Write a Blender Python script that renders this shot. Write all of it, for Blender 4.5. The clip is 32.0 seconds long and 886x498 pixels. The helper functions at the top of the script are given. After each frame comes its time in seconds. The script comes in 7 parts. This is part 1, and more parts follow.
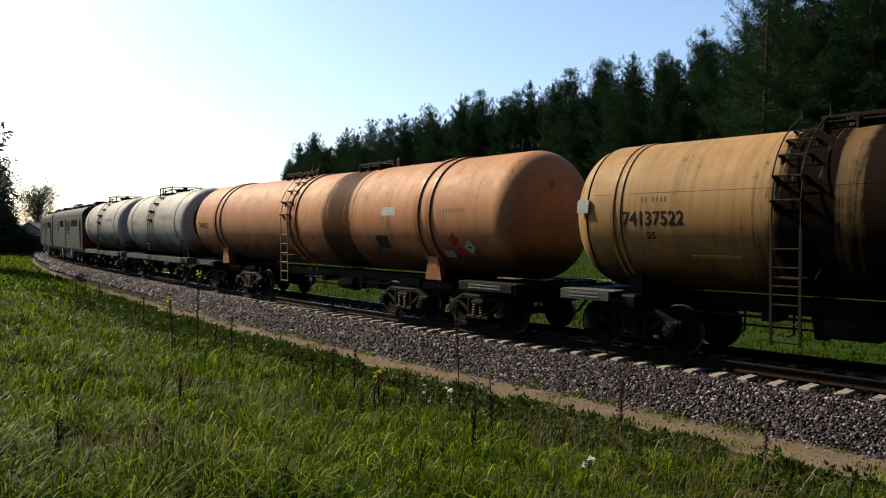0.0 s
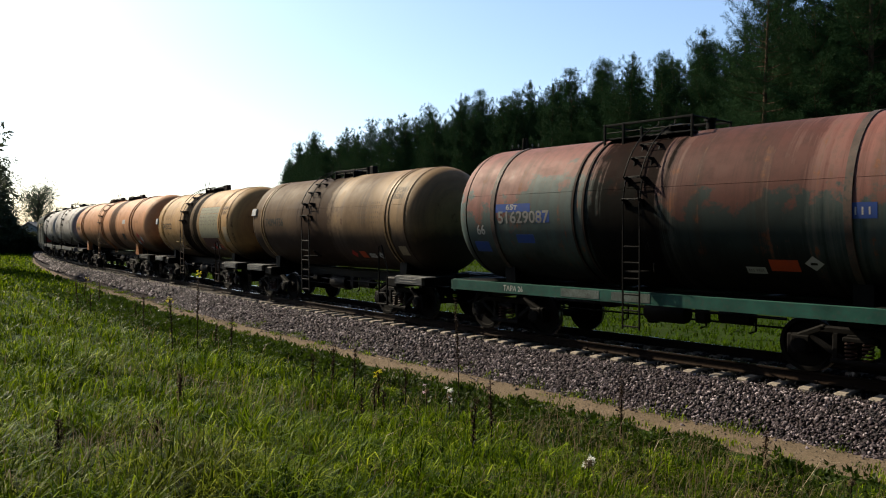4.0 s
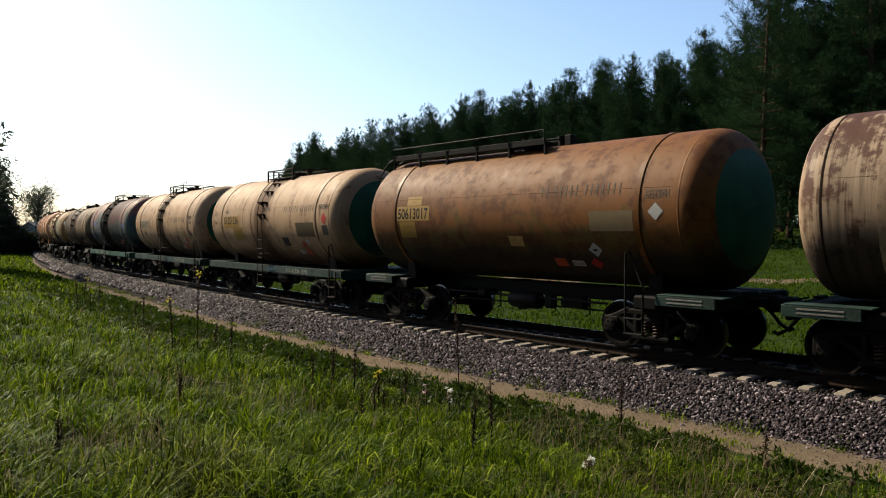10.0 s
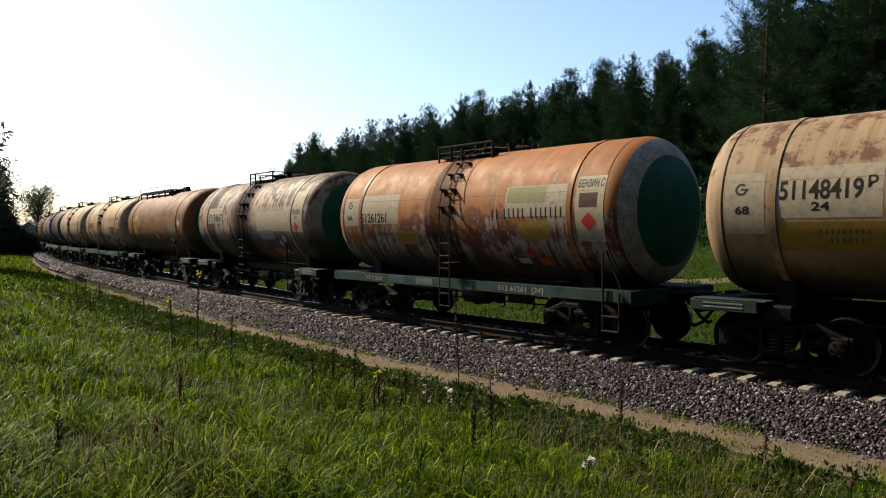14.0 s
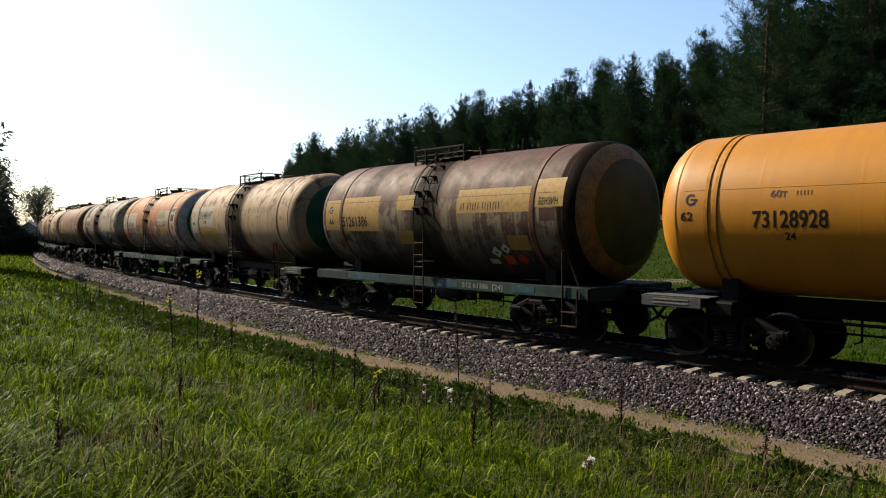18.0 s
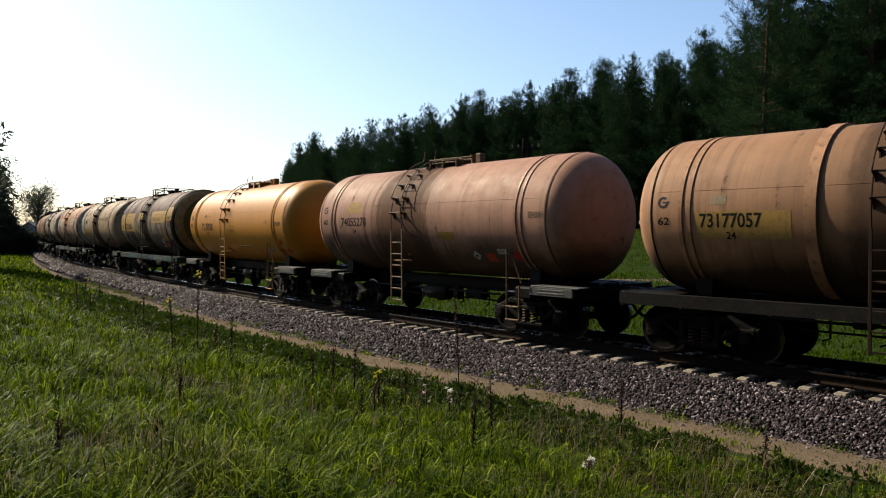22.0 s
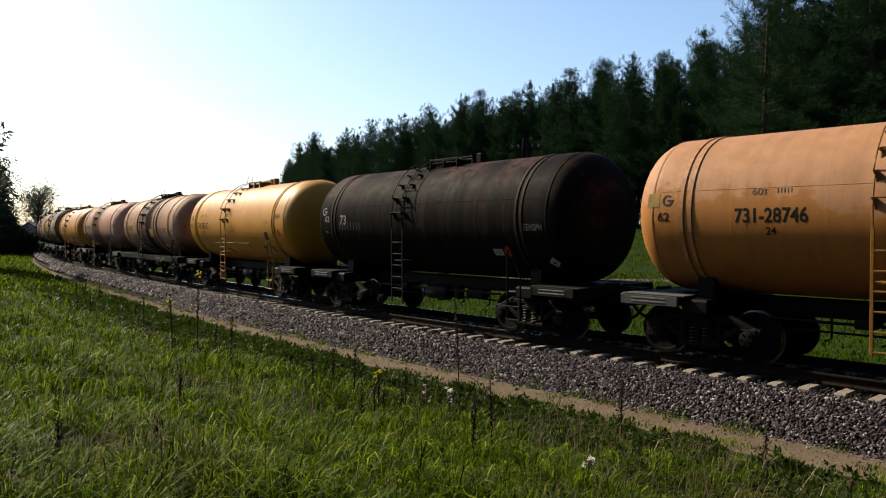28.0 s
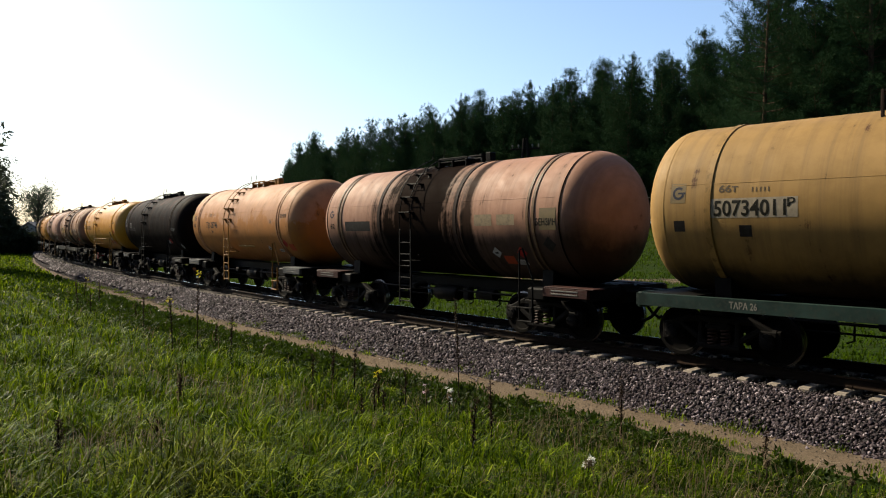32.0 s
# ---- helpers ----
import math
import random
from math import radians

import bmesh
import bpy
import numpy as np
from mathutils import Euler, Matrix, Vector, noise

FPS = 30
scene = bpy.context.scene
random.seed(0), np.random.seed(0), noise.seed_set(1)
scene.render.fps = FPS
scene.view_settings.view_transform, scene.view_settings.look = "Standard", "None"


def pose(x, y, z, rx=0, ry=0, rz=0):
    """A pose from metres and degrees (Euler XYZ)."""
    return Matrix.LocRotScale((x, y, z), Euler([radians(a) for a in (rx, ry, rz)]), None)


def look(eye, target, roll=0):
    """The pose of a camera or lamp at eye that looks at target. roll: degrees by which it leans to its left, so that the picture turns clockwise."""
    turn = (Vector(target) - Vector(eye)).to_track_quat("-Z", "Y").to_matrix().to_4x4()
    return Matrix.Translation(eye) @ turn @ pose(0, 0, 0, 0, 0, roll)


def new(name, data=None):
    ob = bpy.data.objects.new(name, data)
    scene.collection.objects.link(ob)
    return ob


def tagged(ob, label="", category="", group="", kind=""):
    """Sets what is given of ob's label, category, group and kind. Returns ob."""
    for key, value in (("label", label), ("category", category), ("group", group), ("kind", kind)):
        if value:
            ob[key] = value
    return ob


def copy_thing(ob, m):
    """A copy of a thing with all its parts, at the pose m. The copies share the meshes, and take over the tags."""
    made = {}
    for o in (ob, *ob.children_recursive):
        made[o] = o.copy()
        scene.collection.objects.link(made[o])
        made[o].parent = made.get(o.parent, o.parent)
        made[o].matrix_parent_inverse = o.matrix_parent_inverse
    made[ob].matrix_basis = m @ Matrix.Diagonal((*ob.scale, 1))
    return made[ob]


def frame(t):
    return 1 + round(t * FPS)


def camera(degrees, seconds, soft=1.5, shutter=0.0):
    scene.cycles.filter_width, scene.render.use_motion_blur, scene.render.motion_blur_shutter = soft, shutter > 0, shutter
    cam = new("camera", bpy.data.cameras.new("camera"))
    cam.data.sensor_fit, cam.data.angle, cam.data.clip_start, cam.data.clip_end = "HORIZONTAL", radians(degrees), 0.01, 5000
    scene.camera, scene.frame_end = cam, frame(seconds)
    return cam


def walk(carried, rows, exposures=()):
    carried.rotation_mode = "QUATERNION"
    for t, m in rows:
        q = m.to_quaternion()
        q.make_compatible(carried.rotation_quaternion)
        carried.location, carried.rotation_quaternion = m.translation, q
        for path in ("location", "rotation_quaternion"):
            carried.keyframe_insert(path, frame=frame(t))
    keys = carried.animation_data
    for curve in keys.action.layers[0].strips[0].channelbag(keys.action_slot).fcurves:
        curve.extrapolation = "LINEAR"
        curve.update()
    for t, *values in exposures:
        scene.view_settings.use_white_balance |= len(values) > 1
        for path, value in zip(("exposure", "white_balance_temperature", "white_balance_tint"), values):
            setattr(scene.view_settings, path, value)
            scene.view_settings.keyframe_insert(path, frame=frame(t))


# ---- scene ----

# ---------- camera: on a tripod beside the line, it never moves ----------
cam = camera(61.052, 32.0, soft=1.1)
EYE = (0.0, 0.0, 2.4318)
STAND = look(EYE, (0.0, 100.0, 2.4318 - 100 * math.tan(radians(1.4129))), -0.14)
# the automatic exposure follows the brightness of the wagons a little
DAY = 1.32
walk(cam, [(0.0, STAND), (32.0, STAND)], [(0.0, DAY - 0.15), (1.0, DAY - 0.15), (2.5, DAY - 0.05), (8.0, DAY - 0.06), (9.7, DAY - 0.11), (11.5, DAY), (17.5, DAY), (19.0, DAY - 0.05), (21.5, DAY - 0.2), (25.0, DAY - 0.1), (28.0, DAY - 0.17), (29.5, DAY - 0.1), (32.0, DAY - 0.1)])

# ---------- light ----------
SUN_ELEV, SUN_AZ = 40.0, 146.0        # azimuth counter-clockwise from +x
to_sun = Vector((math.cos(radians(SUN_AZ)) * math.cos(radians(SUN_ELEV)), math.sin(radians(SUN_AZ)) * math.cos(radians(SUN_ELEV)), math.sin(radians(SUN_ELEV))))
sun = new("sun", bpy.data.lights.new("sun", "SUN"))
sun.data.energy, sun.data.angle, sun.data.color = 5.0, radians(0.6), (1.0, 0.845, 0.60)
sun.matrix_world = look((0, 0, 60), Vector((0, 0, 60)) - to_sun)
world = bpy.data.worlds.new("sky")
scene.world = world
world.use_nodes = True
wn = world.node_tree.nodes
sky = wn.new("ShaderNodeTexSky")
sky.sky_type, sky.sun_disc = "NISHITA", False
sky.sun_elevation, sky.sun_rotation = radians(SUN_ELEV), radians(90.0 - SUN_AZ)
sky.air_density, sky.dust_density, sky.ozone_density = 1.0, 1.6, 1.5
wn["Background"].inputs[1].default_value = 0.084
world.node_tree.links.new(sky.outputs[0], wn["Background"].inputs[0])
scene.view_settings.use_white_balance = True
scene.view_settings.white_balance_temperature, scene.view_settings.white_balance_tint = 6080, 8.5

# ---------- the line of the track ----------
# s runs along the centre line, away from the camera; off is the distance to its camera side
KNOTS = [-60, -20, 0, 20, 40, 60, 80, 110, 150, 220]
BEND = [-0.00130, -0.00130, -0.00050, -0.00528, -0.00014, -0.00228, -0.00273, -0.00074, -0.00053, -0.00053]
SG = np.arange(-420.0, 460.0, 0.5)
TH = np.cumsum(np.interp(SG, KNOTS, BEND)) * 0.5
I0 = int(np.argmin(abs(SG)))
TH = TH - TH[I0] + 2.311623
CX, CY = np.cumsum(np.cos(TH)) * 0.5, np.cumsum(np.sin(TH)) * 0.5
CX, CY = CX - CX[I0] + 11.2054, CY - CY[I0] + 8.64405


def on_line(s, off=0.0):
    th = np.interp(s, SG, TH)
    return np.interp(s, SG, CX) - np.sin(th) * off, np.interp(s, SG, CY) + np.cos(th) * off, th


def run(t):
    """Metres that the train has gone at t seconds, from where it is at 16 s."""
    u = (t - 16) / 16
    return 6.26945 * (t - 16) + 16 * (-0.58105 * u ** 2 / 2 + 0.169768 * u ** 3 / 3 + 0.039386 * u ** 4 / 4)


# ---------- mesh tools ----------
class Shape:
    """Collects vertices and faces, then becomes one mesh."""

    def __init__(self):
        self.v, self.f, self.m = [], [], []

    def add(self, verts, faces, mat=0):
        n = len(self.v)
        self.v.extend([tuple(q) for q in verts])
        self.f.extend([tuple(i + n for i in face) for face in faces])
        self.m.extend([mat] * len(faces))
        return self

    def box(self, c, size, bevel=0.01, turn=None, mat=0):
        hx, hy, hz = size[0] / 2, size[1] / 2, size[2] / 2
        b = min(bevel, hx * 0.45, hy * 0.45, hz * 0.45)
        vs, fs = [], []
        for sx in (-1, 1):
            for sy in (-1, 1):
                for sz in (-1, 1):
                    vs += [(sx * (hx - b), sy * (hy - b), sz * hz), (sx * (hx - b), sy * hy, sz * (hz - b)), (sx * hx, sy * (hy - b), sz * (hz - b))]
        ix = lambda sx, sy, sz, k: ((sx > 0) * 4 + (sy > 0) * 2 + (sz > 0)) * 3 + k
        for s in (-1, 1):
            fs.append([ix(-1, -1, s, 0), ix(1, -1, s, 0), ix(1, 1, s, 0), ix(-1, 1, s, 0)][::s])
            fs.append([ix(-1, s, -1, 1), ix(-1, s, 1, 1), ix(1, s, 1, 1), ix(1, s, -1, 1)][::s])
            fs.append([ix(s, -1, -1, 2), ix(s, 1, -1, 2), ix(s, 1, 1, 2), ix(s, -1, 1, 2)][::s])
        for a in (-1, 1):
            for d in (-1, 1):
                fs.append([ix(-1, a, d, 0), ix(1, a, d, 0), ix(1, a, d, 1), ix(-1, a, d, 1)][::-a * d])
                fs.append([ix(a, -1, d, 0), ix(a, 1, d, 0), ix(a, 1, d, 2), ix(a, -1, d, 2)][::a * d])
                fs.append([ix(a, d, -1, 1), ix(a, d, 1, 1), ix(a, d, 1, 2), ix(a, d, -1, 2)][::-a * d])
                for e in (-1, 1):
                    fs.append([ix(a, d, e, 0), ix(a, d, e, 1), ix(a, d, e, 2)][::-a * d * e])
        vs = [Vector(q) for q in vs]
        if turn is not None:
            vs = [turn @ q for q in vs]
        return self.add([q + Vector(c) for q in vs], fs, mat)

    def tube(self, pts, r, n=8, mat=0, closed=False):
        pts = [Vector(q) for q in pts]
        vs, fs = [], []
        up = Vector((0, 0, 1))
        k = len(pts)
        for i, q in enumerate(pts):
            d = (pts[(i + 1) % k] - pts[i - 1]) if closed else (pts[min(i + 1, k - 1)] - pts[max(i - 1, 0)])
            d.normalize()
            a = d.cross(up if abs(d.z) < 0.9 else Vector((1, 0, 0))).normalized()
            b = d.cross(a)
            rr = float(r[i] if isinstance(r, (list, tuple)) else r)
            vs += [q + rr * (math.cos(2 * math.pi * j / n) * a + math.sin(2 * math.pi * j / n) * b) for j in range(n)]
        for i in range(k if closed else k - 1):
            for j in range(n):
                a0, a1, b0, b1 = i * n + j, i * n + (j + 1) % n, (i + 1) % k * n + j, (i + 1) % k * n + (j + 1) % n
                fs.append((a0, a1, b1, b0))
        if not closed:
            fs += [tuple(range(n))[::-1], tuple(range((k - 1) * n, k * n))]
        return self.add(vs, fs, mat)

    def spin(self, prof, axis="x", c=(0, 0, 0), n=32, mat=0, a0=0.0, a1=360.0):
        """A profile of (along, radius) turned round an axis through c."""
        vs, fs = [], []
        full = a1 - a0 >= 359.9
        cnt = n if full else n + 1
        for h, r in prof:
            for j in range(cnt):
                t = radians(a0 + (a1 - a0) * j / n)
                p, q = r * math.cos(t), r * math.sin(t)
                w = {"x": (h, p, q), "y": (q, h, p), "z": (p, q, h)}[axis]
                vs.append((w[0] + c[0], w[1] + c[1], w[2] + c[2]))
        for i in range(len(prof) - 1):
            for j in range(n):
                k = (j + 1) % cnt
                fs.append((i * cnt + j, i * cnt + k, (i + 1) * cnt + k, (i + 1) * cnt + j)[::-1])
        return self.add(vs, fs, mat)

    def plate(self, outline, y0, y1, axis="y", mat=0):
        """An outline in the plane across axis, given thickness from y0 to y1."""
        n = len(outline)
        put = (lambda a, b, h: (a, h, b)) if axis == "y" else (lambda a, b, h: (h, a, b)) if axis == "x" else (lambda a, b, h: (a, b, h))
        vs = [put(a, b, y0) for a, b in outline] + [put(a, b, y1) for a, b in outline]
        fs = [tuple(range(n)), tuple(range(n, 2 * n))[::-1]] + [(i, i + n, (i + 1) % n + n, (i + 1) % n) for i in range(n)]
        return self.add(vs, fs, mat)

    def mesh(self, name, mats, smooth=40.0):
        me = bpy.data.meshes.new(name)
        me.from_pydata(self.v, [], self.f)
        for m in (mats if isinstance(mats, (list, tuple)) else [mats]):
            me.materials.append(m)
        if any(self.m):
            me.polygons.foreach_set("material_index", self.m)
        if smooth:
            me.shade_smooth()
            me.set_sharp_from_angle(angle=radians(smooth))
        me.validate()
        return me


def quick_mesh(name, verts, faces, mat, smooth=False):
    me = bpy.data.meshes.new(name)
    verts, faces = np.asarray(verts, dtype=np.float32), np.asarray(faces, dtype=np.int32)
    n, k = faces.shape
    me.vertices.add(len(verts))
    me.vertices.foreach_set("co", verts.ravel())
    me.loops.add(n * k)
    me.loops.foreach_set("vertex_index", faces.ravel())
    me.polygons.add(n)
    me.polygons.foreach_set("loop_start", np.arange(n, dtype=np.int32) * k)
    me.materials.append(mat)
    me.update(calc_edges=True)
    if smooth:
        me.shade_smooth()
    return me


def part(name, data, parent, label="", mats=None, smooth=40.0, at=None):
    if isinstance(data, Shape):
        data = data.mesh(name, mats, smooth)
    ob = new(name, data)
    ob.parent = parent
    if at is not None:
        ob.matrix_basis = at
    return tagged(ob, label)


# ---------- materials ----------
PAINT_SCALE = 0.26        # lowers every paint, so shade stays deep while DAY's exposure whitens the sky
PAINT_BASE = {}


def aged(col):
    return tuple(v * PAINT_SCALE for v in col)

def nodes_of(name):
    m = bpy.data.materials.new(name)
    m.use_nodes = True
    t = m.node_tree
    b = t.nodes["Principled BSDF"]
    return m, t, b


def n_tex(t, kind, scale, coord, detail=4.0, rough=0.55, **inputs):
    n = t.nodes.new(kind)
    t.links.new(coord, n.inputs["Vector"])
    n.inputs["Scale"].default_value = scale
    if "Detail" in n.inputs:
        n.inputs["Detail"].default_value = detail
        n.inputs["Roughness"].default_value = rough
    return n


def n_ramp(t, fac, lo, hi, c0=(0, 0, 0, 1), c1=(1, 1, 1, 1)):
    r = t.nodes.new("ShaderNodeValToRGB")
    r.color_ramp.elements[0].position, r.color_ramp.elements[1].position = lo, hi
    r.color_ramp.elements[0].color, r.color_ramp.elements[1].color = c0, c1
    t.links.new(fac, r.inputs[0])
    return r.outputs[0]


def n_mix(t, fac, a, b, kind="MIX"):
    n = t.nodes.new("ShaderNodeMix")
    n.data_type, n.blend_type = "RGBA", kind
    for sock, val in ((n.inputs[0], fac), (n.inputs[6], a), (n.inputs[7], b)):
        if hasattr(val, "links"):
            t.links.new(val, sock)
        else:
            sock.default_value = val if isinstance(val, float) else (*val, 1.0) if len(val) == 3 else val
    return n.outputs[2]


def n_math(t, op, a, b=0.0, c=0.0, clamp=False):
    n = t.nodes.new("ShaderNodeMath")
    n.operation, n.use_clamp = op, clamp
    for sock, val in zip(n.inputs, (a, b, c)):
        if hasattr(val, "links"):
            t.links.new(val, sock)
        else:
            sock.default_value = val
    return n.outputs[0]


def n_map(t, coord, scale=(1, 1, 1), loc=(0, 0, 0)):
    n = t.nodes.new("ShaderNodeMapping")
    n.inputs["Scale"].default_value, n.inputs["Location"].default_value = scale, loc
    t.links.new(coord, n.inputs["Vector"])
    return n.outputs[0]


def n_bump(t, b, height, strength=0.3, dist=0.02):
    n = t.nodes.new("ShaderNodeBump")
    n.inputs["Strength"].default_value, n.inputs["Distance"].default_value = strength, dist
    t.links.new(height, n.inputs["Height"])
    t.links.new(n.outputs[0], b.inputs["Normal"])


def obj_coord(t):
    return t.nodes.new("ShaderNodeTexCoord").outputs["Object"]


def plain(name, col, rough=0.6, metal=0.0, vary=0.25, scale=6.0, bump=0.15, dirt=None):
    """A paint or metal with two scales of unevenness."""
    m, t, b = nodes_of(name)
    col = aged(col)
    co = obj_coord(t)
    n1, n2 = n_tex(t, "ShaderNodeTexNoise", scale, co), n_tex(t, "ShaderNodeTexNoise", scale * 7, co)
    dark = tuple(c * (1 - vary) for c in col)
    c = n_mix(t, n_ramp(t, n1.outputs[0], 0.35, 0.7), dark, tuple(min(1, c * (1 + vary * 0.6)) for c in col))
    if dirt:
        c = n_mix(t, n_ramp(t, n2.outputs[0], 0.5, 0.75), c, aged(dirt))
    t.links.new(c, b.inputs["Base Color"])
    t.links.new(n_ramp(t, n2.outputs[0], 0.2, 0.8, (rough * 0.8,) * 3 + (1,), (min(1, rough * 1.2),) * 3 + (1,)), b.inputs["Roughness"])
    b.inputs["Metallic"].default_value = metal
    b.inputs["Specular IOR Level"].default_value = 0.05 if max(col) < 0.02 else 0.1
    n_bump(t, b, n2.outputs[0], bump, 0.01)
    return m


def tank_paint(name, base, rust=(0.16, 0.06, 0.025), rust_amt=0.15, soot=(), dark_col=(0.0038, 0.003, 0.0026), streak=0.3, rough=0.55, second=None, second_lo=0.5, grime=0.35, seed=0.0, spread=0.12, gloss=0.13, rust_up=0.0, second_up=0.0, ragged=2.2, belly=0.85, belly_top=2.1, rust_run=0.45):
    """Old tank paint in wagon space: x along, z up. soot: bands (x, half width, strength) of spilled oil running down from the hatch."""
    m, t, b = nodes_of(name)
    PAINT_BASE[name] = base
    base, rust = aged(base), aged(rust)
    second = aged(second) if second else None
    co = obj_coord(t)
    sep = t.nodes.new("ShaderNodeSeparateXYZ")
    t.links.new(co, sep.inputs[0])
    big = n_tex(t, "ShaderNodeTexNoise", 0.55, n_map(t, co, loc=(seed, seed * 2, 0)), 6.0, 0.6).outputs[0]
    mid = n_tex(t, "ShaderNodeTexNoise", 2.6, n_map(t, co, loc=(seed * 3, 1, 0)), 8.0, 0.68).outputs[0]
    fine = n_tex(t, "ShaderNodeTexNoise", 30.0, co, 5.0, 0.6).outputs[0]
    run_down = n_tex(t, "ShaderNodeTexNoise", 1.0, n_map(t, co, (5.5, 0.22, 0.22), (seed, 0, 0)), 6.0, 0.65).outputs[0]

    def high(k):
        return n_math(t, "MULTIPLY", n_math(t, "SUBTRACT", sep.outputs[2], 2.75), k)

    c = n_mix(t, n_ramp(t, big, 0.35, 0.68), tuple(v * 0.86 for v in base), tuple(min(1, v * 1.08) for v in base))
    if second:
        c = n_mix(t, n_ramp(t, n_math(t, "ADD", n_math(t, "ADD", n_math(t, "MULTIPLY", big, 0.6), n_math(t, "MULTIPLY", mid, 0.4)), high(second_up)), second_lo, second_lo + 0.04), c, second)
    # rain-washed streaks and a film of grime
    c = n_mix(t, n_math(t, "MULTIPLY", n_ramp(t, run_down, 0.47, 0.66), streak), c, (0.035, 0.024, 0.016))
    c = n_mix(t, n_math(t, "MULTIPLY", n_ramp(t, mid, 0.44, 0.66), grime), c, tuple(v * 0.55 for v in base))
    # rust, in blotches with torn edges
    if rust_amt > 0:
        r0 = 0.61 - 0.20 * rust_amt
        mask = n_ramp(t, n_math(t, "ADD", n_math(t, "ADD", n_math(t, "MULTIPLY", mid, 1.0 - rust_run), n_math(t, "MULTIPLY", run_down, rust_run)), high(rust_up)), r0, r0 + 0.06)
        rc = n_mix(t, fine, tuple(v * 0.6 for v in rust), tuple(min(1, v * 1.5) for v in rust))
        c = n_mix(t, n_math(t, "MULTIPLY", mask, 0.92), c, rc)
    darkened = None
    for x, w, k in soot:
        # each band widens downwards, so it covers more of the lower flank
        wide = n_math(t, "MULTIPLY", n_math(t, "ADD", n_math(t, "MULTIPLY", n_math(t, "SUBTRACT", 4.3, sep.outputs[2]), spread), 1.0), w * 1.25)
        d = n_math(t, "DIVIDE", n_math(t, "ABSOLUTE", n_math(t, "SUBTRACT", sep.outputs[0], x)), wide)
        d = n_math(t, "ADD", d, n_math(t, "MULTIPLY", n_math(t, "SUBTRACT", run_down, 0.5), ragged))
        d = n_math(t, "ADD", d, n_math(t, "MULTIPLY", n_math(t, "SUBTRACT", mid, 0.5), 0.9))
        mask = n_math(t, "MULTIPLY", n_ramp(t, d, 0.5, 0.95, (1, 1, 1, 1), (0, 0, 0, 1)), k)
        c = n_mix(t, mask, c, dark_col)
        darkened = mask if darkened is None else n_math(t, "MAXIMUM", darkened, mask)
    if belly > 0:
        # the drum gets darker towards its underside, below a ragged edge near belly_top
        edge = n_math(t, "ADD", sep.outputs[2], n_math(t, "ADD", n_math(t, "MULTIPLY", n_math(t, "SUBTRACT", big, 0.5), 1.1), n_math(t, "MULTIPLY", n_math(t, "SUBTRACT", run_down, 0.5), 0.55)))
        c = n_mix(t, n_math(t, "MULTIPLY", n_ramp(t, n_math(t, "MULTIPLY", edge, 0.25), belly_top / 4 - 0.10, belly_top / 4 + 0.02, (1, 1, 1, 1), (0, 0, 0, 1)), belly), c, dark_col)
    if darkened is not None:
        t.links.new(n_math(t, "SUBTRACT", gloss, n_math(t, "MULTIPLY", darkened, gloss)), b.inputs["Specular IOR Level"])
    t.links.new(c, b.inputs["Base Color"])
    t.links.new(n_ramp(t, mid, 0.3, 0.7, (rough,) * 3 + (1,), (min(1.0, rough * 1.35),) * 3 + (1,)), b.inputs["Roughness"])
    b.inputs["Specular IOR Level"].default_value = gloss
    n_bump(t, b, n_math(t, "ADD", n_math(t, "MULTIPLY", fine, 0.15), mid), 0.12, 0.02)
    return m


def foliage(name, dark, light, trans=0.25, rough=0.5, blotch=None, shine=0.08):
    m, t, b = nodes_of(name)
    geo = t.nodes.new("ShaderNodeNewGeometry")
    info = t.nodes.new("ShaderNodeObjectInfo")
    fac = n_math(t, "ADD", n_math(t, "MULTIPLY", geo.outputs["Random Per Island"], 0.7), n_math(t, "MULTIPLY", info.outputs["Random"], 0.3))
    c = n_mix(t, fac, dark, light)
    if blotch:
        # patches of another tone: other growth, and on the pines painted shading
        wide = n_tex(t, "ShaderNodeTexNoise", blotch[2], obj_coord(t), 5.0, 0.65).outputs[0]
        c = n_mix(t, n_ramp(t, wide, 0.55, 0.70), c, n_mix(t, fac, blotch[0], blotch[1]))
    t.links.new(c, b.inputs["Base Color"])
    b.inputs["Roughness"].default_value = rough
    b.inputs["Specular IOR Level"].default_value = shine
    tr = t.nodes.new("ShaderNodeBsdfTranslucent")
    t.links.new(n_mix(t, 0.5, c, tuple(v * 1.6 for v in light)), tr.inputs["Color"])
    mx = t.nodes.new("ShaderNodeMixShader")
    mx.inputs[0].default_value = trans
    out = t.nodes["Material Output"]
    t.links.new(b.outputs[0], mx.inputs[1])
    t.links.new(tr.outputs[0], mx.inputs[2])
    t.links.new(mx.outputs[0], out.inputs[0])
    return m


BLACK_STEEL = plain("black_steel", (0.012, 0.011, 0.011), 0.62, 0.0, 0.4, 5.0, 0.25, (0.020, 0.016, 0.014))
BOGIE_STEEL = plain("bogie_steel", (0.018, 0.016, 0.015), 0.75, 0.0, 0.45, 6.0, 0.4, (0.022, 0.017, 0.014))
WHEEL_STEEL = plain("wheel_steel", (0.013, 0.011, 0.010), 0.85, 0.0, 0.35, 8.0, 0.2, (0.022, 0.017, 0.013))
TREAD = plain("polished_tread", (0.45, 0.44, 0.43), 0.28, 1.0, 0.1, 12.0, 0.05)
RAIL_SIDE = plain("rail_rust", (0.045, 0.027, 0.018), 0.75, 0.0, 0.35, 14.0, 0.3, (0.03, 0.02, 0.015))
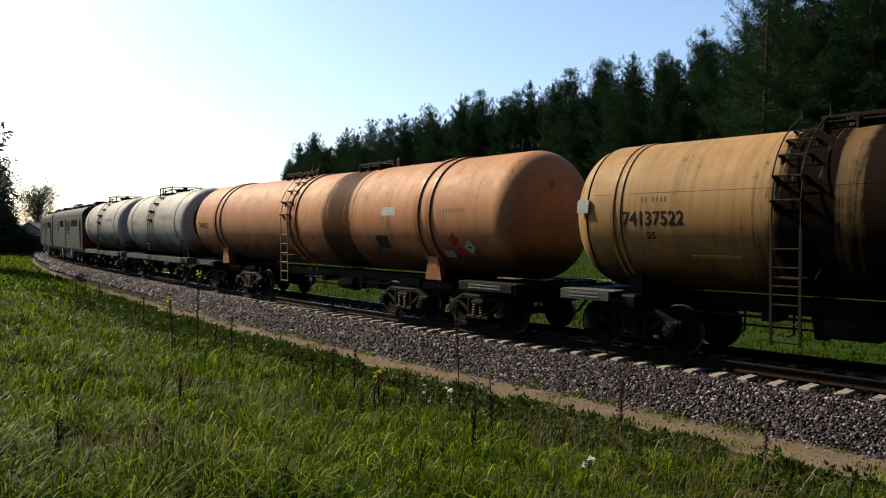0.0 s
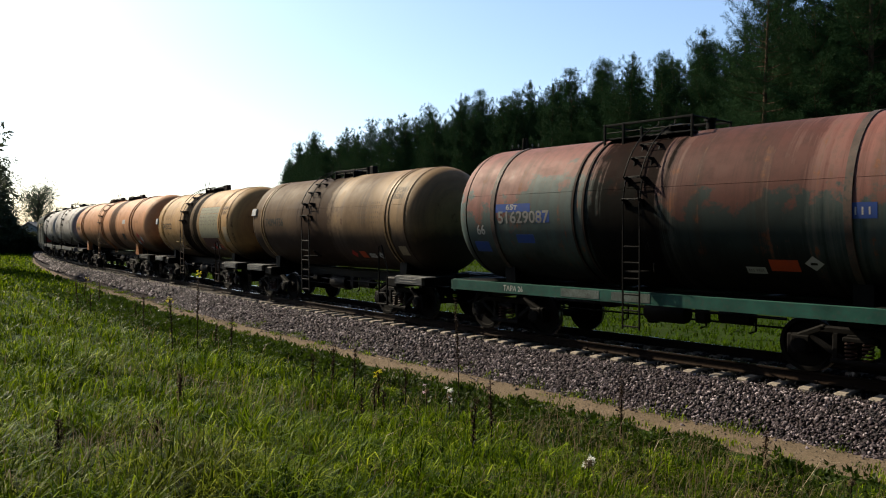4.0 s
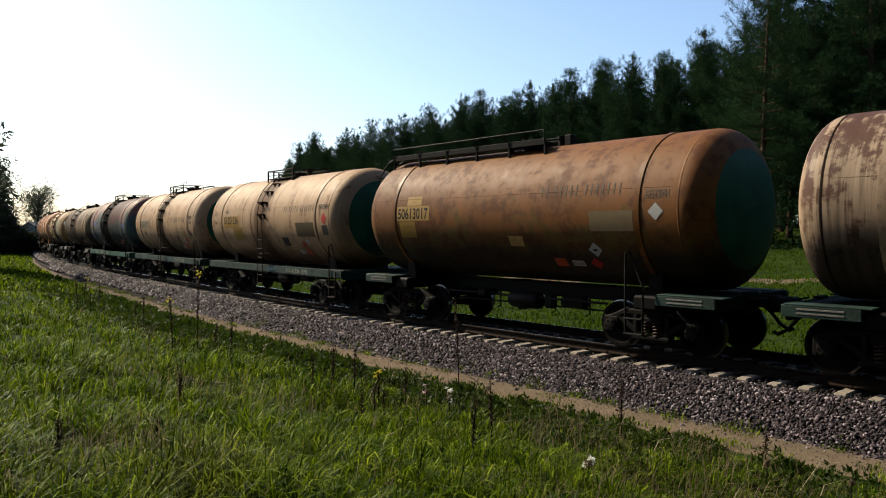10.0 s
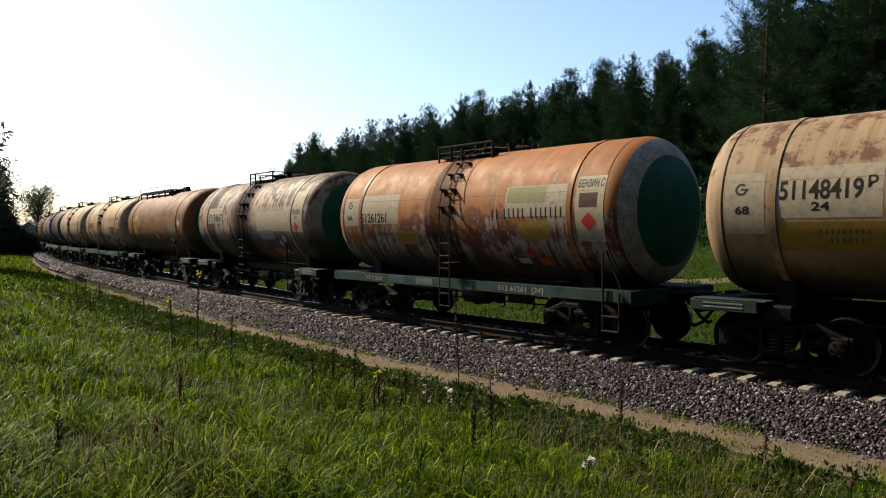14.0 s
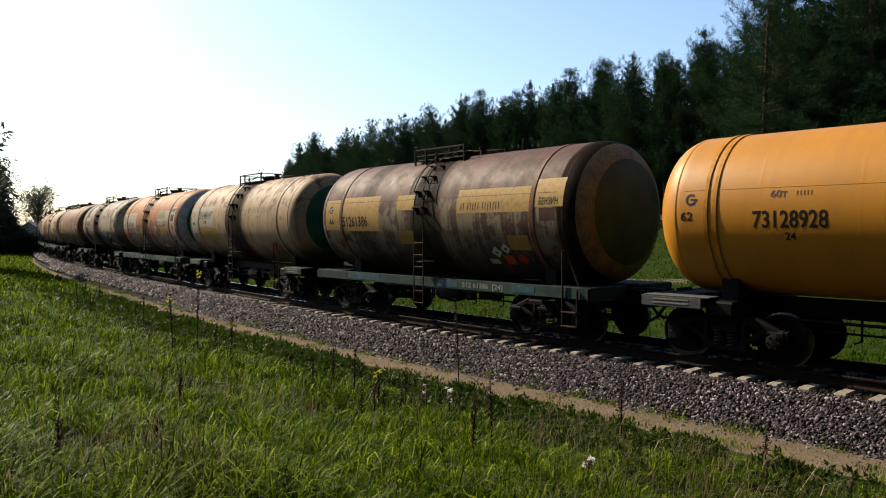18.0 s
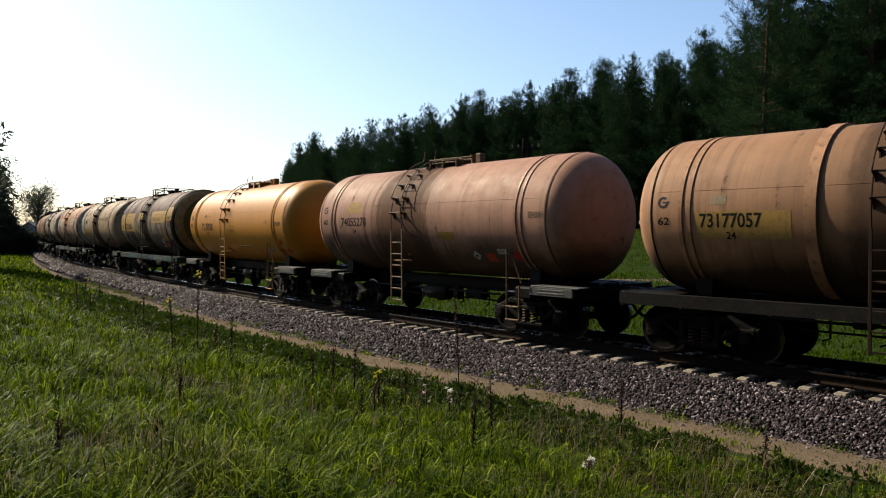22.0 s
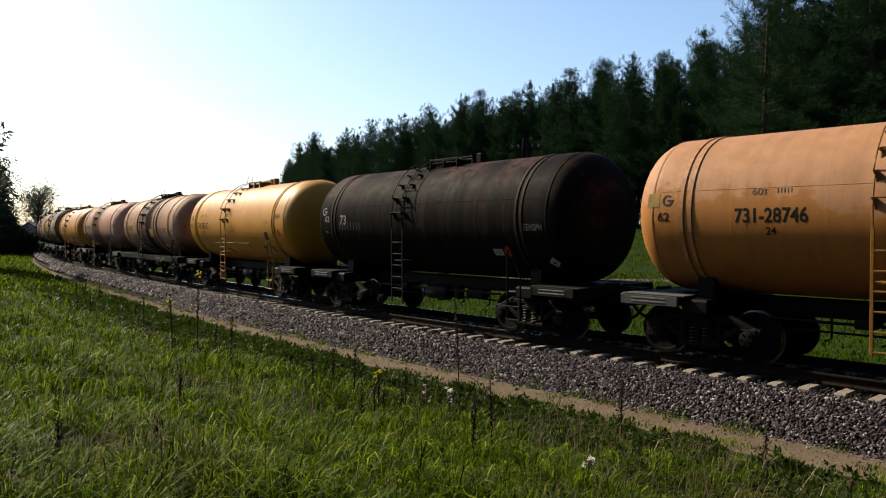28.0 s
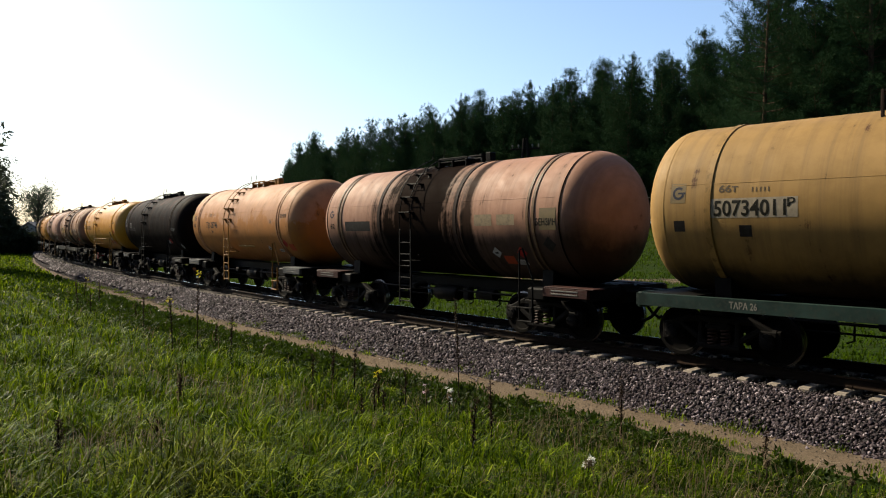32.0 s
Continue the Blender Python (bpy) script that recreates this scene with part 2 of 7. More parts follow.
RAIL_TOP = plain("rail_head", (1.9, 1.85, 1.8), 0.22, 1.0, 0.12, 3.0, 0.05)
CONCRETE = plain("sleeper_concrete", (0.66, 0.56, 0.46), 0.85, 0.0, 0.25, 9.0, 0.4, (0.30, 0.25, 0.20))
GREEN_SILL = plain("green_sill", (0.050, 0.104, 0.088), 0.6, 0.0, 0.5, 2.2, 0.2, (0.085, 0.105, 0.085))
JADE_SILL = plain("jade_sill", (0.05, 0.19, 0.145), 0.6, 0.0, 0.35, 2.2, 0.2, (0.10, 0.16, 0.13))
GREY_SILL = plain("grey_sill", (0.22, 0.225, 0.225), 0.55, 0.0, 0.3, 3.0, 0.2, (0.15, 0.12, 0.10))
DARK_SILL = plain("dark_sill", (0.035, 0.033, 0.032), 0.6, 0.0, 0.35, 3.0, 0.2, (0.07, 0.055, 0.045))
RED_SILL = plain("red_sill", (0.13, 0.05, 0.04), 0.6, 0.0, 0.35, 3.0, 0.2, (0.06, 0.04, 0.03))
PALE_PLATE = plain("pale_plate", (0.42, 0.41, 0.38), 0.6, 0.0, 0.25, 5.0, 0.2, (0.2, 0.16, 0.12))
RUBBER = plain("rubber_hose", (0.02, 0.02, 0.02), 0.75, 0.0, 0.3, 20.0, 0.2)

# ---------- ground ----------
def line_off(x, y):
    """Signed distance to the centre line (camera side positive) and s, for arrays."""
    x, y = np.atleast_1d(np.asarray(x, float)), np.atleast_1d(np.asarray(y, float))
    off, ss = np.empty(len(x)), np.empty(len(x))
    for i in range(0, len(x), 4000):
        d = (x[i:i + 4000, None] - CX[None, ::2]) ** 2 + (y[i:i + 4000, None] - CY[None, ::2]) ** 2
        j = np.argmin(d, axis=1) * 2
        sgn = -(x[i:i + 4000] - CX[j]) * np.sin(TH[j]) + (y[i:i + 4000] - CY[j]) * np.cos(TH[j])
        off[i:i + 4000] = np.where(abs(sgn) > 0, np.sign(sgn), 1) * np.sqrt(d[np.arange(len(j)), j // 2])
        ss[i:i + 4000] = SG[j]
    return off, ss


def wobble(x, y):
    return (np.sin(x * 0.9 + 1.3 * np.sin(y * 0.6)) * np.sin(y * 0.8 + np.cos(x * 0.5)) * 0.05 + np.sin(x * 2.3 + y * 1.7) * np.sin(y * 2.9 - x * 0.8) * 0.025)


PROFILE_OFF = [-400, -120, -60, -46, -36, -27, -18, -12, -6, -3.6, -2.6, 0, 2.6, 3.3, 4.0, 6.0, 9.0, 14.0, 25, 60, 400]
PROFILE_Z = [4.0, 3.5, 3.0, 2.4, 0.9, -0.25, -0.5, -0.75, -0.8, -0.75, -0.85, -0.9, -0.85, -0.79, -0.74, -0.5, 0.0, 0.82, 0.95, 0.5, 0.0]


def ground_z(x, y):
    x, y = np.atleast_1d(np.asarray(x, float)), np.atleast_1d(np.asarray(y, float))
    off, ss = line_off(x, y)
    z = np.interp(off, PROFILE_OFF, PROFILE_Z)
    # along the line the bank on the camera side flattens with distance
    far = np.clip((ss - 45) / 60, 0, 1)
    z = np.where(off > 3.9, z * (1 - far) + far * np.interp(off, [3.9, 12, 40], [-0.74, -0.55, -0.4]), z)
    return z + wobble(x, y) * np.clip((abs(off) - 3.4) / 2, 0, 1.6)


def earth_material(name, cols, scale=1.0, bump=0.5):
    m, t, b = nodes_of(name)
    co = obj_coord(t)
    a = n_tex(t, "ShaderNodeTexNoise", 0.35 * scale, co, 6.0, 0.65).outputs[0]
    f = n_tex(t, "ShaderNodeTexNoise", 9.0 * scale, co, 8.0, 0.7).outputs[0]
    c = n_mix(t, n_ramp(t, a, 0.35, 0.65), cols[0], cols[1])
    c = n_mix(t, n_ramp(t, f, 0.45, 0.7), c, cols[2])
    t.links.new(c, b.inputs["Base Color"])
    b.inputs["Roughness"].default_value = 0.95
    b.inputs["Specular IOR Level"].default_value = 0.03
    n_bump(t, b, f, bump, 0.06)
    return m


TURF = earth_material("turf", [(0.009, 0.019, 0.002), (0.015, 0.028, 0.003), (0.017, 0.018, 0.006)])
SAND = earth_material("sand_path", [(0.080, 0.060, 0.040), (0.112, 0.084, 0.058), (0.050, 0.040, 0.026)], 3.0, 0.5)
GRIT = earth_material("ballast_grit", [(0.010, 0.008, 0.008), (0.017, 0.014, 0.014), (0.028, 0.023, 0.023)], 4.0, 1.0)


def make_ground():
    u = np.sinh(np.linspace(-7.2, 7.2, 281)) * 2.4
    xs, ys = u - 4.0, u + 18.0
    X, Y = np.meshgrid(xs, ys)
    Z = ground_z(X.ravel(), Y.ravel())
    n = len(xs)
    i = np.arange(n * n).reshape(n, n)
    f = np.stack([i[:-1, :-1], i[:-1, 1:], i[1:, 1:], i[1:, :-1]], -1).reshape(-1, 4)
    ob = new("ground", quick_mesh("ground", np.stack([X.ravel(), Y.ravel(), Z], -1), f, TURF, True))
    tagged(ob, "rough green meadow sloping down to a railway line", "ground", kind="structure")


def strip(name, s0, s1, ds, prof, mat, jitter=0.0, narrow=None, overgrown=False):
    """A ribbon along the line with a cross-section of (off, z)."""
    ss = np.arange(s0, s1 + 0.01, ds)
    rows = []
    for k, (o, z) in enumerate(prof):
        wob = jitter * (np.sin(ss * 1.7 + k) * 0.6 + np.sin(ss * 4.1 + 2 * k) * 0.4) if 0 < k < len(prof) - 1 else jitter * 1.5 * (np.sin(ss * 1.1 + k) * 0.6 + np.sin(ss * 3.3 + k) * 0.4)
        if narrow:
            o = 3.25 + (o - 3.25) * np.interp(ss, narrow[0], narrow[1]) - np.interp(ss, [45, 95], [0.0, 1.05])
        if overgrown and o > 1.4:
            o = 1.4 + (o - 1.4) * np.interp(ss, [50, 100], [1.0, 0.5])
        x, y, _ = on_line(ss, o + wob)
        rows.append(np.stack([x, y, np.full_like(x, z)], -1))
    V = np.stack(rows, 1)
    n, k = len(ss), len(prof)
    i = np.arange(n * k).reshape(n, k)
    f = np.stack([i[:-1, :-1], i[:-1, 1:], i[1:, 1:], i[1:, :-1]], -1).reshape(-1, 4)
    return quick_mesh(name, V.reshape(-1, 3), f, mat, True)


def make_line():
    bed = new("ballast", strip("ballast", -410, 440, 1.0, [(-2.75, -0.95), (-2.6, -0.78), (-1.7, -0.30), (-1.4, -0.27), (0, -0.27), (1.38, -0.27), (1.62, -0.31), (2.2, -0.54), (2.7, -0.77), (2.85, -0.95)], GRIT, 0.04, overgrown=True))
    tagged(bed, "bed of grey crushed stone under the railway track", "ballast", kind="structure")
    path = new("footpath", strip("footpath", -60, 130, 0.5, [(2.35, -0.9), (2.6, -0.735), (3.1, -0.72), (3.72, -0.725), (4.05, -0.92)], SAND, 0.10, ([0, 8, 16, 34, 60, 90], [1.0, 1.0, 0.85, 0.8, 0.7, 0.45])))
    tagged(path, "narrow trodden footpath of pale sandy soil beside the ballast", "path", kind="structure")
    track = tagged(new("railway_track"), "broad-gauge railway track with rusty rails on concrete sleepers", "railway track", kind="structure")
    prof = [(-0.075, -0.18), (-0.075, -0.165), (-0.012, -0.145), (-0.009, -0.05), (-0.037, -0.035), (-0.037, -0.008), (-0.028, 0.0), (0.028, 0.0), (0.037, -0.008), (0.037, -0.035), (0.009, -0.05), (0.012, -0.145), (0.075, -0.165), (0.075, -0.18)]
    ss = np.arange(-410, 440, 1.5)
    for side in (1, -1):
        sh = Shape()
        vs = []
        for s in ss:
            for o, z in prof:
                x, y, _ = on_line(s, 0.797 * side + o)
                vs.append((float(x), float(y), z))
        k = len(prof)
        top = [(i * k + 6, i * k + 7, (i + 1) * k + 7, (i + 1) * k + 6)[::-1] for i in range(len(ss) - 1)]
        rest = [(i * k + j, i * k + (j + 1) % k, (i + 1) * k + (j + 1) % k, (i + 1) * k + j)[::-1] for i in range(len(ss) - 1) for j in range(k) if j != 6]
        sh.add(vs, rest, 0)
        sh.f += top
        sh.m += [1] * len(top)
        part("rail", sh, track, "rusty steel rail with a bright worn head", [RAIL_SIDE, RAIL_TOP], 25)
    return track


SLEEPER_STEP, SLEEPER_AT = 0.536372, 13.2497


def sleeper_shape():
    sh = Shape()
    for side in (-1, 1):
        sh.box((0, side * 0.98, -0.300), (0.22, 0.74, 0.18), 0.03)
    sh.box((0, 0, -0.325), (0.20, 1.3, 0.13), 0.025)
    for side in (-1, 1):
        for d in (-0.11, 0.11):
            sh.box((0, side * 0.797 + d, -0.175), (0.09, 0.05, 0.05), 0.01, mat=1)
    return sh


def make_sleepers(track):
    base = sleeper_shape().mesh("sleeper", [CONCRETE, RAIL_SIDE], 30)
    joined_v, joined_f = [], []
    co = np.array([v.co[:] for v in base.vertices])
    quads = [tuple(p.vertices) for p in base.polygons]
    tris = [t for q in quads for t in ((q[0], q[1], q[2]), (q[0], q[2], q[3] if len(q) > 3 else q[2])) if len(set(t)) == 3]
    rng = random.Random(5)
    n = 0
    for i in range(-420, 800):
        s = SLEEPER_AT + i * SLEEPER_STEP
        if s < -200 or s > 240:
            continue
        x, y, th = on_line(s, rng.uniform(-0.03, 0.03))
        dz, yaw = rng.uniform(-0.005, 0.03), rng.uniform(-1.0, 1.0)
        if -24 < s < 136:
            part("sleeper", base, track, at=pose(float(x), float(y), dz, 0, 0, math.degrees(float(th)) + yaw))
            continue
        c, sn = math.cos(th), math.sin(th)
        w = np.stack([co[:, 0] * c - co[:, 1] * sn + x, co[:, 0] * sn + co[:, 1] * c + y, co[:, 2] + dz], -1)
        joined_v.append(w)
        joined_f.append(np.array(tris) + n)
        n += len(co)
    tagged(part("far_sleepers", quick_mesh("far_sleepers", np.concatenate(joined_v), np.concatenate(joined_f), CONCRETE), track), kind="stuff")


def stone_material(name, tones):
    m, t, b = nodes_of(name)
    geo = t.nodes.new("ShaderNodeNewGeometry")
    r = t.nodes.new("ShaderNodeValToRGB")
    e = r.color_ramp.elements
    e[0].position, e[0].color = 0.0, (*tones[0], 1)
    e[1].position, e[1].color = 1.0, (*tones[-1], 1)
    for p, c in zip((0.3, 0.55, 0.8), tones[1:4]):
        e.new(p).color = (*c, 1)
    t.links.new(geo.outputs["Random Per Island"], r.inputs[0])
    co = obj_coord(t)
    f = n_tex(t, "ShaderNodeTexNoise", 70.0, co).outputs[0]
    # stretches of the bed that carry more dust or more brake rust
    wide = n_tex(t, "ShaderNodeTexNoise", 0.9, co, 4.0, 0.6).outputs[0]
    c = n_mix(t, n_math(t, "MULTIPLY", n_ramp(t, wide, 0.4, 0.65), 0.4), r.outputs[0], tones[2])
    t.links.new(n_mix(t, n_math(t, "MULTIPLY", f, 0.35), c, tones[1]), b.inputs["Base Color"])
    b.inputs["Roughness"].default_value = 0.85
    b.inputs["Specular IOR Level"].default_value = 0.25
    n_bump(t, b, f, 0.3, 0.01)
    return m


def stone_heap(rng, spec, z_of, flat=1.0):
    """Angular broken stones, each a skewed block; spec: (s0, s1, off0, off1, count, half size)."""
    cube = np.array([(a, b, c) for a in (-1, 1) for b in (-1, 1) for c in (-1, 1)], float)
    faces = np.array([(0, 1, 3, 2), (4, 6, 7, 5), (0, 4, 5, 1), (2, 3, 7, 6), (0, 2, 6, 4), (1, 5, 7, 3)])
    V, F, n = [], [], 0
    for s0, s1, o0, o1, k, size in spec:
        s, o = rng.uniform(s0, s1, k), rng.uniform(o0, o1, k)
        o = np.where((o1 > 2.7) & (rng.uniform(size=k) < 0.03), o + rng.uniform(0, 0.45, k), o)
        x, y, th = on_line(s, o)
        sz = size * rng.uniform(0.55, 1.45, (k, 1, 1)) * rng.uniform(0.5, 1.35, (k, 1, 3))
        v = cube[None] * rng.uniform(0.45, 1.15, (k, 8, 3)) * sz
        v[..., 0] += v[..., 2] * rng.uniform(-0.6, 0.6, (k, 1))
        a, b, g = rng.uniform(0, 6.3, k), rng.uniform(-1.2, 1.2, k), rng.uniform(-0.8, 0.8, k)
        ca, sa, cb, sb, cg, sg = (f(q)[:, None] for q in (a, b, g) for f in (np.cos, np.sin))
        vy, vz = v[..., 1] * cg - v[..., 2] * sg, v[..., 1] * sg + v[..., 2] * cg
        vx, vz = v[..., 0] * cb - vz * sb, v[..., 0] * sb + vz * cb
        wx, wy = vx * ca - vy * sa, vx * sa + vy * ca
        z = z_of(o) + rng.uniform(0.0, 0.6 * size * flat + 0.018 * flat, k)
        V.append(np.stack([wx + x[:, None], wy + y[:, None], vz + z[:, None]], -1).reshape(-1, 3))
        F.append((faces[None] + (np.arange(k) * 8)[:, None, None] + n).reshape(-1, 4))
        n += k * 8
    return np.concatenate(V), np.concatenate(F)


def bed_z(o):
    return np.interp(o, [-2.7, -1.7, -1.4, 1.4, 1.62, 2.2, 2.7, 3.5], [-0.8, -0.30, -0.27, -0.27, -0.31, -0.54, -0.76, -0.72])


def make_stones():
    rng = np.random.default_rng(3)
    grades = ((-14, 14, 1050, 0.0200), (14, 34, 460, 0.028), (34, 70, 150, 0.046), (70, 150, 50, 0.066))
    pink = stone_material("ballast_stone", [(0.003, 0.0025, 0.003), (0.012, 0.0085, 0.0105), (0.027, 0.0175, 0.0205), (0.058, 0.044, 0.050), (0.27, 0.225, 0.240)])
    spec = [(s0, s1, o0, o1, int((s1 - s0) * (o1 - o0) * dens * share), size) for s0, s1, dens, size in grades for o0, o1, share in ((1.36, 2.80 if s1 < 40 else 2.4 if s1 < 75 else 2.0, 1.0), (-2.7, -1.36, 0.2))]
    ob = new("ballast_stones", quick_mesh("ballast_stones", *stone_heap(rng, spec, bed_z), pink))
    tagged(ob, "loose grey and reddish crushed stones on the track shoulder", "ballast stones", kind="stuff")
    # stones between the rails, the train's shade put into their dark colour
    darkened = stone_material("oily_stone", [(0.003, 0.003, 0.003), (0.006, 0.005, 0.005), (0.009, 0.007, 0.006), (0.013, 0.010, 0.009), (0.03, 0.024, 0.021)])
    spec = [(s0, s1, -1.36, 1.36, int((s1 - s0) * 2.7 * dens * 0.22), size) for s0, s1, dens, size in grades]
    ob = new("oily_stones", quick_mesh("oily_stones", *stone_heap(rng, spec, bed_z), darkened))
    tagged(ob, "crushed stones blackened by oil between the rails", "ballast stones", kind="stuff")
    # gravel trodden into the path
    spec = [(-12, 16, 2.6, 3.75, 2600, 0.009), (16, 45, 2.6, 3.6, 1500, 0.014)]
    ob = new("path_gravel", quick_mesh("path_gravel", *stone_heap(rng, spec, lambda o: np.full_like(o, -0.722), 0.2), stone_material("path_stone", [(0.04, 0.03, 0.02), (0.06, 0.045, 0.03), (0.09, 0.07, 0.05), (0.12, 0.09, 0.07), (0.2, 0.17, 0.14)])))
    tagged(ob, "small stones trodden into the sandy footpath", "gravel", kind="stuff")


make_ground()
TRACK = make_line()
make_stones()

# ---------- trees ----------
# the lighter blotches put crown-scale light and shade into the needle colour
PINE = foliage("pine_needles", (0.008, 0.020, 0.0085), (0.016, 0.034, 0.0125), 0.12, 0.9, ((0.014, 0.024, 0.010), (0.032, 0.047, 0.017), 0.5), 0.02)
LEAF = foliage("broad_leaves", (0.012, 0.018, 0.010), (0.032, 0.040, 0.020), 0.25, 0.6)
BARK = plain("pine_bark", (0.20, 0.11, 0.06), 0.9, 0.0, 0.5, 3.0, 0.8, (0.07, 0.05, 0.04))
GREY_BARK = plain("grey_bark", (0.09, 0.075, 0.06), 0.9, 0.0, 0.4, 4.0, 0.8, (0.04, 0.035, 0.03))


def tufts(points, sizes, rng, per, spread, slim=0.22, up=0.0):
    """Spiky little leaves round many points, as triangles."""
    k = len(points)
    P, S = np.repeat(points, per, 0), np.repeat(sizes, per)[:, None]
    d = rng.normal(size=(k * per, 3))
    d /= np.linalg.norm(d, axis=1)[:, None]
    c = P + d * S * spread * rng.uniform(0.1, 1.0, (k * per, 1))
    a = d + rng.normal(size=d.shape) * 0.5 + np.array([0, 0, up])
    a /= np.linalg.norm(a, axis=1)[:, None]
    b = np.cross(a, rng.normal(size=d.shape))
    b /= np.linalg.norm(b, axis=1)[:, None] + 1e-6
    L = S * rng.uniform(0.6, 1.3, (k * per, 1))
    V = np.stack([c - b * L * slim, c + b * L * slim, c + a * L], 1).reshape(-1, 3)
    return V, np.arange(k * per * 3).reshape(-1, 3)


def needle_brushes(P, D, rng, per, length, slim=0.07):
    """Needles standing forwards off twigs: P points, D the way each twig grows."""
    k = len(P) * per
    p, d = np.repeat(P, per, 0), np.repeat(D, per, 0)
    a = d * 0.75 + rng.normal(size=(k, 3)) * 0.55
    a /= np.linalg.norm(a, axis=1)[:, None]
    b = np.cross(a, rng.normal(size=(k, 3)))
    b /= np.linalg.norm(b, axis=1)[:, None] + 1e-6
    L = length * rng.uniform(0.6, 1.35, (k, 1))
    c = p + rng.normal(size=(k, 3)) * 0.07
    V = np.stack([c - b * L * slim, c + b * L * slim, c + a * L], 1).reshape(-1, 3)
    return V, np.arange(k * 3).reshape(-1, 3)


def make_pine(h, seed, bare=0.25, wide=1.0, airy=False):
    """A pine: a whorl of boughs each year, flat sprays of twigs on them, upright shoots at the ends."""
    rng = np.random.default_rng(seed)
    tree = new("pine_tree")
    lean = rng.uniform(-0.025, 0.025, 2) * h
    bow = rng.normal(size=2) * 0.12
    trunk = lambda u: np.array([lean[0] * u * u + bow[0] * math.sin(5 * u), lean[1] * u * u + bow[1] * math.sin(4 * u), h * u])
    sh = Shape()
    sh.tube([trunk(u) for u in np.linspace(-0.03, 0.985, 12)], [0.25 * (1 - 0.9 * u) * h / 18 for u in np.linspace(0, 1, 12)], 8)
    P, D = [], []
    whorls = int(h * (1 - bare) / (0.58 if not airy else 0.62))
    side_bias, bias_az = rng.uniform(0.0, 0.3), rng.uniform(0, 6.283)
    for w in range(whorls + 1):
        crown = min(1.0, max(0.0, (w + rng.uniform(-0.3, 0.3)) / whorls))
        u = bare + (0.975 - bare) * crown
        n = rng.integers(4, 7) if crown < 0.85 else 4
        turn = rng.uniform(0, 6.283)
        full = (1 - crown) ** 0.52 * min(1.0, 0.55 + 1.6 * crown) + 0.02
        for i in range(n):
            if rng.uniform() < 0.12:
                continue
            az = turn + i * 6.283 / n + rng.uniform(-0.35, 0.35)
            reach = wide * h * 0.185 * full * rng.uniform(0.6, 1.3) * (1 + side_bias * math.cos(az - bias_az))
            rise = rng.uniform(-0.12, 0.22) + 0.75 * crown ** 1.5
            base = trunk(u + rng.uniform(-0.012, 0.012))
            out, across = np.array([math.cos(az), math.sin(az), 0.0]), np.array([-math.sin(az), math.cos(az), 0.0])
            bough = lambda q: base + out * reach * q + np.array([0, 0, reach * (rise * q - 0.28 * q * (1 - q) + 0.12 * q * q)])
            thick = 0.010 + 0.009 * reach
            sh.tube([bough(q) for q in (0.0, 0.35, 0.7, 1.0)], [thick, thick * 0.7, thick * 0.4, 0.006], 4)
            first = 0.22 if not airy else 0.28
            for q in np.linspace(first, 1.0, max(3, int(reach * (3.4 if not airy else 3.6)))):
                c = bough(q)
                for side in (-1, 1):
                    twig = (0.30 * reach * (1.15 - q) + 0.16) * rng.uniform(0.6, 1.3)
                    d = out * 0.6 + across * side * 0.8 + np.array([0, 0, rng.uniform(0.0, 0.45)])
                    d /= np.linalg.norm(d)
                    for v in np.arange(0.1, twig + 0.1, 0.22):
                        P.append(c + d * v + np.array([0, 0, 0.10 * v]) + rng.normal(size=3) * 0.035)
                        D.append(d * 0.6 + np.array([0, 0, 0.5]))
            # the young shoots point at the sky
            for v in (0.0, 0.16, 0.32):
                P.append(bough(1.0) + np.array([0, 0, v]))
                D.append(np.array([0, 0, 1.0]))
    for u in np.linspace(0.93, 1.012, 9):
        P.append(trunk(u))
        D.append(np.array([0, 0, 1.0]))
    V, F = needle_brushes(np.array(P), np.array(D), rng, 13, 0.22, 0.05)
    if not airy:
        # older twigs deep in the crown close it
        k = int(420 * h / 18)
        u = rng.uniform(bare + 0.02, 0.93, k)
        c = (u - bare) / (1 - bare)
        q = 0.55 * wide * h * 0.185 * (1 - c) ** 0.52 * np.minimum(1, 0.55 + c * 1.6) * np.sqrt(rng.uniform(0, 1, k))
        a = rng.uniform(0, 6.283, k)
        heart = np.stack([lean[0] * u * u + q * np.cos(a), lean[1] * u * u + q * np.sin(a), h * u], -1)
        V2, F2 = tufts(heart, np.full(k, 0.30), rng, 14, 1.3, 0.12, 0.3)
        F = np.concatenate([F, F2 + len(V)])
        V = np.concatenate([V, V2])
    part("trunk", sh, tree, "reddish scaly pine trunk and boughs", BARK, 60)
    part("crown", quick_mesh("crown", V, F, PINE), tree, "dark green needles")
    return tagged(tree, "tall dark green pine at the edge of a forest", "pine tree", "pines of the forest")


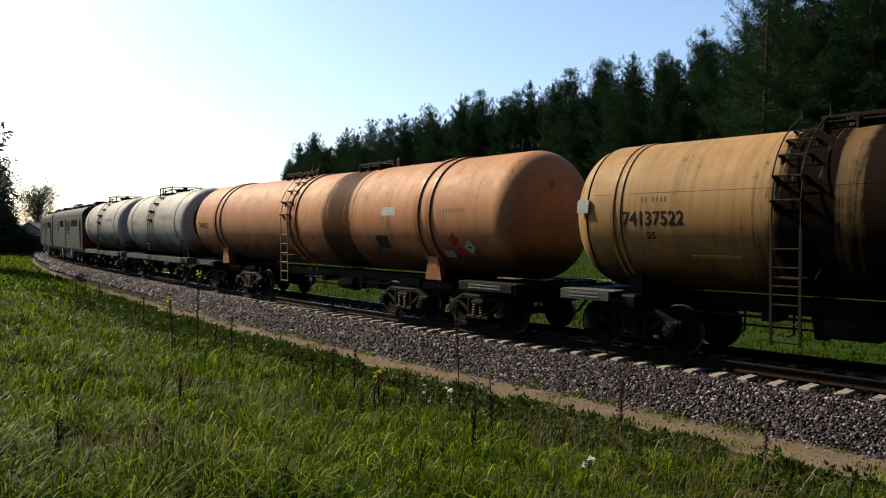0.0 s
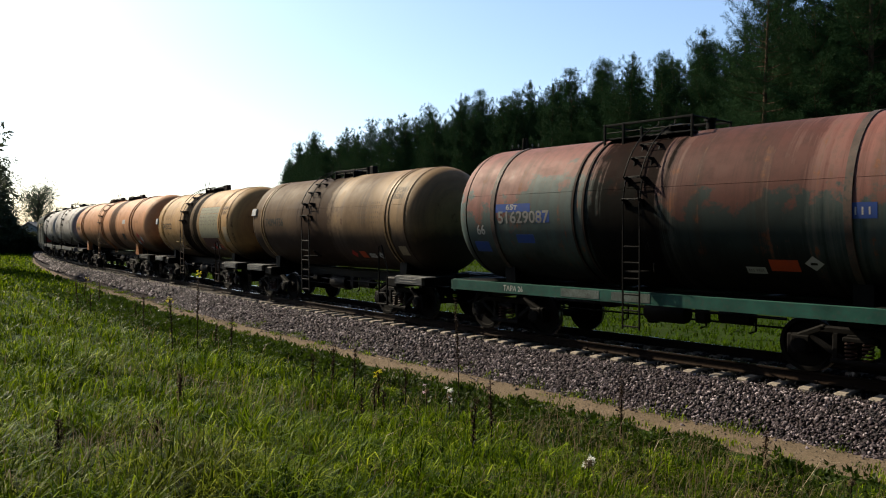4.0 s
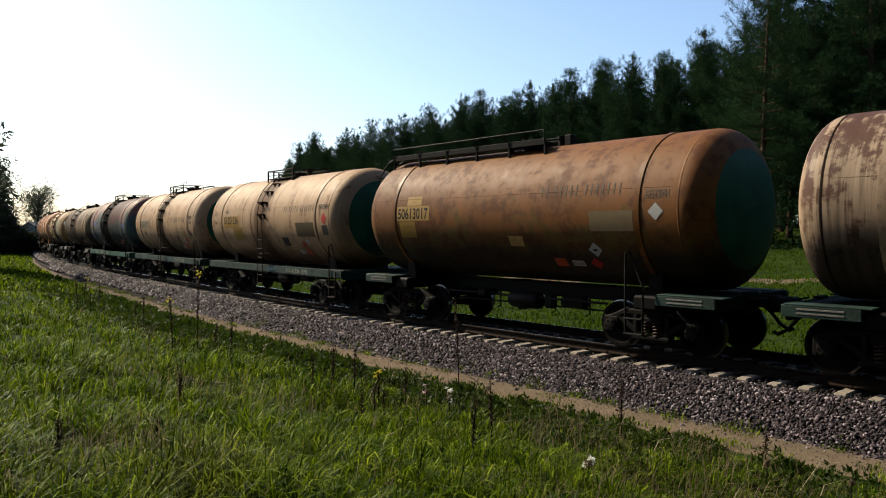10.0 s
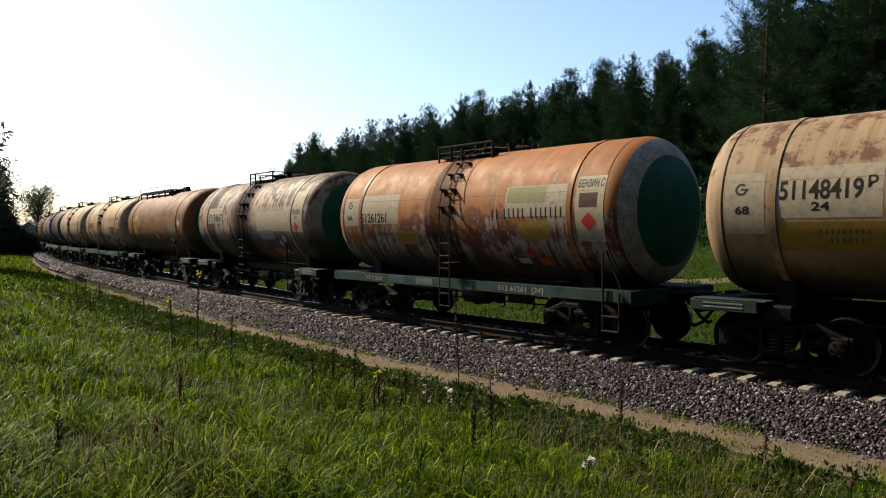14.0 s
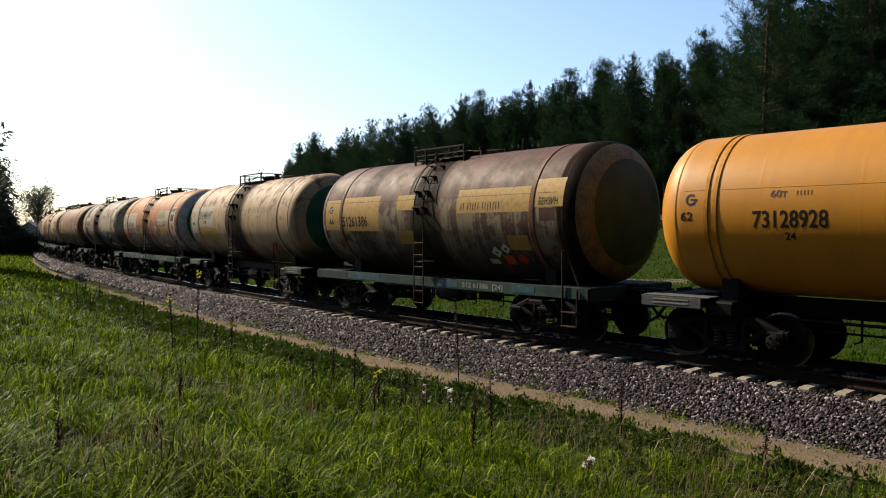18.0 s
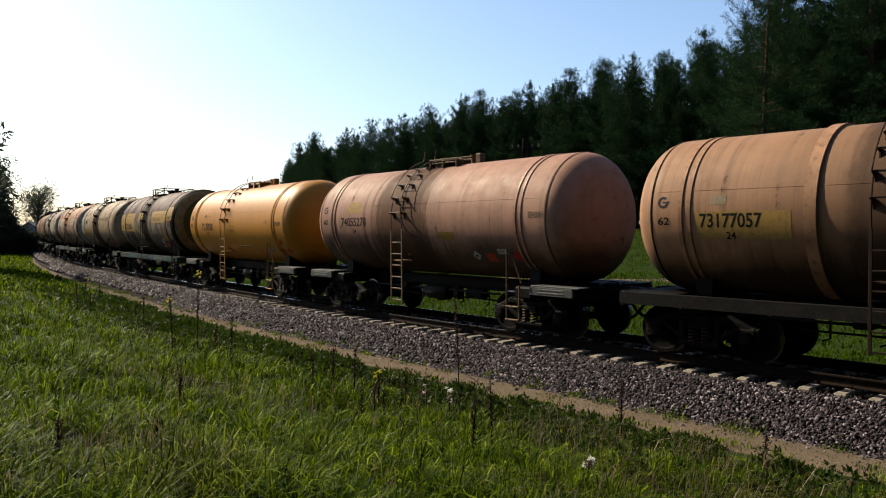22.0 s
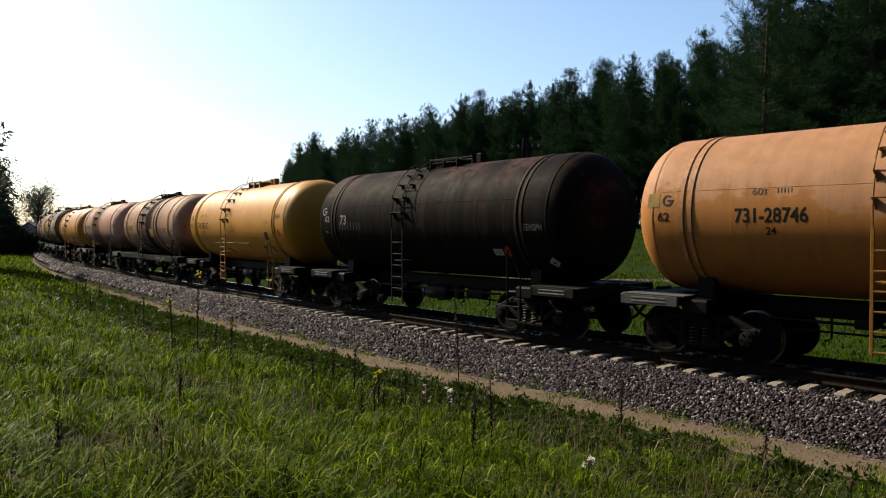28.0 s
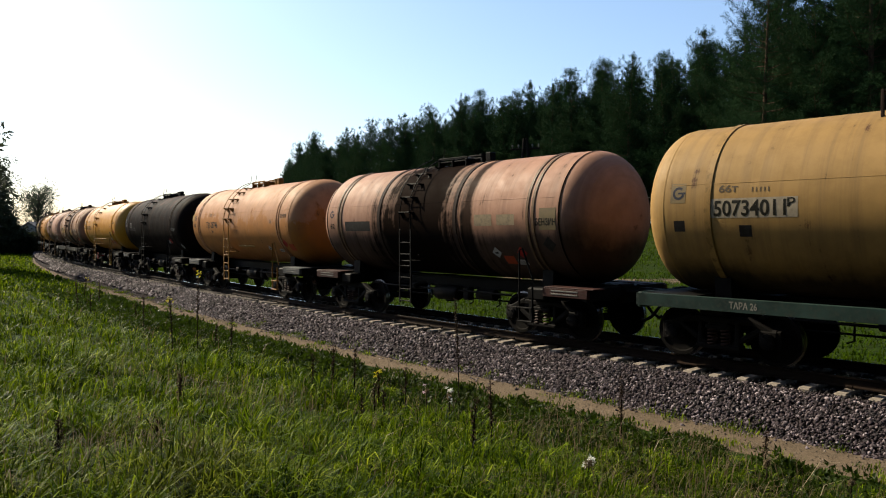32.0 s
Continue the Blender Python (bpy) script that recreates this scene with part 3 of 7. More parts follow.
def make_dead_tree(h):
    rng = random.Random(77)
    tree = new("dead_tree")
    sh = Shape()
    sh.tube([(0, 0, -0.3), (0.1, 0, h * 0.5), (0, 0.1, h)], [0.16, 0.10, 0.015], 6)
    part("trunk", sh, tree, "", GREY_BARK, 60)
    for i in range(34):
        tw = Shape()
        u = rng.uniform(0.6, 0.98)
        a, r = rng.uniform(0, 6.283), (1.05 - u) * h * 0.17 + 0.3
        p = Vector((0.05, 0.05, h * u))
        q = p + Vector((math.cos(a) * r, math.sin(a) * r, r * 0.9))
        tw.tube([p, (p + q) / 2 - Vector((0, 0, 0.08)), q], [0.035, 0.025, 0.01], 4)
        for _ in range(3):
            m = p + (q - p) * rng.uniform(0.4, 0.9)
            tw.tube([m, m + Vector((rng.uniform(-0.5, 0.5), rng.uniform(-0.5, 0.5), rng.uniform(0.2, 0.7)))], [0.018, 0.008], 4)
        part("branch", tw, tree, "", GREY_BARK, 60)
    tree.matrix_basis = pose(14.6, 87.0, 0.3)
    return tagged(tree, "bare dead tree standing among the pines", "dead tree")


def make_broadleaf(h, seed, wide=0.55, label="", mat=None, dense=1.0, low=0.2, leaf=0.28):
    rng = np.random.default_rng(seed)
    tree = new("broadleaf_tree")
    sh = Shape()
    sh.tube([(0, 0, -0.3), (0.05, 0, h * 0.2), (0.0, 0.08, h * 0.45), (0.1, 0.1, h * 0.75)], [0.035 * h, 0.026 * h, 0.018 * h, 0.006 * h], 8)
    pts, sizes = [], []
    for i in range(int(34 * dense)):
        u = low + (0.9 - low) * rng.uniform()
        az = rng.uniform(0, 6.283)
        shape = math.sqrt(max(0.05, 1 - ((u - 0.55) / 0.5) ** 2))
        reach = wide * h * 0.5 * shape * rng.uniform(0.75, 1.1)
        base = np.array([0, 0, h * max(0.12, u - 0.22)])
        end = np.array([math.cos(az) * reach, math.sin(az) * reach, h * min(0.97, u + 0.1 * rng.uniform())])
        midp = base * 0.5 + end * 0.5 + np.array([0, 0, 0.03 * h])
        sh.tube([base, midp, end], [0.008 * h, 0.005 * h, 0.0015 * h], 5)
        for q in np.linspace(0.35, 1.0, 9):
            b = base * (1 - q) ** 2 + 2 * midp * q * (1 - q) + end * q * q
            for _ in range(3):
                pts.append(b + rng.normal(size=3) * 0.055 * h)
                sizes.append(leaf * rng.uniform(0.7, 1.4))
    V, F = tufts(np.array(pts), np.array(sizes), rng, int(11 * dense), 1.6)
    part("trunk", sh, tree, "grey-brown trunk and limbs", GREY_BARK, 60)
    part("crown", quick_mesh("crown", V, F, mat or LEAF), tree, "dull green leaves")
    return tagged(tree, label, "tree")


def make_forest():
    rng = random.Random(11)
    kinds = [make_pine(17.5, 1, 0.20, 1.05), make_pine(17.0, 2, 0.16, 1.15), make_pine(18.0, 3, 0.25, 1.0), make_pine(16.5, 4, 0.1, 1.15), make_pine(17.5, 5, 0.22, 1.1), make_pine(16.0, 6, 0.08, 1.15), make_pine(18.5, 7, 0.26, 1.15, True)]
    used = set()
    edge = [(-95, 300), (-62, 262), (-44, 214), (-30, 165), (-21.5, 140), (-8, 116), (1, 105), (11, 93), (17, 83), (22.5, 74), (29, 66), (37, 58), (50, 48), (75, 30), (110, 0)]
    spots, young = [], []
    for (x0, y0), (x1, y1) in zip(edge, edge[1:]):
        L = math.hypot(x1 - x0, y1 - y0)
        nx, ny = -(y1 - y0) / L, (x1 - x0) / L      # away from the line
        if nx + ny < 0:
            nx, ny = -nx, -ny
        far = y0 > 130
        n = max(1, int(L / (2.8 if not far else 3.6)))
        for i in range(n):
            for row in range(4 if not far else 2):
                u = (i + rng.uniform(-0.4, 0.4) + 0.5 * row) / n
                d = row * 3.6 + rng.uniform(-1.0, 1.2)
                spots.append((x0 + (x1 - x0) * u + nx * d, y0 + (y1 - y0) * u + ny * d, (1.0 if y0 > 92 else 1.06) if y0 < 220 else 0.55))
        # young growth along the edge closes the wood down to the ground
        for _ in range(int(L * (26 if not far else 9))):
            u, d = rng.uniform(0, 1), rng.uniform(-1.2, 4.0)
            young.append((x0 + (x1 - x0) * u + nx * d, y0 + (y1 - y0) * u + ny * d, rng.uniform(0.0, 1.0) ** 1.4 * (4.2 + 2.2 * math.sin(u * L * 0.5))))
    spots += [(22.6, 53.0, 1.06), (25.0, 50.0, 1.15), (29.0, 52.5, 1.25), (34.0, 53.0, 1.3), (38.0, 52.0, 1.3), (27.0, 60.0, 1.2), (32.0, 60.0, 1.3), (27.5, 48.5, 1.2), (31.0, 50.5, 1.06), (33.5, 46.0, 1.1), (26.0, 56.5, 1.0), (36.5, 49.0, 1.12), (39.0, 44.0, 1.1), (30.0, 55.0, 1.05)]
    for (x0, y0), (x1, y1) in (((18.5, 59), (23, 51)), ((23, 51), (29, 46.5)), ((29, 46.5), (40, 41)), ((40, 41), (70, 28))):
        L = math.hypot(x1 - x0, y1 - y0)
        for _ in range(int(L * 26)):
            u, d = rng.uniform(0, 1), rng.uniform(-0.5, 4.5)
            young.append((x0 + (x1 - x0) * u + d * 0.5, y0 + (y1 - y0) * u + d * 0.85, rng.uniform(0, 1) ** 1.2 * 5.5))
    r = np.random.default_rng(12)
    Y = np.array(young)
    Y[:, 2] += ground_z(Y[:, 0], Y[:, 1])
    V, F = tufts(Y, r.uniform(0.35, 0.6, len(Y)), r, 14, 1.1, 0.12, 0.5)
    tagged(new("undergrowth", quick_mesh("undergrowth", V, F, PINE)), "dark young pines and brush along the forest edge", "undergrowth", kind="stuff")
    # unseen wood added behind the camera to keep sky light off the train
    a = np.radians(r.uniform(156, 372, 11000))
    near = np.interp(np.degrees(a), [156, 172, 330, 372], [27, 16, 16, 44])
    R = near + r.uniform(0, 6, len(a))
    top = np.interp(np.degrees(a), [156, 176, 340, 372], [13, 25, 25, 30]) * (0.88 + 0.12 * np.sin(a * 37))
    Q = np.stack([R * np.cos(a) - 3, R * np.sin(a) - 4, r.uniform(0, 1, len(a)) * top + 0.5], -1)
    V, F = tufts(Q, r.uniform(0.7, 1.3, len(Q)), r, 7, 1.0, 0.35, 0.3)
    tagged(new("wood", quick_mesh("wood", V, F, PINE)), "dense tall wood round the back of the meadow", "wood", kind="stuff")
    zs = ground_z([q[0] for q in spots], [q[1] for q in spots])
    for (x, y, k), z in zip(spots, zs):
        near = 20 < x < 40 and y < 61
        i = 6 if near and rng.random() < 0.3 else rng.randrange(6)
        m = pose(x, y, float(z) - 0.1, 0, 0, rng.uniform(0, 360)) 
        src = kinds[i]
        sc = k * rng.choice((0.9, 0.94, 0.97, 1.0, 1.03, 1.08)) * rng.uniform(0.98, 1.02)
        if i not in used:
            used.add(i)
            ob = src
            ob.matrix_basis = m
        else:
            ob = copy_thing(src, m)
        ob.scale = (sc, sc, sc)


make_forest()
make_dead_tree(20.8)

# ---------- the train: wagon space has x forward, y to the camera side, z up from the rail head ----------
NARROW, WIDE = (1.505, 2.73), (1.60, 2.83)      # drum radius and height of its axis
CACHE = {}


def shared(key, build):
    if key not in CACHE:
        CACHE[key] = build()
    return CACHE[key]


def wheelset_mesh():
    sh = Shape()
    for side in (-1, 1):
        y = 0.795 * side
        o = 1 if side > 0 else -1
        sh.spin([(y - 0.06 * o, 0.08), (y - 0.065 * o, 0.40), (y - 0.065 * o, 0.500)][::o], "y", n=28, mat=0)
        sh.spin([(y - 0.065 * o, 0.500), (y - 0.035 * o, 0.500), (y - 0.03 * o, 0.478), (y + 0.065 * o, 0.472)][::o], "y", n=28, mat=1)
        sh.spin([(y + 0.065 * o, 0.472), (y + 0.065 * o, 0.405), (y + 0.02 * o, 0.38), (y + 0.0 * o, 0.22), (y + 0.05 * o, 0.15), (y + 0.09 * o, 0.12), (y + 0.09 * o, 0.0)][::o], "y", n=28, mat=0)
    sh.spin([(-0.8, 0.082), (0.8, 0.082)], "y", n=12)
    for side in (-1, 1):
        sh.spin([(0.85 * side, 0.07), (1.0 * side, 0.07)][::side], "y", n=10)
    return sh.mesh("wheelset", [WHEEL_STEEL, TREAD], 30)


def side_frame_mesh():
    sh = Shape()
    sh.box((0, 0, 0.78), (1.25, 0.16, 0.13), 0.03)
    for d in (-1, 1):
        t = Matrix.Rotation(radians(24 * d), 3, "Y")
        sh.box((0.80 * d, 0, 0.70), (0.62, 0.16, 0.12), 0.03, t)
        sh.box((0.52 * d, 0, 0.50), (0.70, 0.15, 0.11), 0.03, Matrix.Rotation(radians(-33 * d), 3, "Y"))
        sh.box((0.36 * d, 0, 0.53), (0.11, 0.17, 0.46), 0.025)
        sh.box((0.925 * d, 0.0, 0.53), (0.36, 0.20, 0.30), 0.05)
        sh.box((1.11 * d, 0, 0.50), (0.09, 0.15, 0.34), 0.03)
        sh.spin([(0.09, 0.15), (0.15, 0.14), (0.17, 0.10), (0.17, 0.0)], "y", (0.925 * d, 0, 0.475), 14)
        for q in range(6):
            a = q * math.pi / 3
            sh.box((0.925 * d + 0.105 * math.cos(a), 0.172, 0.475 + 0.105 * math.sin(a)), (0.03, 0.02, 0.03), 0.005)
    sh.box((0, 0, 0.29), (0.86, 0.24, 0.08), 0.02)
    sh.box((0, 0, 0.65), (0.50, 0.22, 0.09), 0.03)
    return sh.mesh("side_frame", BOGIE_STEEL, 30)


def spring_mesh():
    sh = Shape()
    pts = [(0.082 * math.cos(a), 0.082 * math.sin(a), 0.33 + 0.28 * i / 44) for i, a in enumerate(np.linspace(0, 2 * math.pi * 4.5, 45))]
    sh.tube(pts, 0.017, 5)
    return sh.mesh("spring", shared("spring_paint", lambda: plain("spring_rust", (0.11, 0.055, 0.04), 0.6, 0.0, 0.3, 20.0, 0.2)), 60)


def bolster_mesh():
    sh = Shape()
    sh.box((0, 0, 0.66), (0.42, 2.3, 0.20), 0.04)
    sh.box((0, 0, 0.80), (0.46, 0.46, 0.12), 0.04)
    for d in (-1, 1):
        sh.box((0.38 * d, 0, 0.42), (0.06, 1.7, 0.10), 0.02)
        sh.tube([(0.38 * d, -0.8, 0.4), (0.38 * d, -0.8, 0.75)], 0.02, 6)
        for e in (-1, 1):
            sh.box((0.41 * d, 0.79 * e, 0.47), (0.07, 0.13, 0.30), 0.02)
    sh.tube([(-0.4, 0.35, 0.5), (0.4, 0.35, 0.62)], 0.022, 6)
    return sh.mesh("bolster", BOGIE_STEEL, 30)


def add_bogie(wagon, x):
    """Two side frames, a bolster, four springs and two wheelsets; returns the wheelsets."""
    b = part("bogie", shared("bolster", bolster_mesh), wagon, "two-axle cast steel bogie, black with grease", at=pose(x, 0, 0))
    for side in (1, -1):
        part("side_frame", shared("side_frame", side_frame_mesh), b, at=pose(0, 1.06 * side, 0, 0, 0, 0 if side > 0 else 180))
        for d in (-0.13, 0.13):
            part("spring", shared("spring", spring_mesh), b, "rusty coil spring", at=pose(d, 1.10 * side, 0))
    wheels = []
    for d in (-0.925, 0.925):
        wheels.append(part("wheelset", shared("wheelset", wheelset_mesh), b, "steel wheels on one axle", at=pose(d, 0, 0.475)))
    return wheels


def coupler_mesh():
    sh = Shape()
    sh.box((0.1, 0, 1.04), (0.7, 0.16, 0.16), 0.03)
    sh.box((0.50, 0.04, 1.04), (0.28, 0.36, 0.30), 0.06)
    sh.box((0.62, -0.12, 1.04), (0.16, 0.14, 0.24), 0.05)
    sh.box((0.62, 0.2, 1.04), (0.18, 0.10, 0.26), 0.04)
    sh.box((0.0, 0.0, 1.04), (0.10, 0.5, 0.42), 0.03)
    sh.tube([(0.1, 0.25, 1.22), (0.35, 0.45, 1.16), (0.36, 0.85, 1.1)], 0.018, 6)
    return sh.mesh("coupler", BLACK_STEEL, 30)


def hose_mesh():
    sh = Shape()
    pts = [(0.0, 0.34, 0.98), (0.18, 0.36, 0.84), (0.36, 0.37, 0.62), (0.55, 0.36, 0.52), (0.62, 0.34, 0.56)]
    sh.tube(pts, 0.034, 7)
    sh.box((0.0, 0.34, 1.02), (0.12, 0.1, 0.16), 0.03)
    return sh.mesh("brake_hose", RUBBER, 60)


def tank_mesh(half, drum, end, mats, dish=0.42, ring=1.0):
    """A welded drum with dished ends, plate seams standing slightly proud."""
    r, zc = drum
    sh = Shape()
    c = (0, 0, zc)
    deep, power = end
    tip = half + dish
    prof, cap = [], []
    for i in range(17):
        a = radians(90 * i / 16)
        x, q = tip - deep + deep * math.sin(a) ** (2 / power), r * max(0.0, math.cos(a)) ** (2 / power)
        (prof if q > 0.72 * r else cap).append((x, q))
    cap = [prof[-1]] + cap
    cyl = [(0, r)]
    for x in (half * 0.30, half * 0.62):
        cyl += [(x - 0.06, r), (x - 0.02, r), (x - 0.010, r + 0.0005), (x + 0.010, r + 0.0005), (x + 0.02, r), (x + 0.06, r)]
    rim = [k for k in prof if k[1] <= ring * r] if ring < 1 else []
    right = cyl + prof[:len(prof) - len(rim) + (1 if rim else 0)]
    sh.spin(right, "x", c, 96)
    sh.spin([(-x, q) for x, q in right][::-1], "x", c, 96)
    if rim:
        sh.spin(rim, "x", c, 96, mat=2)
        sh.spin([(-x, q) for x, q in rim][::-1], "x", c, 96, mat=2)
    sh.spin(cap, "x", c, 96, mat=1)
    sh.spin([(-x, q) for x, q in cap][::-1], "x", c, 96, mat=1)
    return sh.mesh("tank", mats, 18)


def seam_mesh(half, drum, side):
    r, zc = drum
    sh = Shape()
    y = math.sqrt(r * r - 0.42 ** 2)
    sh.box((0, side * (y - 0.001), zc + 0.42), (2 * half, 0.010, 0.014), 0.003, Matrix.Rotation(side * math.asin(0.42 / r), 3, "X"))
    return sh


def strap_mesh(key, width, drum, mat, thick=0.022, bottom=-62, ears=True):
    r, zc = drum

    def build():
        sh = Shape()
        a0, a1 = bottom, 180 - bottom
        sh.spin([(-width / 2, r), (-width / 2, r + thick), (width / 2, r + thick), (width / 2, r)], "x", (0, 0, zc), 48, a0=a0, a1=a1)
        if ears:
            for s in (1, -1):
                a = radians(bottom)
                y, z = r * math.cos(a) * s, zc + r * math.sin(a)
                sh.tube([(0, y * 1.02, z + 0.05), (0, y * 0.98, z - 0.32)], 0.022, 6)
                sh.box((0, y * 0.98, z - 0.28), (width + 0.05, 0.07, 0.06), 0.01)
        return sh.mesh("strap", mat, 35)
    return shared(key, build)


def arc(x, a0, a1, r, zc, n=10):
    return [(x, r * math.cos(radians(a)), zc + r * math.sin(radians(a))) for a in np.linspace(a0, a1, n)]


def ladder_mesh(key, x, low, mat, drum, w=0.24, steps=True):
    """Side ladder: two stiles, rungs, and bracketed steps up the curve of the drum."""
    r, zc = drum

    def build():
        sh = Shape()
        y = r + 0.11
        for d in (-w, w):
            sh.box((x + d, y, (low + 2.46) / 2), (0.055 if w > 0.2 else 0.034, 0.03, 2.46 - low), 0.008)
            sh.tube([(x + d, y, 2.4)] + arc(x + d, 2, 22, r + 0.12, zc, 5), 0.014, 6)
            sh.tube(arc(x + d, 20, 74, r + 0.21, zc, 9) + [(x + d, 0.42, zc + r + 0.42)], 0.014, 6)
            sh.tube([arc(x + d, 20, 20, r + 0.21, zc, 1)[0], arc(x + d, 19, 19, r, zc, 1)[0]], 0.014, 6)
        z = low + 0.06
        while z < 2.40:
            sh.box((x, y, z), (2 * w, 0.03, 0.03), 0.006)
            z += 0.31
        for a in (6, 22, 38, 53, 67):
            p = arc(x, a, a, r + 0.10, zc, 1)[0]
            q = arc(x, a, a, r, zc, 1)[0]
            tip = (q[1] + 0.19, q[2] + 0.035)
            low_at = arc(x, a - 6, a - 6, r - 0.004, zc, 1)[0]
            sh.tube([(x - w, tip[0] - 0.02, tip[1]), (x + w, tip[0] - 0.02, tip[1])], 0.013, 6)
            sh.tube([(x - w, q[1] + 0.06, tip[1] - 0.01), (x + w, q[1] + 0.06, tip[1] - 0.01)], 0.010, 6)
            for d in (-w, w):
                gusset = [(q[1] - 0.02, q[2] + 0.03), tip, (tip[0], tip[1] - 0.025), (q[1] + 0.08, q[2] - 0.02), (low_at[1], low_at[2])]
                sh.plate(gusset, x + d - 0.012, x + d + 0.012, "x")
        sh.tube([(x - w - 0.1, r - 0.25, 1.62), (x - w - 0.32, y, 1.80)], 0.02, 6)
        sh.box((x, r - 0.12, 1.62), (2 * w, 0.44, 0.03), 0.006)
        return sh.mesh("ladder", mat, 35)
    return shared(key, build)


def add_hatch(wagon, key, x, mat, drum, rails=True, long_walk=None):
    """Manhole with its lid, valve and the small platform on top of the drum."""
    r, zc = drum
    top = zc + r

    def manhole():
        sh = Shape()
        sh.spin([(top - 0.06, 0.32), (top + 0.10, 0.32), (top + 0.10, 0.36), (top + 0.13, 0.36), (top + 0.18, 0.18), (top + 0.19, 0.0)][::-1], "z", (x, 0, 0), 20)
        for q in range(8):
            a = q * math.pi / 4
            sh.box((x + 0.35 * math.cos(a), 0.35 * math.sin(a), top + 0.11), (0.05, 0.05, 0.10), 0.01)
        return sh.mesh("hatch", mat, 35)

    def valve():
        sh = Shape()
        sh.spin([(top - 0.05, 0.09), (top + 0.16, 0.09), (top + 0.16, 0.12), (top + 0.22, 0.12), (top + 0.22, 0.0)][::-1], "z", (x - 0.75, 0.1, 0), 12)
        sh.box((x - 0.45, 0.05, top + 0.12), (0.5, 0.05, 0.05), 0.01)
        return sh.mesh("valve", mat, 35)

    def railing(s):
        sh, y = Shape(), 0.62 * s
        for d in (-0.72, 0.42, 0.86, 1.33):
            hi = top + 0.25 if d != 0.42 else top + 0.12
            sh.box((x + d, y + 0.13 * s, (hi + top - 0.32) / 2), (0.05, 0.05, hi - top + 0.32), 0.008)
        sh.box((x + 0.3, y + 0.13 * s, top + 0.22), (2.06, 0.03, 0.045), 0.008)
        sh.tube([(x - 0.7, y + 0.13 * s, top + 0.06), (x + 1.3, y + 0.13 * s, top + 0.06)], 0.012, 6)
        if s > 0:
            for d in (-0.72, 1.33):
                sh.tube([(x + d, -0.75, top + 0.22), (x + d, 0.75, top + 0.22)], 0.018, 6)
        return sh.mesh("railing", mat, 35)

    def low_step():
        sh = Shape()
        sh.box((x, 0.42, top + 0.04), (1.2, 0.26, 0.03), 0.008)
        sh.box((x, 0.54, top + 0.12), (1.2, 0.03, 0.06), 0.008)
        for d in (-0.55, 0.0, 0.55):
            sh.box((x + d, 0.48, top - 0.02), (0.05, 0.2, 0.22), 0.008)
        return sh.mesh("top_step", mat, 35)

    def walkway():
        a, b = long_walk
        sh = Shape()
        sh.box(((a + b) / 2, 0.66, top + 0.02), (abs(b - a), 0.42, 0.04), 0.008)
        sh.box(((a + b) / 2, 0.88, top + 0.04), (abs(b - a), 0.025, 0.14), 0.006)
        for q in np.linspace(a, b, 6):
            q = float(q)
            sh.box((q, 0.86, top - 0.12), (0.06, 0.06, 0.42), 0.01)
            sh.tube([(q, 0.9, top), (q, 0.92, top + 0.30)], 0.012, 5)
        sh.tube([(a, 0.92, top + 0.30), (b, 0.92, top + 0.30)], 0.012, 6)
        return sh.mesh("walkway", mat, 35)

    h = part("hatch", shared("manhole" + key, manhole), wagon)
    part("valve", shared("valve" + key, valve), wagon)
    if rails:
        for s in (1, -1):
            part("top_platform", shared(f"deck{key}{s}", lambda: Shape().box((x + 0.3, 0.62 * s, top - 0.07), (2.0, 0.26, 0.035), 0.008).mesh("top_platform", mat, 35)), wagon)
            part("railing", shared(f"railing{key}{s}", lambda: railing(s)), wagon)
    else:
        part("top_step", shared("top_step" + key, low_step), wagon)
        part("valve_box", shared("valve_box" + key, lambda: Shape().box((x - 1.0, 0.1, top + 0.10), (0.20, 0.2, 0.28), 0.02).mesh("valve_box", mat, 35)), wagon)
        part("lid_bar", shared("lid_bar" + key, lambda: Shape().box((x - 0.25, 0.0, top + 0.20), (0.9, 0.10, 0.04), 0.012).mesh("lid_bar", mat, 35)), h)
    if long_walk:
        part("walkway", shared("walkway" + key, walkway), wagon)


def end_ladder_mesh(mat, drum):
    """Ladder over the leading end of the drum, up to the walkway."""
    r, zc = drum
    sh = Shape()
    path = [(5.62, 0.75, 1.2), (5.62, 0.75, 3.4), (5.45, 0.74, 3.95), (5.05, 0.72, 4.35), (4.8, 0.70, 4.45)]
    for d in (-0.2, 0.2):
        sh.tube([(a, b + d, c) for a, b, c in path], 0.022, 6)
    for i in range(10):
        z = 1.35 + 0.24 * i
        sh.box((5.62, 0.75, min(z, 3.5)), (0.03, 0.4, 0.03), 0.006)
    for a, b, c in path[2:4]:
        sh.box((a, b, c), (0.03, 0.4, 0.03), 0.006)
    return sh.mesh("end_ladder", mat, 35)


def beam(key, size, mat, bevel=0.015):
    return shared(f"beam{key}{mat.name}", lambda: Shape().box((0, 0, 0), size, bevel).mesh("beam", mat, 30))


def side_sill_mesh(mat):
    def build():
        sh = Shape()
        # one rolled channel: web and two flanges
        sh.plate([(0.08, 0.985), (0.08, 1.215), (-0.08, 1.215), (-0.08, 1.195), (0.06, 1.195), (0.06, 1.005), (-0.08, 1.005), (-0.08, 0.985)], -5.4, 5.4, "x")
        return sh.mesh("side_sill", mat, 30)
    return shared("side_sill" + mat.name, build)


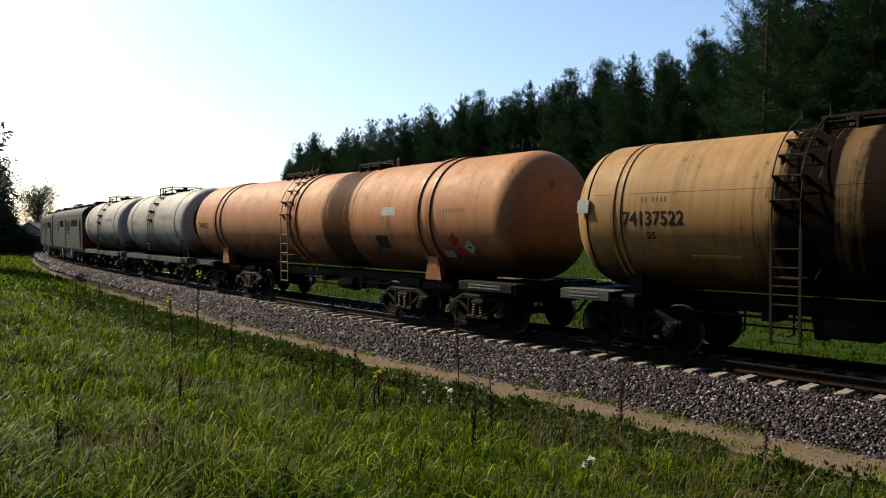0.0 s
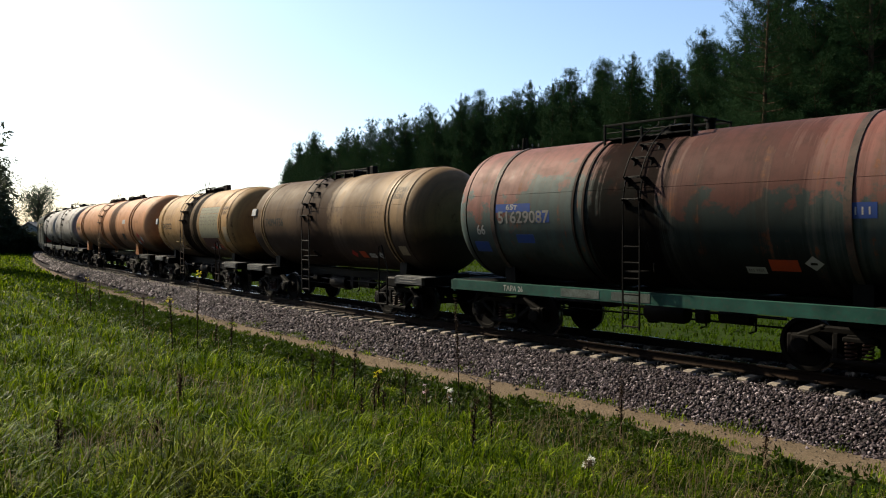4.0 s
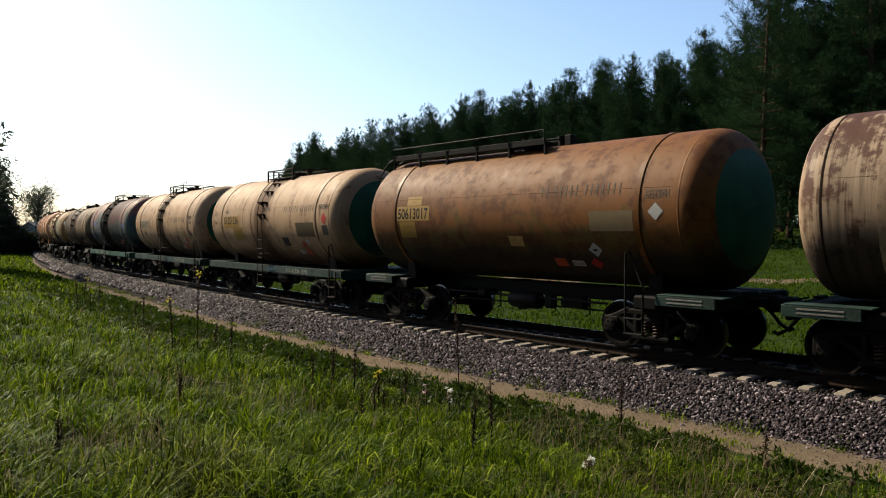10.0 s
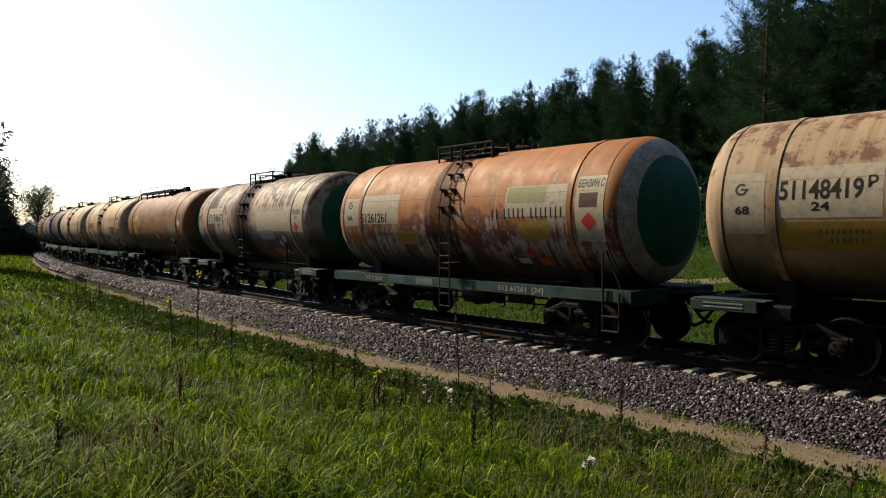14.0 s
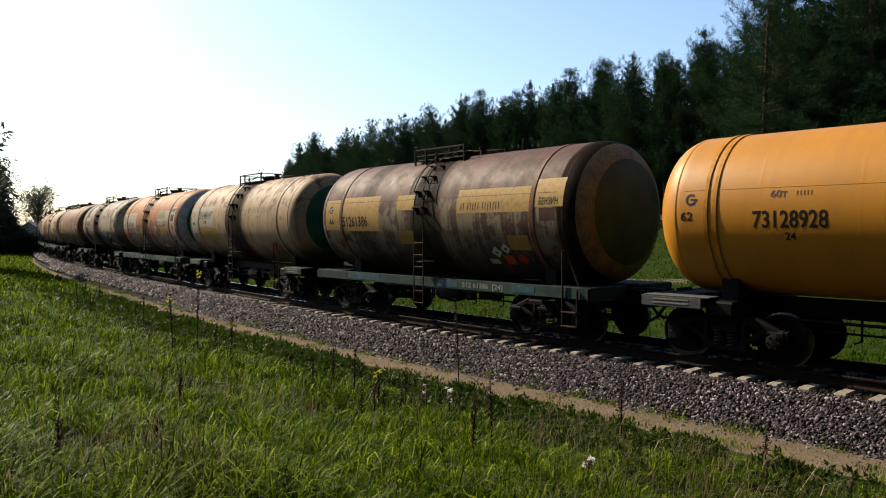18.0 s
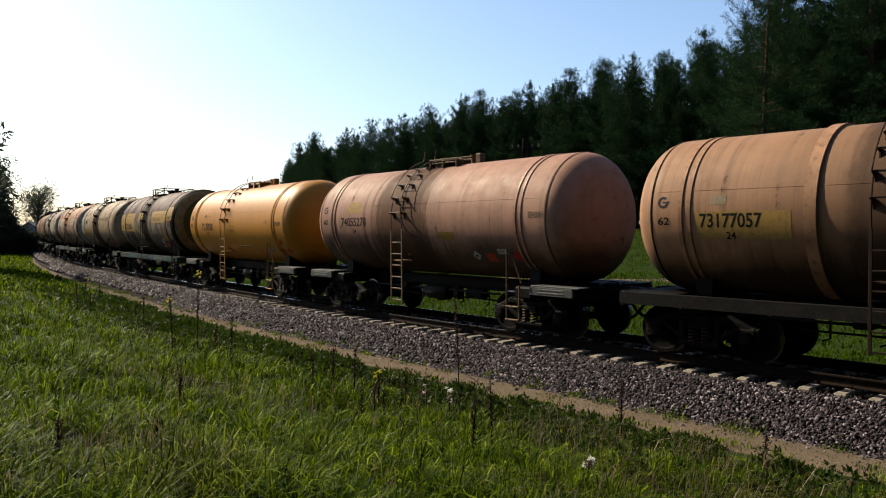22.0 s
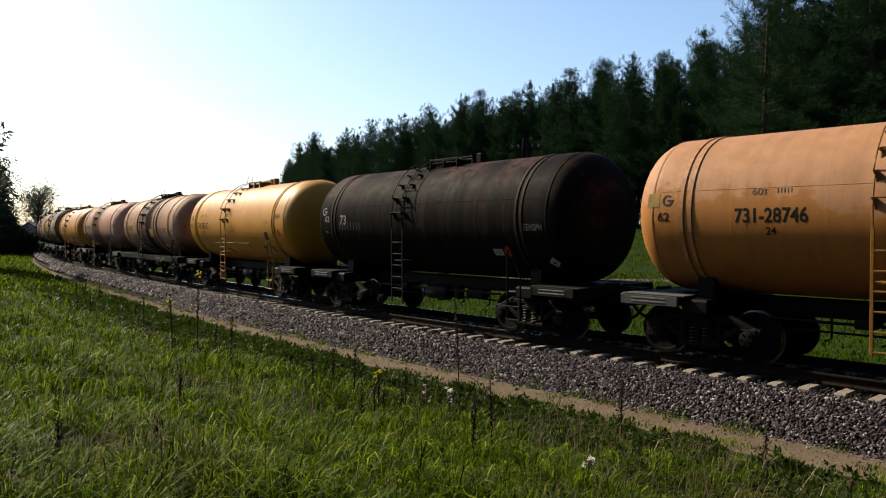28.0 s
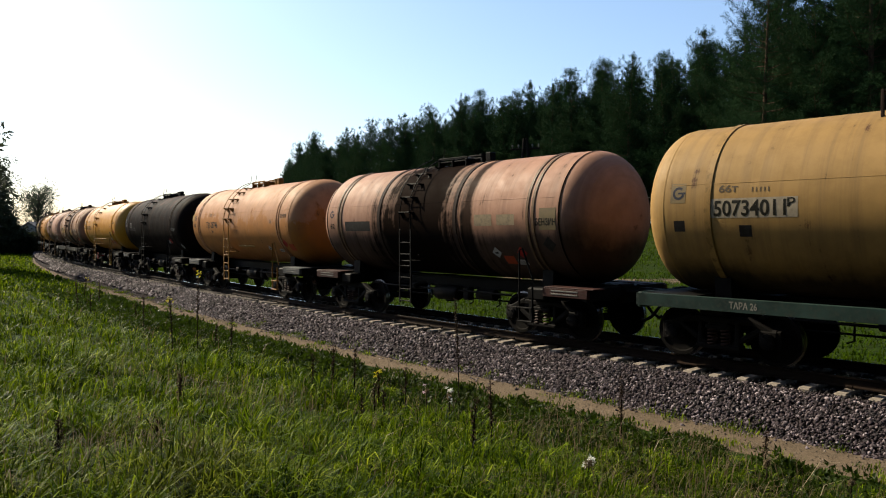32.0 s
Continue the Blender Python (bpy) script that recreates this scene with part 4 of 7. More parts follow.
def sill_frame(wagon, mat):
    """Underframe with full-length side sills."""
    f = part("underframe", shared("centre_sill", lambda: Shape().box((0, 0, 1.02), (11.0, 0.5, 0.30), 0.02).mesh("centre_sill", BLACK_STEEL, 30)), wagon)
    for q in (1, -1):
        part("side_sill", side_sill_mesh(mat), f, at=pose(0, 1.44 * q, 0, 0, 0, 0 if q > 0 else 180))
        part("end_beam", beam("end", (0.10, 2.9, 0.30), mat, 0.012), f, at=pose(5.36 * q, 0, 1.08))
        part("bolster_beam", beam("bolster", (0.5, 2.78, 0.26), BLACK_STEEL, 0.03), f, at=pose(3.9 * q, 0, 1.02))
        part("cross_beam", beam("cross", (0.18, 2.78, 0.16), BLACK_STEEL), f, at=pose(1.6 * q, 0, 1.05))
        part("end_deck", beam("deck", (1.1, 2.72, 0.025), BLACK_STEEL, 0.006), f, at=pose(4.75 * q, 0, 1.21))


def stub_frame(wagon, half=5.4):
    """Underframe with a centre sill alone; the drum carries itself."""
    f = part("underframe", shared(f"stub_sill{half}", lambda: Shape().box((0, 0, 1.03), (2 * half, 0.50, 0.30), 0.02).mesh("centre_sill", BLACK_STEEL, 30)), wagon)
    part("flange", beam(f"low{half}", (2 * half - 2.5, 0.06, 0.05), BLACK_STEEL, 0.01), f, at=pose(0, 0.26, 0.90))
    part("flange", beam(f"high{half}", (2 * half - 2.5, 0.10, 0.03), BLACK_STEEL, 0.01), f, at=pose(0, 0.26, 1.17))
    for q in (-1, 1):
        part("bolster_beam", beam("bolster_wide", (0.55, 2.7, 0.28), BLACK_STEEL, 0.04), f, at=pose((half - 1.5) * q, 0, 1.0))
        part("end_beam", beam("end_stub", (0.12, 2.8, 0.28), BLACK_STEEL), f, at=pose((half - 0.06) * q, 0, 1.06))
        part("end_deck", beam("deck_stub", (1.2, 2.62, 0.03), BLACK_STEEL, 0.006), f, at=pose((half - 0.65) * q, 0, 1.17))


def platform_mesh(key, mat, L=1.25):
    def build():
        sh = Shape()
        sh.box((0, 0, 1.08), (L, 0.10, 0.20), 0.012)
        sh.box((0, 0.052, 1.12), (L * 0.6, 0.012, 0.03), 0.003, mat=1)
        sh.box((0, 0.052, 1.05), (L * 0.6, 0.012, 0.03), 0.003, mat=1)
        sh.box((-0.1, -0.15, 1.19), (L + 0.1, 0.4, 0.025), 0.006)
        return sh.mesh("end_platform", [mat, PALE_PLATE], 30)
    return shared(key, build)


def saddle_mesh(key, mat, drum):
    def build():
        sh = Shape()
        r, AXIS = drum[0] + 0.004, drum[1]
        for s in (1, -1):
            out = [(s * r * math.cos(radians(a)), AXIS + r * math.sin(radians(a))) for a in (-90, -80, -70, -60, -52)]
            out += [(s * 0.95, 1.14), (0.0, 1.12)]
            sh.plate(out if s > 0 else out[::-1], -0.16, 0.16, "x")
        return sh.mesh("saddle", mat, 30)
    return shared(key, build)


def gear_mesh():
    """Brake cylinder, reservoir, drain valve and rods under the middle."""
    sh = Shape()
    sh.spin([(-0.45, 0.0), (-0.45, 0.17), (-0.38, 0.20), (0.38, 0.20), (0.45, 0.17), (0.45, 0.0)][::1], "x", (-0.2, 0.75, 0.78), 14)
    sh.spin([(-0.3, 0.0), (-0.3, 0.14), (0.3, 0.14), (0.3, 0.0)], "x", (-1.6, 0.65, 0.8), 12)
    sh.spin([(0.45, 0.0), (0.45, 0.13), (0.70, 0.16), (1.0, 0.22), (1.2, 0.22)], "z", (0.6, 0.0, 0), 12)
    sh.tube([(-3.2, 0.5, 0.66), (3.2, 0.5, 0.66)], 0.022, 6)
    sh.tube([(-2.6, 0.8, 0.86), (2.8, 0.8, 0.86)], 0.03, 6)
    for q in (-1.9, -0.9, 0.9, 1.8):
        sh.tube([(q, 0.5, 0.95), (q, 0.5, 0.55), (q + 0.12, 0.5, 0.50)], 0.02, 6)
    sh.box((-0.95, 0.72, 0.80), (0.26, 0.2, 0.34), 0.04)
    sh.box((1.15, 0.7, 0.88), (0.3, 0.5, 0.16), 0.03)
    return sh.mesh("brake_gear", BLACK_STEEL, 30)


def step_mesh(key, mat):
    """Corner step with its upright grab rail, at the trailing end."""
    def build():
        sh = Shape()
        for d in (-0.2, 0.2):
            sh.box((d, 1.56, 0.78), (0.035, 0.05, 0.80), 0.008)
        for z in (0.40, 0.70):
            sh.box((0, 1.56, z), (0.42, 0.12, 0.03), 0.006)
        sh.tube([(0.2, 1.56, 1.15), (0.2, 1.56, 1.98), (0.16, 1.5, 2.02), (-0.22, 1.52, 1.25)], 0.022, 6)
        return sh.mesh("corner_step", mat, 30)
    return shared(key, build)


WHEELS = []          # (wheelset, wagon's s at 16 s, wheel's own x in the wagon)
TRAIN = []           # (thing, s at 16 s, half distance between bogie centres)


def tank_wagon(s, label, paint, kind, sill=None, metal=None, ends=None, drum=None, hatch_x=None, strap_mat=None, strap_w=0.07, belts=(), rails=None, long_walk=None, side_ladder=True, seam=True, ring=None):
    wagon = tagged(new("tank_wagon"), label, "tank wagon", "wagons of the goods train")
    metal = metal or BLACK_STEEL
    drum = drum or (WIDE if kind == "sill" else NARROW)
    wide = drum is WIDE
    half = 5.1 if wide else 5.03
    part("tank", tank_mesh(half, drum, (0.72, 2.9) if wide else (0.85, 2.5), [paint, ends or paint] + ([ring] if ring else []), 0.30 if wide else 0.36, 0.965 if ring else 1.0), wagon)
    for q in (1, -1):
        part("dome_weld", shared(f"dome_weld{wide}{paint.name}", lambda: Shape().spin([(-0.022, drum[0] - 0.002), (-0.008, drum[0] + 0.0022), (0.008, drum[0] + 0.0022), (0.022, drum[0] - 0.002)], "x", (0, 0, drum[1]), 64).mesh("dome_weld", paint, 30)), wagon, at=pose((half - 0.33) * q, 0, 0))
    for q in (1, -1) if seam else ():
        part("weld_seam", seam_mesh(half - 0.5, drum, q), wagon, "", paint)
    mk = metal.name + str(wide)
    if kind == "sill":
        sill_frame(wagon, sill)
    else:
        stub_frame(wagon)
        for q in (1, -1):
            for s_ in (1, -1):
                part("end_platform", platform_mesh("plat" + sill.name, sill), wagon, at=pose(4.82 * q, 1.40 * s_, 0, 0, 0, 0 if s_ > 0 else 180))
    for q in (1, -1):
        part("saddle", saddle_mesh("saddle" + str(wide), BLACK_STEEL, drum), wagon, at=pose(3.9 * q, 0, 0))
        part("coupler", shared("coupler", coupler_mesh), wagon, at=pose(5.36 * q, 0, 0, 0, 0, 0 if q > 0 else 180))
        part("brake_hose", shared("hose", hose_mesh), wagon, at=pose(5.42 * q, 0, 0, 0, 0, 0 if q > 0 else 180))
    sm = strap_mat or shared("strap_paint" + paint.name, lambda: plain("strap_of_" + paint.name, PAINT_BASE[paint.name], 0.5, 0.0, 0.3, 1.4, 0.1, tuple(v * 0.45 for v in PAINT_BASE[paint.name])))
    for q in (1, -1):
        for d in ((-0.085, 0.085) if not wide else (0.0,)):
            part("strap", strap_mesh(f"strap{sm.name}{strap_w}{wide}", strap_w if not wide else 0.12, drum, sm), wagon, at=pose((4.0 + d if q > 0 else -3.87 - d) if not wide else 3.88 * q, 0, 0))
    for x in belts:
        part("strap", strap_mesh(f"belt{paint.name}", 0.20, drum, sm, 0.05, -75, False), wagon, at=pose(x, 0, 0))
    rails = wide if rails is None else rails
    lx = 0.0 if wide else 0.57
    if side_ladder:
        part("ladder", ladder_mesh(f"ladder{mk}", lx, 0.5, metal, drum, 0.19 if wide else 0.24), wagon)
    hx = hatch_x if hatch_x is not None else (0.0 if wide else -0.15)
    add_hatch(wagon, f"{mk}{hx}{rails}{long_walk}", hx, metal, drum, rails, long_walk)
    part("brake_gear", shared("gear", gear_mesh), wagon)
    part("corner_step", step_mesh("step" + mk, metal), wagon, at=pose(-4.95 if kind == "sill" else -3.8, 0, 0))
    for x in (3.9, -3.9):
        WHEELS.extend((w, s, x + d) for w, d in zip(add_bogie(wagon, x), (-0.925, 0.925)))
    TRAIN.append((wagon, s, 3.9))
    return wagon

PITCH, FIRST = 12.02, 3.45        # length over couplers; centre of the maroon wagon at 16 s


def at_place(k):
    return FIRST + PITCH * k


GREEN_END = plain("green_end", (0.03, 0.17, 0.10), 0.5, 0.0, 0.3, 2.0, 0.1)
OCHRE_END = plain("ochre_end", (0.10, 0.12, 0.03), 0.5, 0.0, 0.3, 2.0, 0.1)
YELLOW_STEEL = plain("yellow_ladder", (0.62, 0.30, 0.05), 0.5, 0.0, 0.25, 8.0, 0.1, (0.2, 0.1, 0.04))
TAN_STEEL = plain("tan_ladder", (0.36, 0.22, 0.12), 0.55, 0.0, 0.25, 8.0, 0.1, (0.12, 0.07, 0.04))
RUST_STEEL = plain("rusty_ladder", (0.075, 0.046, 0.034), 0.7, 0.0, 0.3, 8.0, 0.2, (0.05, 0.035, 0.03))

LONG_STRAP = plain("orange_strap", (0.80, 0.33, 0.13), 0.55, 0.0, 0.3, 1.6, 0.1, (0.45, 0.18, 0.08))
MAROON_STRAP = plain("maroon_strap", (0.30, 0.10, 0.06), 0.6, 0.0, 0.4, 4.0, 0.2, (0.10, 0.05, 0.03))
CREAM = (0.94, 0.60, 0.33)
WAGONS = {}


def build_train():
    W = WAGONS
    P = tank_paint
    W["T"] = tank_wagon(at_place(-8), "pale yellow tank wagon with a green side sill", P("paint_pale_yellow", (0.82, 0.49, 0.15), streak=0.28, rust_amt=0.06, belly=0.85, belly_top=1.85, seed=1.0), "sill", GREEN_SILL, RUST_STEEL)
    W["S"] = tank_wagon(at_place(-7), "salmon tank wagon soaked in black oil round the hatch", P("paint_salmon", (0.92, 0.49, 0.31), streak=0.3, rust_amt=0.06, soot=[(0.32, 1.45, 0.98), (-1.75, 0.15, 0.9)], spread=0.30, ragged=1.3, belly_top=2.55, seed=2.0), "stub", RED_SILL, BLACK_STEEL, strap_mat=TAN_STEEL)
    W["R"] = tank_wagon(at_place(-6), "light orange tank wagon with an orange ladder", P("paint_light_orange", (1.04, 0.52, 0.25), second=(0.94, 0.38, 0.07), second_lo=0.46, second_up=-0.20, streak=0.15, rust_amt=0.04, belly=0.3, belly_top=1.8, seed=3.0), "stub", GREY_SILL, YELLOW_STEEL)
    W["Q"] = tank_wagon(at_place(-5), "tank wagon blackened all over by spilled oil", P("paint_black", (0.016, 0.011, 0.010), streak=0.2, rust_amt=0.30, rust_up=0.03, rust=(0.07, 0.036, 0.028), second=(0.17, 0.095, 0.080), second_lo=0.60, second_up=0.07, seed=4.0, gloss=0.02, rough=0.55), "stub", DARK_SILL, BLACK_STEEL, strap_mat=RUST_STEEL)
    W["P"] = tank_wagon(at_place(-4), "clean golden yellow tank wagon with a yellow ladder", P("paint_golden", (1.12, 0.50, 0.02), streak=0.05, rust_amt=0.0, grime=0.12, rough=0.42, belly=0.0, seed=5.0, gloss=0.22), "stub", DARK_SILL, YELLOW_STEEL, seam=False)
    W["O"] = tank_wagon(at_place(-3), "salmon tank wagon with black spills and a dark sill", P("paint_dusty_salmon", (0.90, 0.49, 0.27), streak=0.4, rust_amt=0.06, soot=[(-0.40, 0.55, 0.97), (-1.45, 0.13, 0.9), (0.85, 0.35, 0.6), (-0.3, 2.4, 0.35)], dark_col=(0.014, 0.010, 0.008), ragged=1.1, spread=0.08, seed=6.0), "sill", DARK_SILL, RUST_STEEL, drum=NARROW, belts=(1.75, -1.85))
    W["N"] = tank_wagon(at_place(-2), "faded pink tank wagon with a brown stain below the hatch", P("paint_pink", (0.92, 0.50, 0.34), streak=0.25, rust_amt=0.04, soot=[(0.7, 1.2, 0.75)], dark_col=(0.030, 0.018, 0.010), belly_top=2.25, seed=7.0), "stub", GREY_SILL, TAN_STEEL)
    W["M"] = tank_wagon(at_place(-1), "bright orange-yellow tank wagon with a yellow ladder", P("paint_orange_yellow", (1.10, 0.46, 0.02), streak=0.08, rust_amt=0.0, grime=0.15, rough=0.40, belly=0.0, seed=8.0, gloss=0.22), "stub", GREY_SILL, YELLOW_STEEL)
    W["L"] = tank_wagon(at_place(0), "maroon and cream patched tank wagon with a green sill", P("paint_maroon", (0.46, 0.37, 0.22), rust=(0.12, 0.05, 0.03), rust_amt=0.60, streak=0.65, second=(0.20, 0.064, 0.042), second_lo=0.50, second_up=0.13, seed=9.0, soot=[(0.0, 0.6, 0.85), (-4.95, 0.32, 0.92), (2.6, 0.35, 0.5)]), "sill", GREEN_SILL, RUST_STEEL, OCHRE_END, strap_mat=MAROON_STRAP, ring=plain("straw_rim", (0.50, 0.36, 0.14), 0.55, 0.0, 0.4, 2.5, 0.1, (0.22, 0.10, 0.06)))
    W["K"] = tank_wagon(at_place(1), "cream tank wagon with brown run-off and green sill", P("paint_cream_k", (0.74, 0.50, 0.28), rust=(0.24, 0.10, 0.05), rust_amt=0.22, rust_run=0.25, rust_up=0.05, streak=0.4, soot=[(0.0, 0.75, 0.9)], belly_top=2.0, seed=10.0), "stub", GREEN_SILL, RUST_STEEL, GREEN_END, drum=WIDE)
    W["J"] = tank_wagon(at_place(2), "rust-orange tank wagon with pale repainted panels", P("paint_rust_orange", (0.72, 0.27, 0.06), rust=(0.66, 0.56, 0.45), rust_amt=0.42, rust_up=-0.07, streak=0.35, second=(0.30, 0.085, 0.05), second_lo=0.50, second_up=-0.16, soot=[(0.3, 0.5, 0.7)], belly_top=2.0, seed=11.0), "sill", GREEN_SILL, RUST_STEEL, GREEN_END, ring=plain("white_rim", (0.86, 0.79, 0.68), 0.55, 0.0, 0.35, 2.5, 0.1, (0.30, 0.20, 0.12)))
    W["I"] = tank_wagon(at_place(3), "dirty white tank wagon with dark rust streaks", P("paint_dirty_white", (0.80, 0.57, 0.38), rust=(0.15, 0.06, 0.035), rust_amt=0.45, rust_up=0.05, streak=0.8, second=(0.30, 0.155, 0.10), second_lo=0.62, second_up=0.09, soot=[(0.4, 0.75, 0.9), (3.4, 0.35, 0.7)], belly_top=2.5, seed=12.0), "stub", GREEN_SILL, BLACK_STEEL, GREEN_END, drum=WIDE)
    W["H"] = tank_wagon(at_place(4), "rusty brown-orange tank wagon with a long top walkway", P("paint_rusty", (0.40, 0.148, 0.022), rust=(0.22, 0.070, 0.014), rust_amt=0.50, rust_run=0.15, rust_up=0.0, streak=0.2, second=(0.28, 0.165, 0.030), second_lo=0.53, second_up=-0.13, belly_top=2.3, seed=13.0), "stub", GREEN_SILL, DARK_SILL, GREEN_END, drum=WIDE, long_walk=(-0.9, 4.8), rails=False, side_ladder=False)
    W["G"] = tank_wagon(at_place(5), "cream tank wagon with rust runs below the hatch", P("paint_cream_g", CREAM, rust=(0.36, 0.13, 0.045), rust_amt=0.22, streak=0.35, soot=[(0.3, 0.6, 0.75)], dark_col=(0.03, 0.014, 0.008), belly_top=1.95, seed=14.0), "sill", GREEN_SILL, RUST_STEEL, GREEN_END)
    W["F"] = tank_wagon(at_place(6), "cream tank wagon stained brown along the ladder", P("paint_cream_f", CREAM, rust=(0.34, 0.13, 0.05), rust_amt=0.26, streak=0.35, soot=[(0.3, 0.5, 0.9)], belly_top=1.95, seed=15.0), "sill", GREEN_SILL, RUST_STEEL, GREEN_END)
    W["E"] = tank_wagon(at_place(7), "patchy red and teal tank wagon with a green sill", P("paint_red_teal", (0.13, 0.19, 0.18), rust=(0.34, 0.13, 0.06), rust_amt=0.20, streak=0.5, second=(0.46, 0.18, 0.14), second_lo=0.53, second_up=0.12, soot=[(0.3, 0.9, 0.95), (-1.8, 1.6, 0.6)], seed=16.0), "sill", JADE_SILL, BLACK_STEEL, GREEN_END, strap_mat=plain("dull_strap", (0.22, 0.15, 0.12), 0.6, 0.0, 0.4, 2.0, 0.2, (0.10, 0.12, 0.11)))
    W["D"] = tank_wagon(at_place(8), "brown-grey sooty tank wagon", P("paint_sooty", (0.56, 0.35, 0.16), rust_amt=0.1, streak=0.5, soot=[(2.4, 2.4, 0.62), (0.3, 1.0, 0.85), (-2.3, 0.75, 0.5)], dark_col=(0.020, 0.013, 0.010), spread=0.25, ragged=1.0, belly=0.95, belly_top=2.6, seed=17.0), "stub", GREY_SILL, BLACK_STEEL)
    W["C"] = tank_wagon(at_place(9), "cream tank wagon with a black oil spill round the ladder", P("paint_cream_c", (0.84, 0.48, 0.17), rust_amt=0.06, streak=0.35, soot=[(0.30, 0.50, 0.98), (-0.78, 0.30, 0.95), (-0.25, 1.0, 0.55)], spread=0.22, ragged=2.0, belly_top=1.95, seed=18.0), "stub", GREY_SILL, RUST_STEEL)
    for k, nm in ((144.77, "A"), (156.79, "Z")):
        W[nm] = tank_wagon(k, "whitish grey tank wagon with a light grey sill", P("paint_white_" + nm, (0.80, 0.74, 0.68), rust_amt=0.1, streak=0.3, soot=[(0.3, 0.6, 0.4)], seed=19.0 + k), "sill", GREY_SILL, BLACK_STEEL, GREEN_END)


def walkway_ladder():
    part("end_ladder", end_ladder_mesh(DARK_SILL, WIDE), WAGONS["H"], "dark ladder over the drum's end")


def long_wagon():
    """Eight-axle tank wagon on four bogies."""
    s, half = 128.20, 9.75
    LONG = (1.57, 2.80)
    wagon = tagged(new("tank_wagon"), "long eight-axle orange tank wagon with broad straps", "tank wagon", "wagons of the goods train")
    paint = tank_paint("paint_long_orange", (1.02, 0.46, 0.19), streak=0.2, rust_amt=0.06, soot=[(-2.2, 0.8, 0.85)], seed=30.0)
    part("tank", tank_mesh(half, LONG, (0.85, 2.5), [paint, paint], 0.4), wagon)
    frame_part = part("underframe", Shape().box((0, 0, 1.0), (19.6, 0.5, 0.32), 0.02), wagon, "", BLACK_STEEL, 30)
    for q in (1, -1):
        part("end_beam", beam("end_stub", (0.12, 2.8, 0.28), BLACK_STEEL), frame_part, at=pose(9.9 * q, 0, 1.05))
        part("end_deck", beam("deck_long", (1.6, 2.62, 0.03), BLACK_STEEL, 0.006), frame_part, at=pose(9.1 * q, 0, 1.16))
        for d in (-1.6, 0, 1.6):
            part("cross_beam", beam("cross_long", (0.8, 1.9, 0.24), BLACK_STEEL, 0.05), frame_part, at=pose(6.75 * q + d * 0.9, 0, 0.98))
        for e in (1, -1):
            part("span_beam", beam("span", (4.4, 0.24, 0.26), BLACK_STEEL, 0.05), frame_part, at=pose(6.75 * q, 0.75 * e, 0.92))
    for q in (1, -1):
        part("saddle", saddle_mesh("saddle_long", BLACK_STEEL, LONG), wagon, at=pose(6.75 * q, 0, 0))
        part("coupler", shared("coupler", coupler_mesh), wagon, at=pose(9.9 * q, 0, 0, 0, 0, 0 if q > 0 else 180))
        for e in (1, -1):
            part("end_platform", platform_mesh("plat_long", DARK_SILL, 1.9), wagon, at=pose(8.9 * q, 1.38 * e, 0, 0, 0, 0 if e > 0 else 180))
    for x in (7.4, 6.9, 0.9, 0.45, -6.4, -6.9):
        part("strap", strap_mesh("strap_long", 0.17, LONG, LONG_STRAP, 0.045), wagon, at=pose(x, 0, 0))
    for x in (7.15, -6.65):
        for e in (1, -1):
            foot = Shape()
            foot.plate([(x - 0.34, 1.14), (x + 0.34, 1.14), (x + 0.20, 1.75), (x - 0.20, 1.75)], 1.18 * e, 1.22 * e, "y")
            for d in (-0.2, 0.2):
                foot.box((x + d, 1.10 * e, 1.42), (0.05, 0.24, 0.58), 0.01)
            part("strap_foot", foot, wagon, "orange bracket below the straps", LONG_STRAP)
    part("ladder", ladder_mesh("ladder_long", 1.0, 0.7, TAN_STEEL, LONG), wagon)
    for x in (2.4, -2.6):
        add_hatch(wagon, f"_long{x}", x, RUST_STEEL, LONG, False)
    part("brake_gear", shared("gear", gear_mesh), wagon, at=pose(-1.5, 0, 0))
    for x in (8.35, 5.15, -5.15, -8.35):
        WHEELS.extend((w, s, x + d) for w, d in zip(add_bogie(wagon, x), (-0.925, 0.925)))
    TRAIN.append((wagon, s, 6.75))
    WAGONS["B"] = wagon


build_train()
walkway_ladder()
long_wagon()


# ---------- movement ----------
def place_at(s, half):
    x0, y0, _ = on_line(s - half)
    x1, y1, _ = on_line(s + half)
    return pose(float(x0 + x1) / 2, float(y0 + y1) / 2, 0, 0, 0, math.degrees(math.atan2(y1 - y0, x1 - x0)))


def motions():
    times = [i * 0.5 for i in range(65)]
    for thing, s, half in TRAIN:
        walk(thing, [(t, place_at(s + run(t), half)) for t in times])
    # wheels roll while their wagon is near enough to see them turn
    for wheel, s, x in WHEELS:
        b = wheel.matrix_basis.translation.copy()
        rows, t, turn = [(0.0, Matrix.Translation(b))], 0.0, 0.0
        while t < 32.0:
            near = -25 < s + x + run(t) < 75
            step = 0.1 if near else 0.5
            t2 = min(32.0, round(t + step, 3))
            if near:
                turn += (run(t2) - run(t)) / 0.475
                rows.append((t2, Matrix.Translation(b) @ Matrix.Rotation(turn, 4, "Y")))
            t = t2
        if rows[-1][0] < 32.0:
            rows.append((32.0, rows[-1][1]))
        walk(wheel, rows)

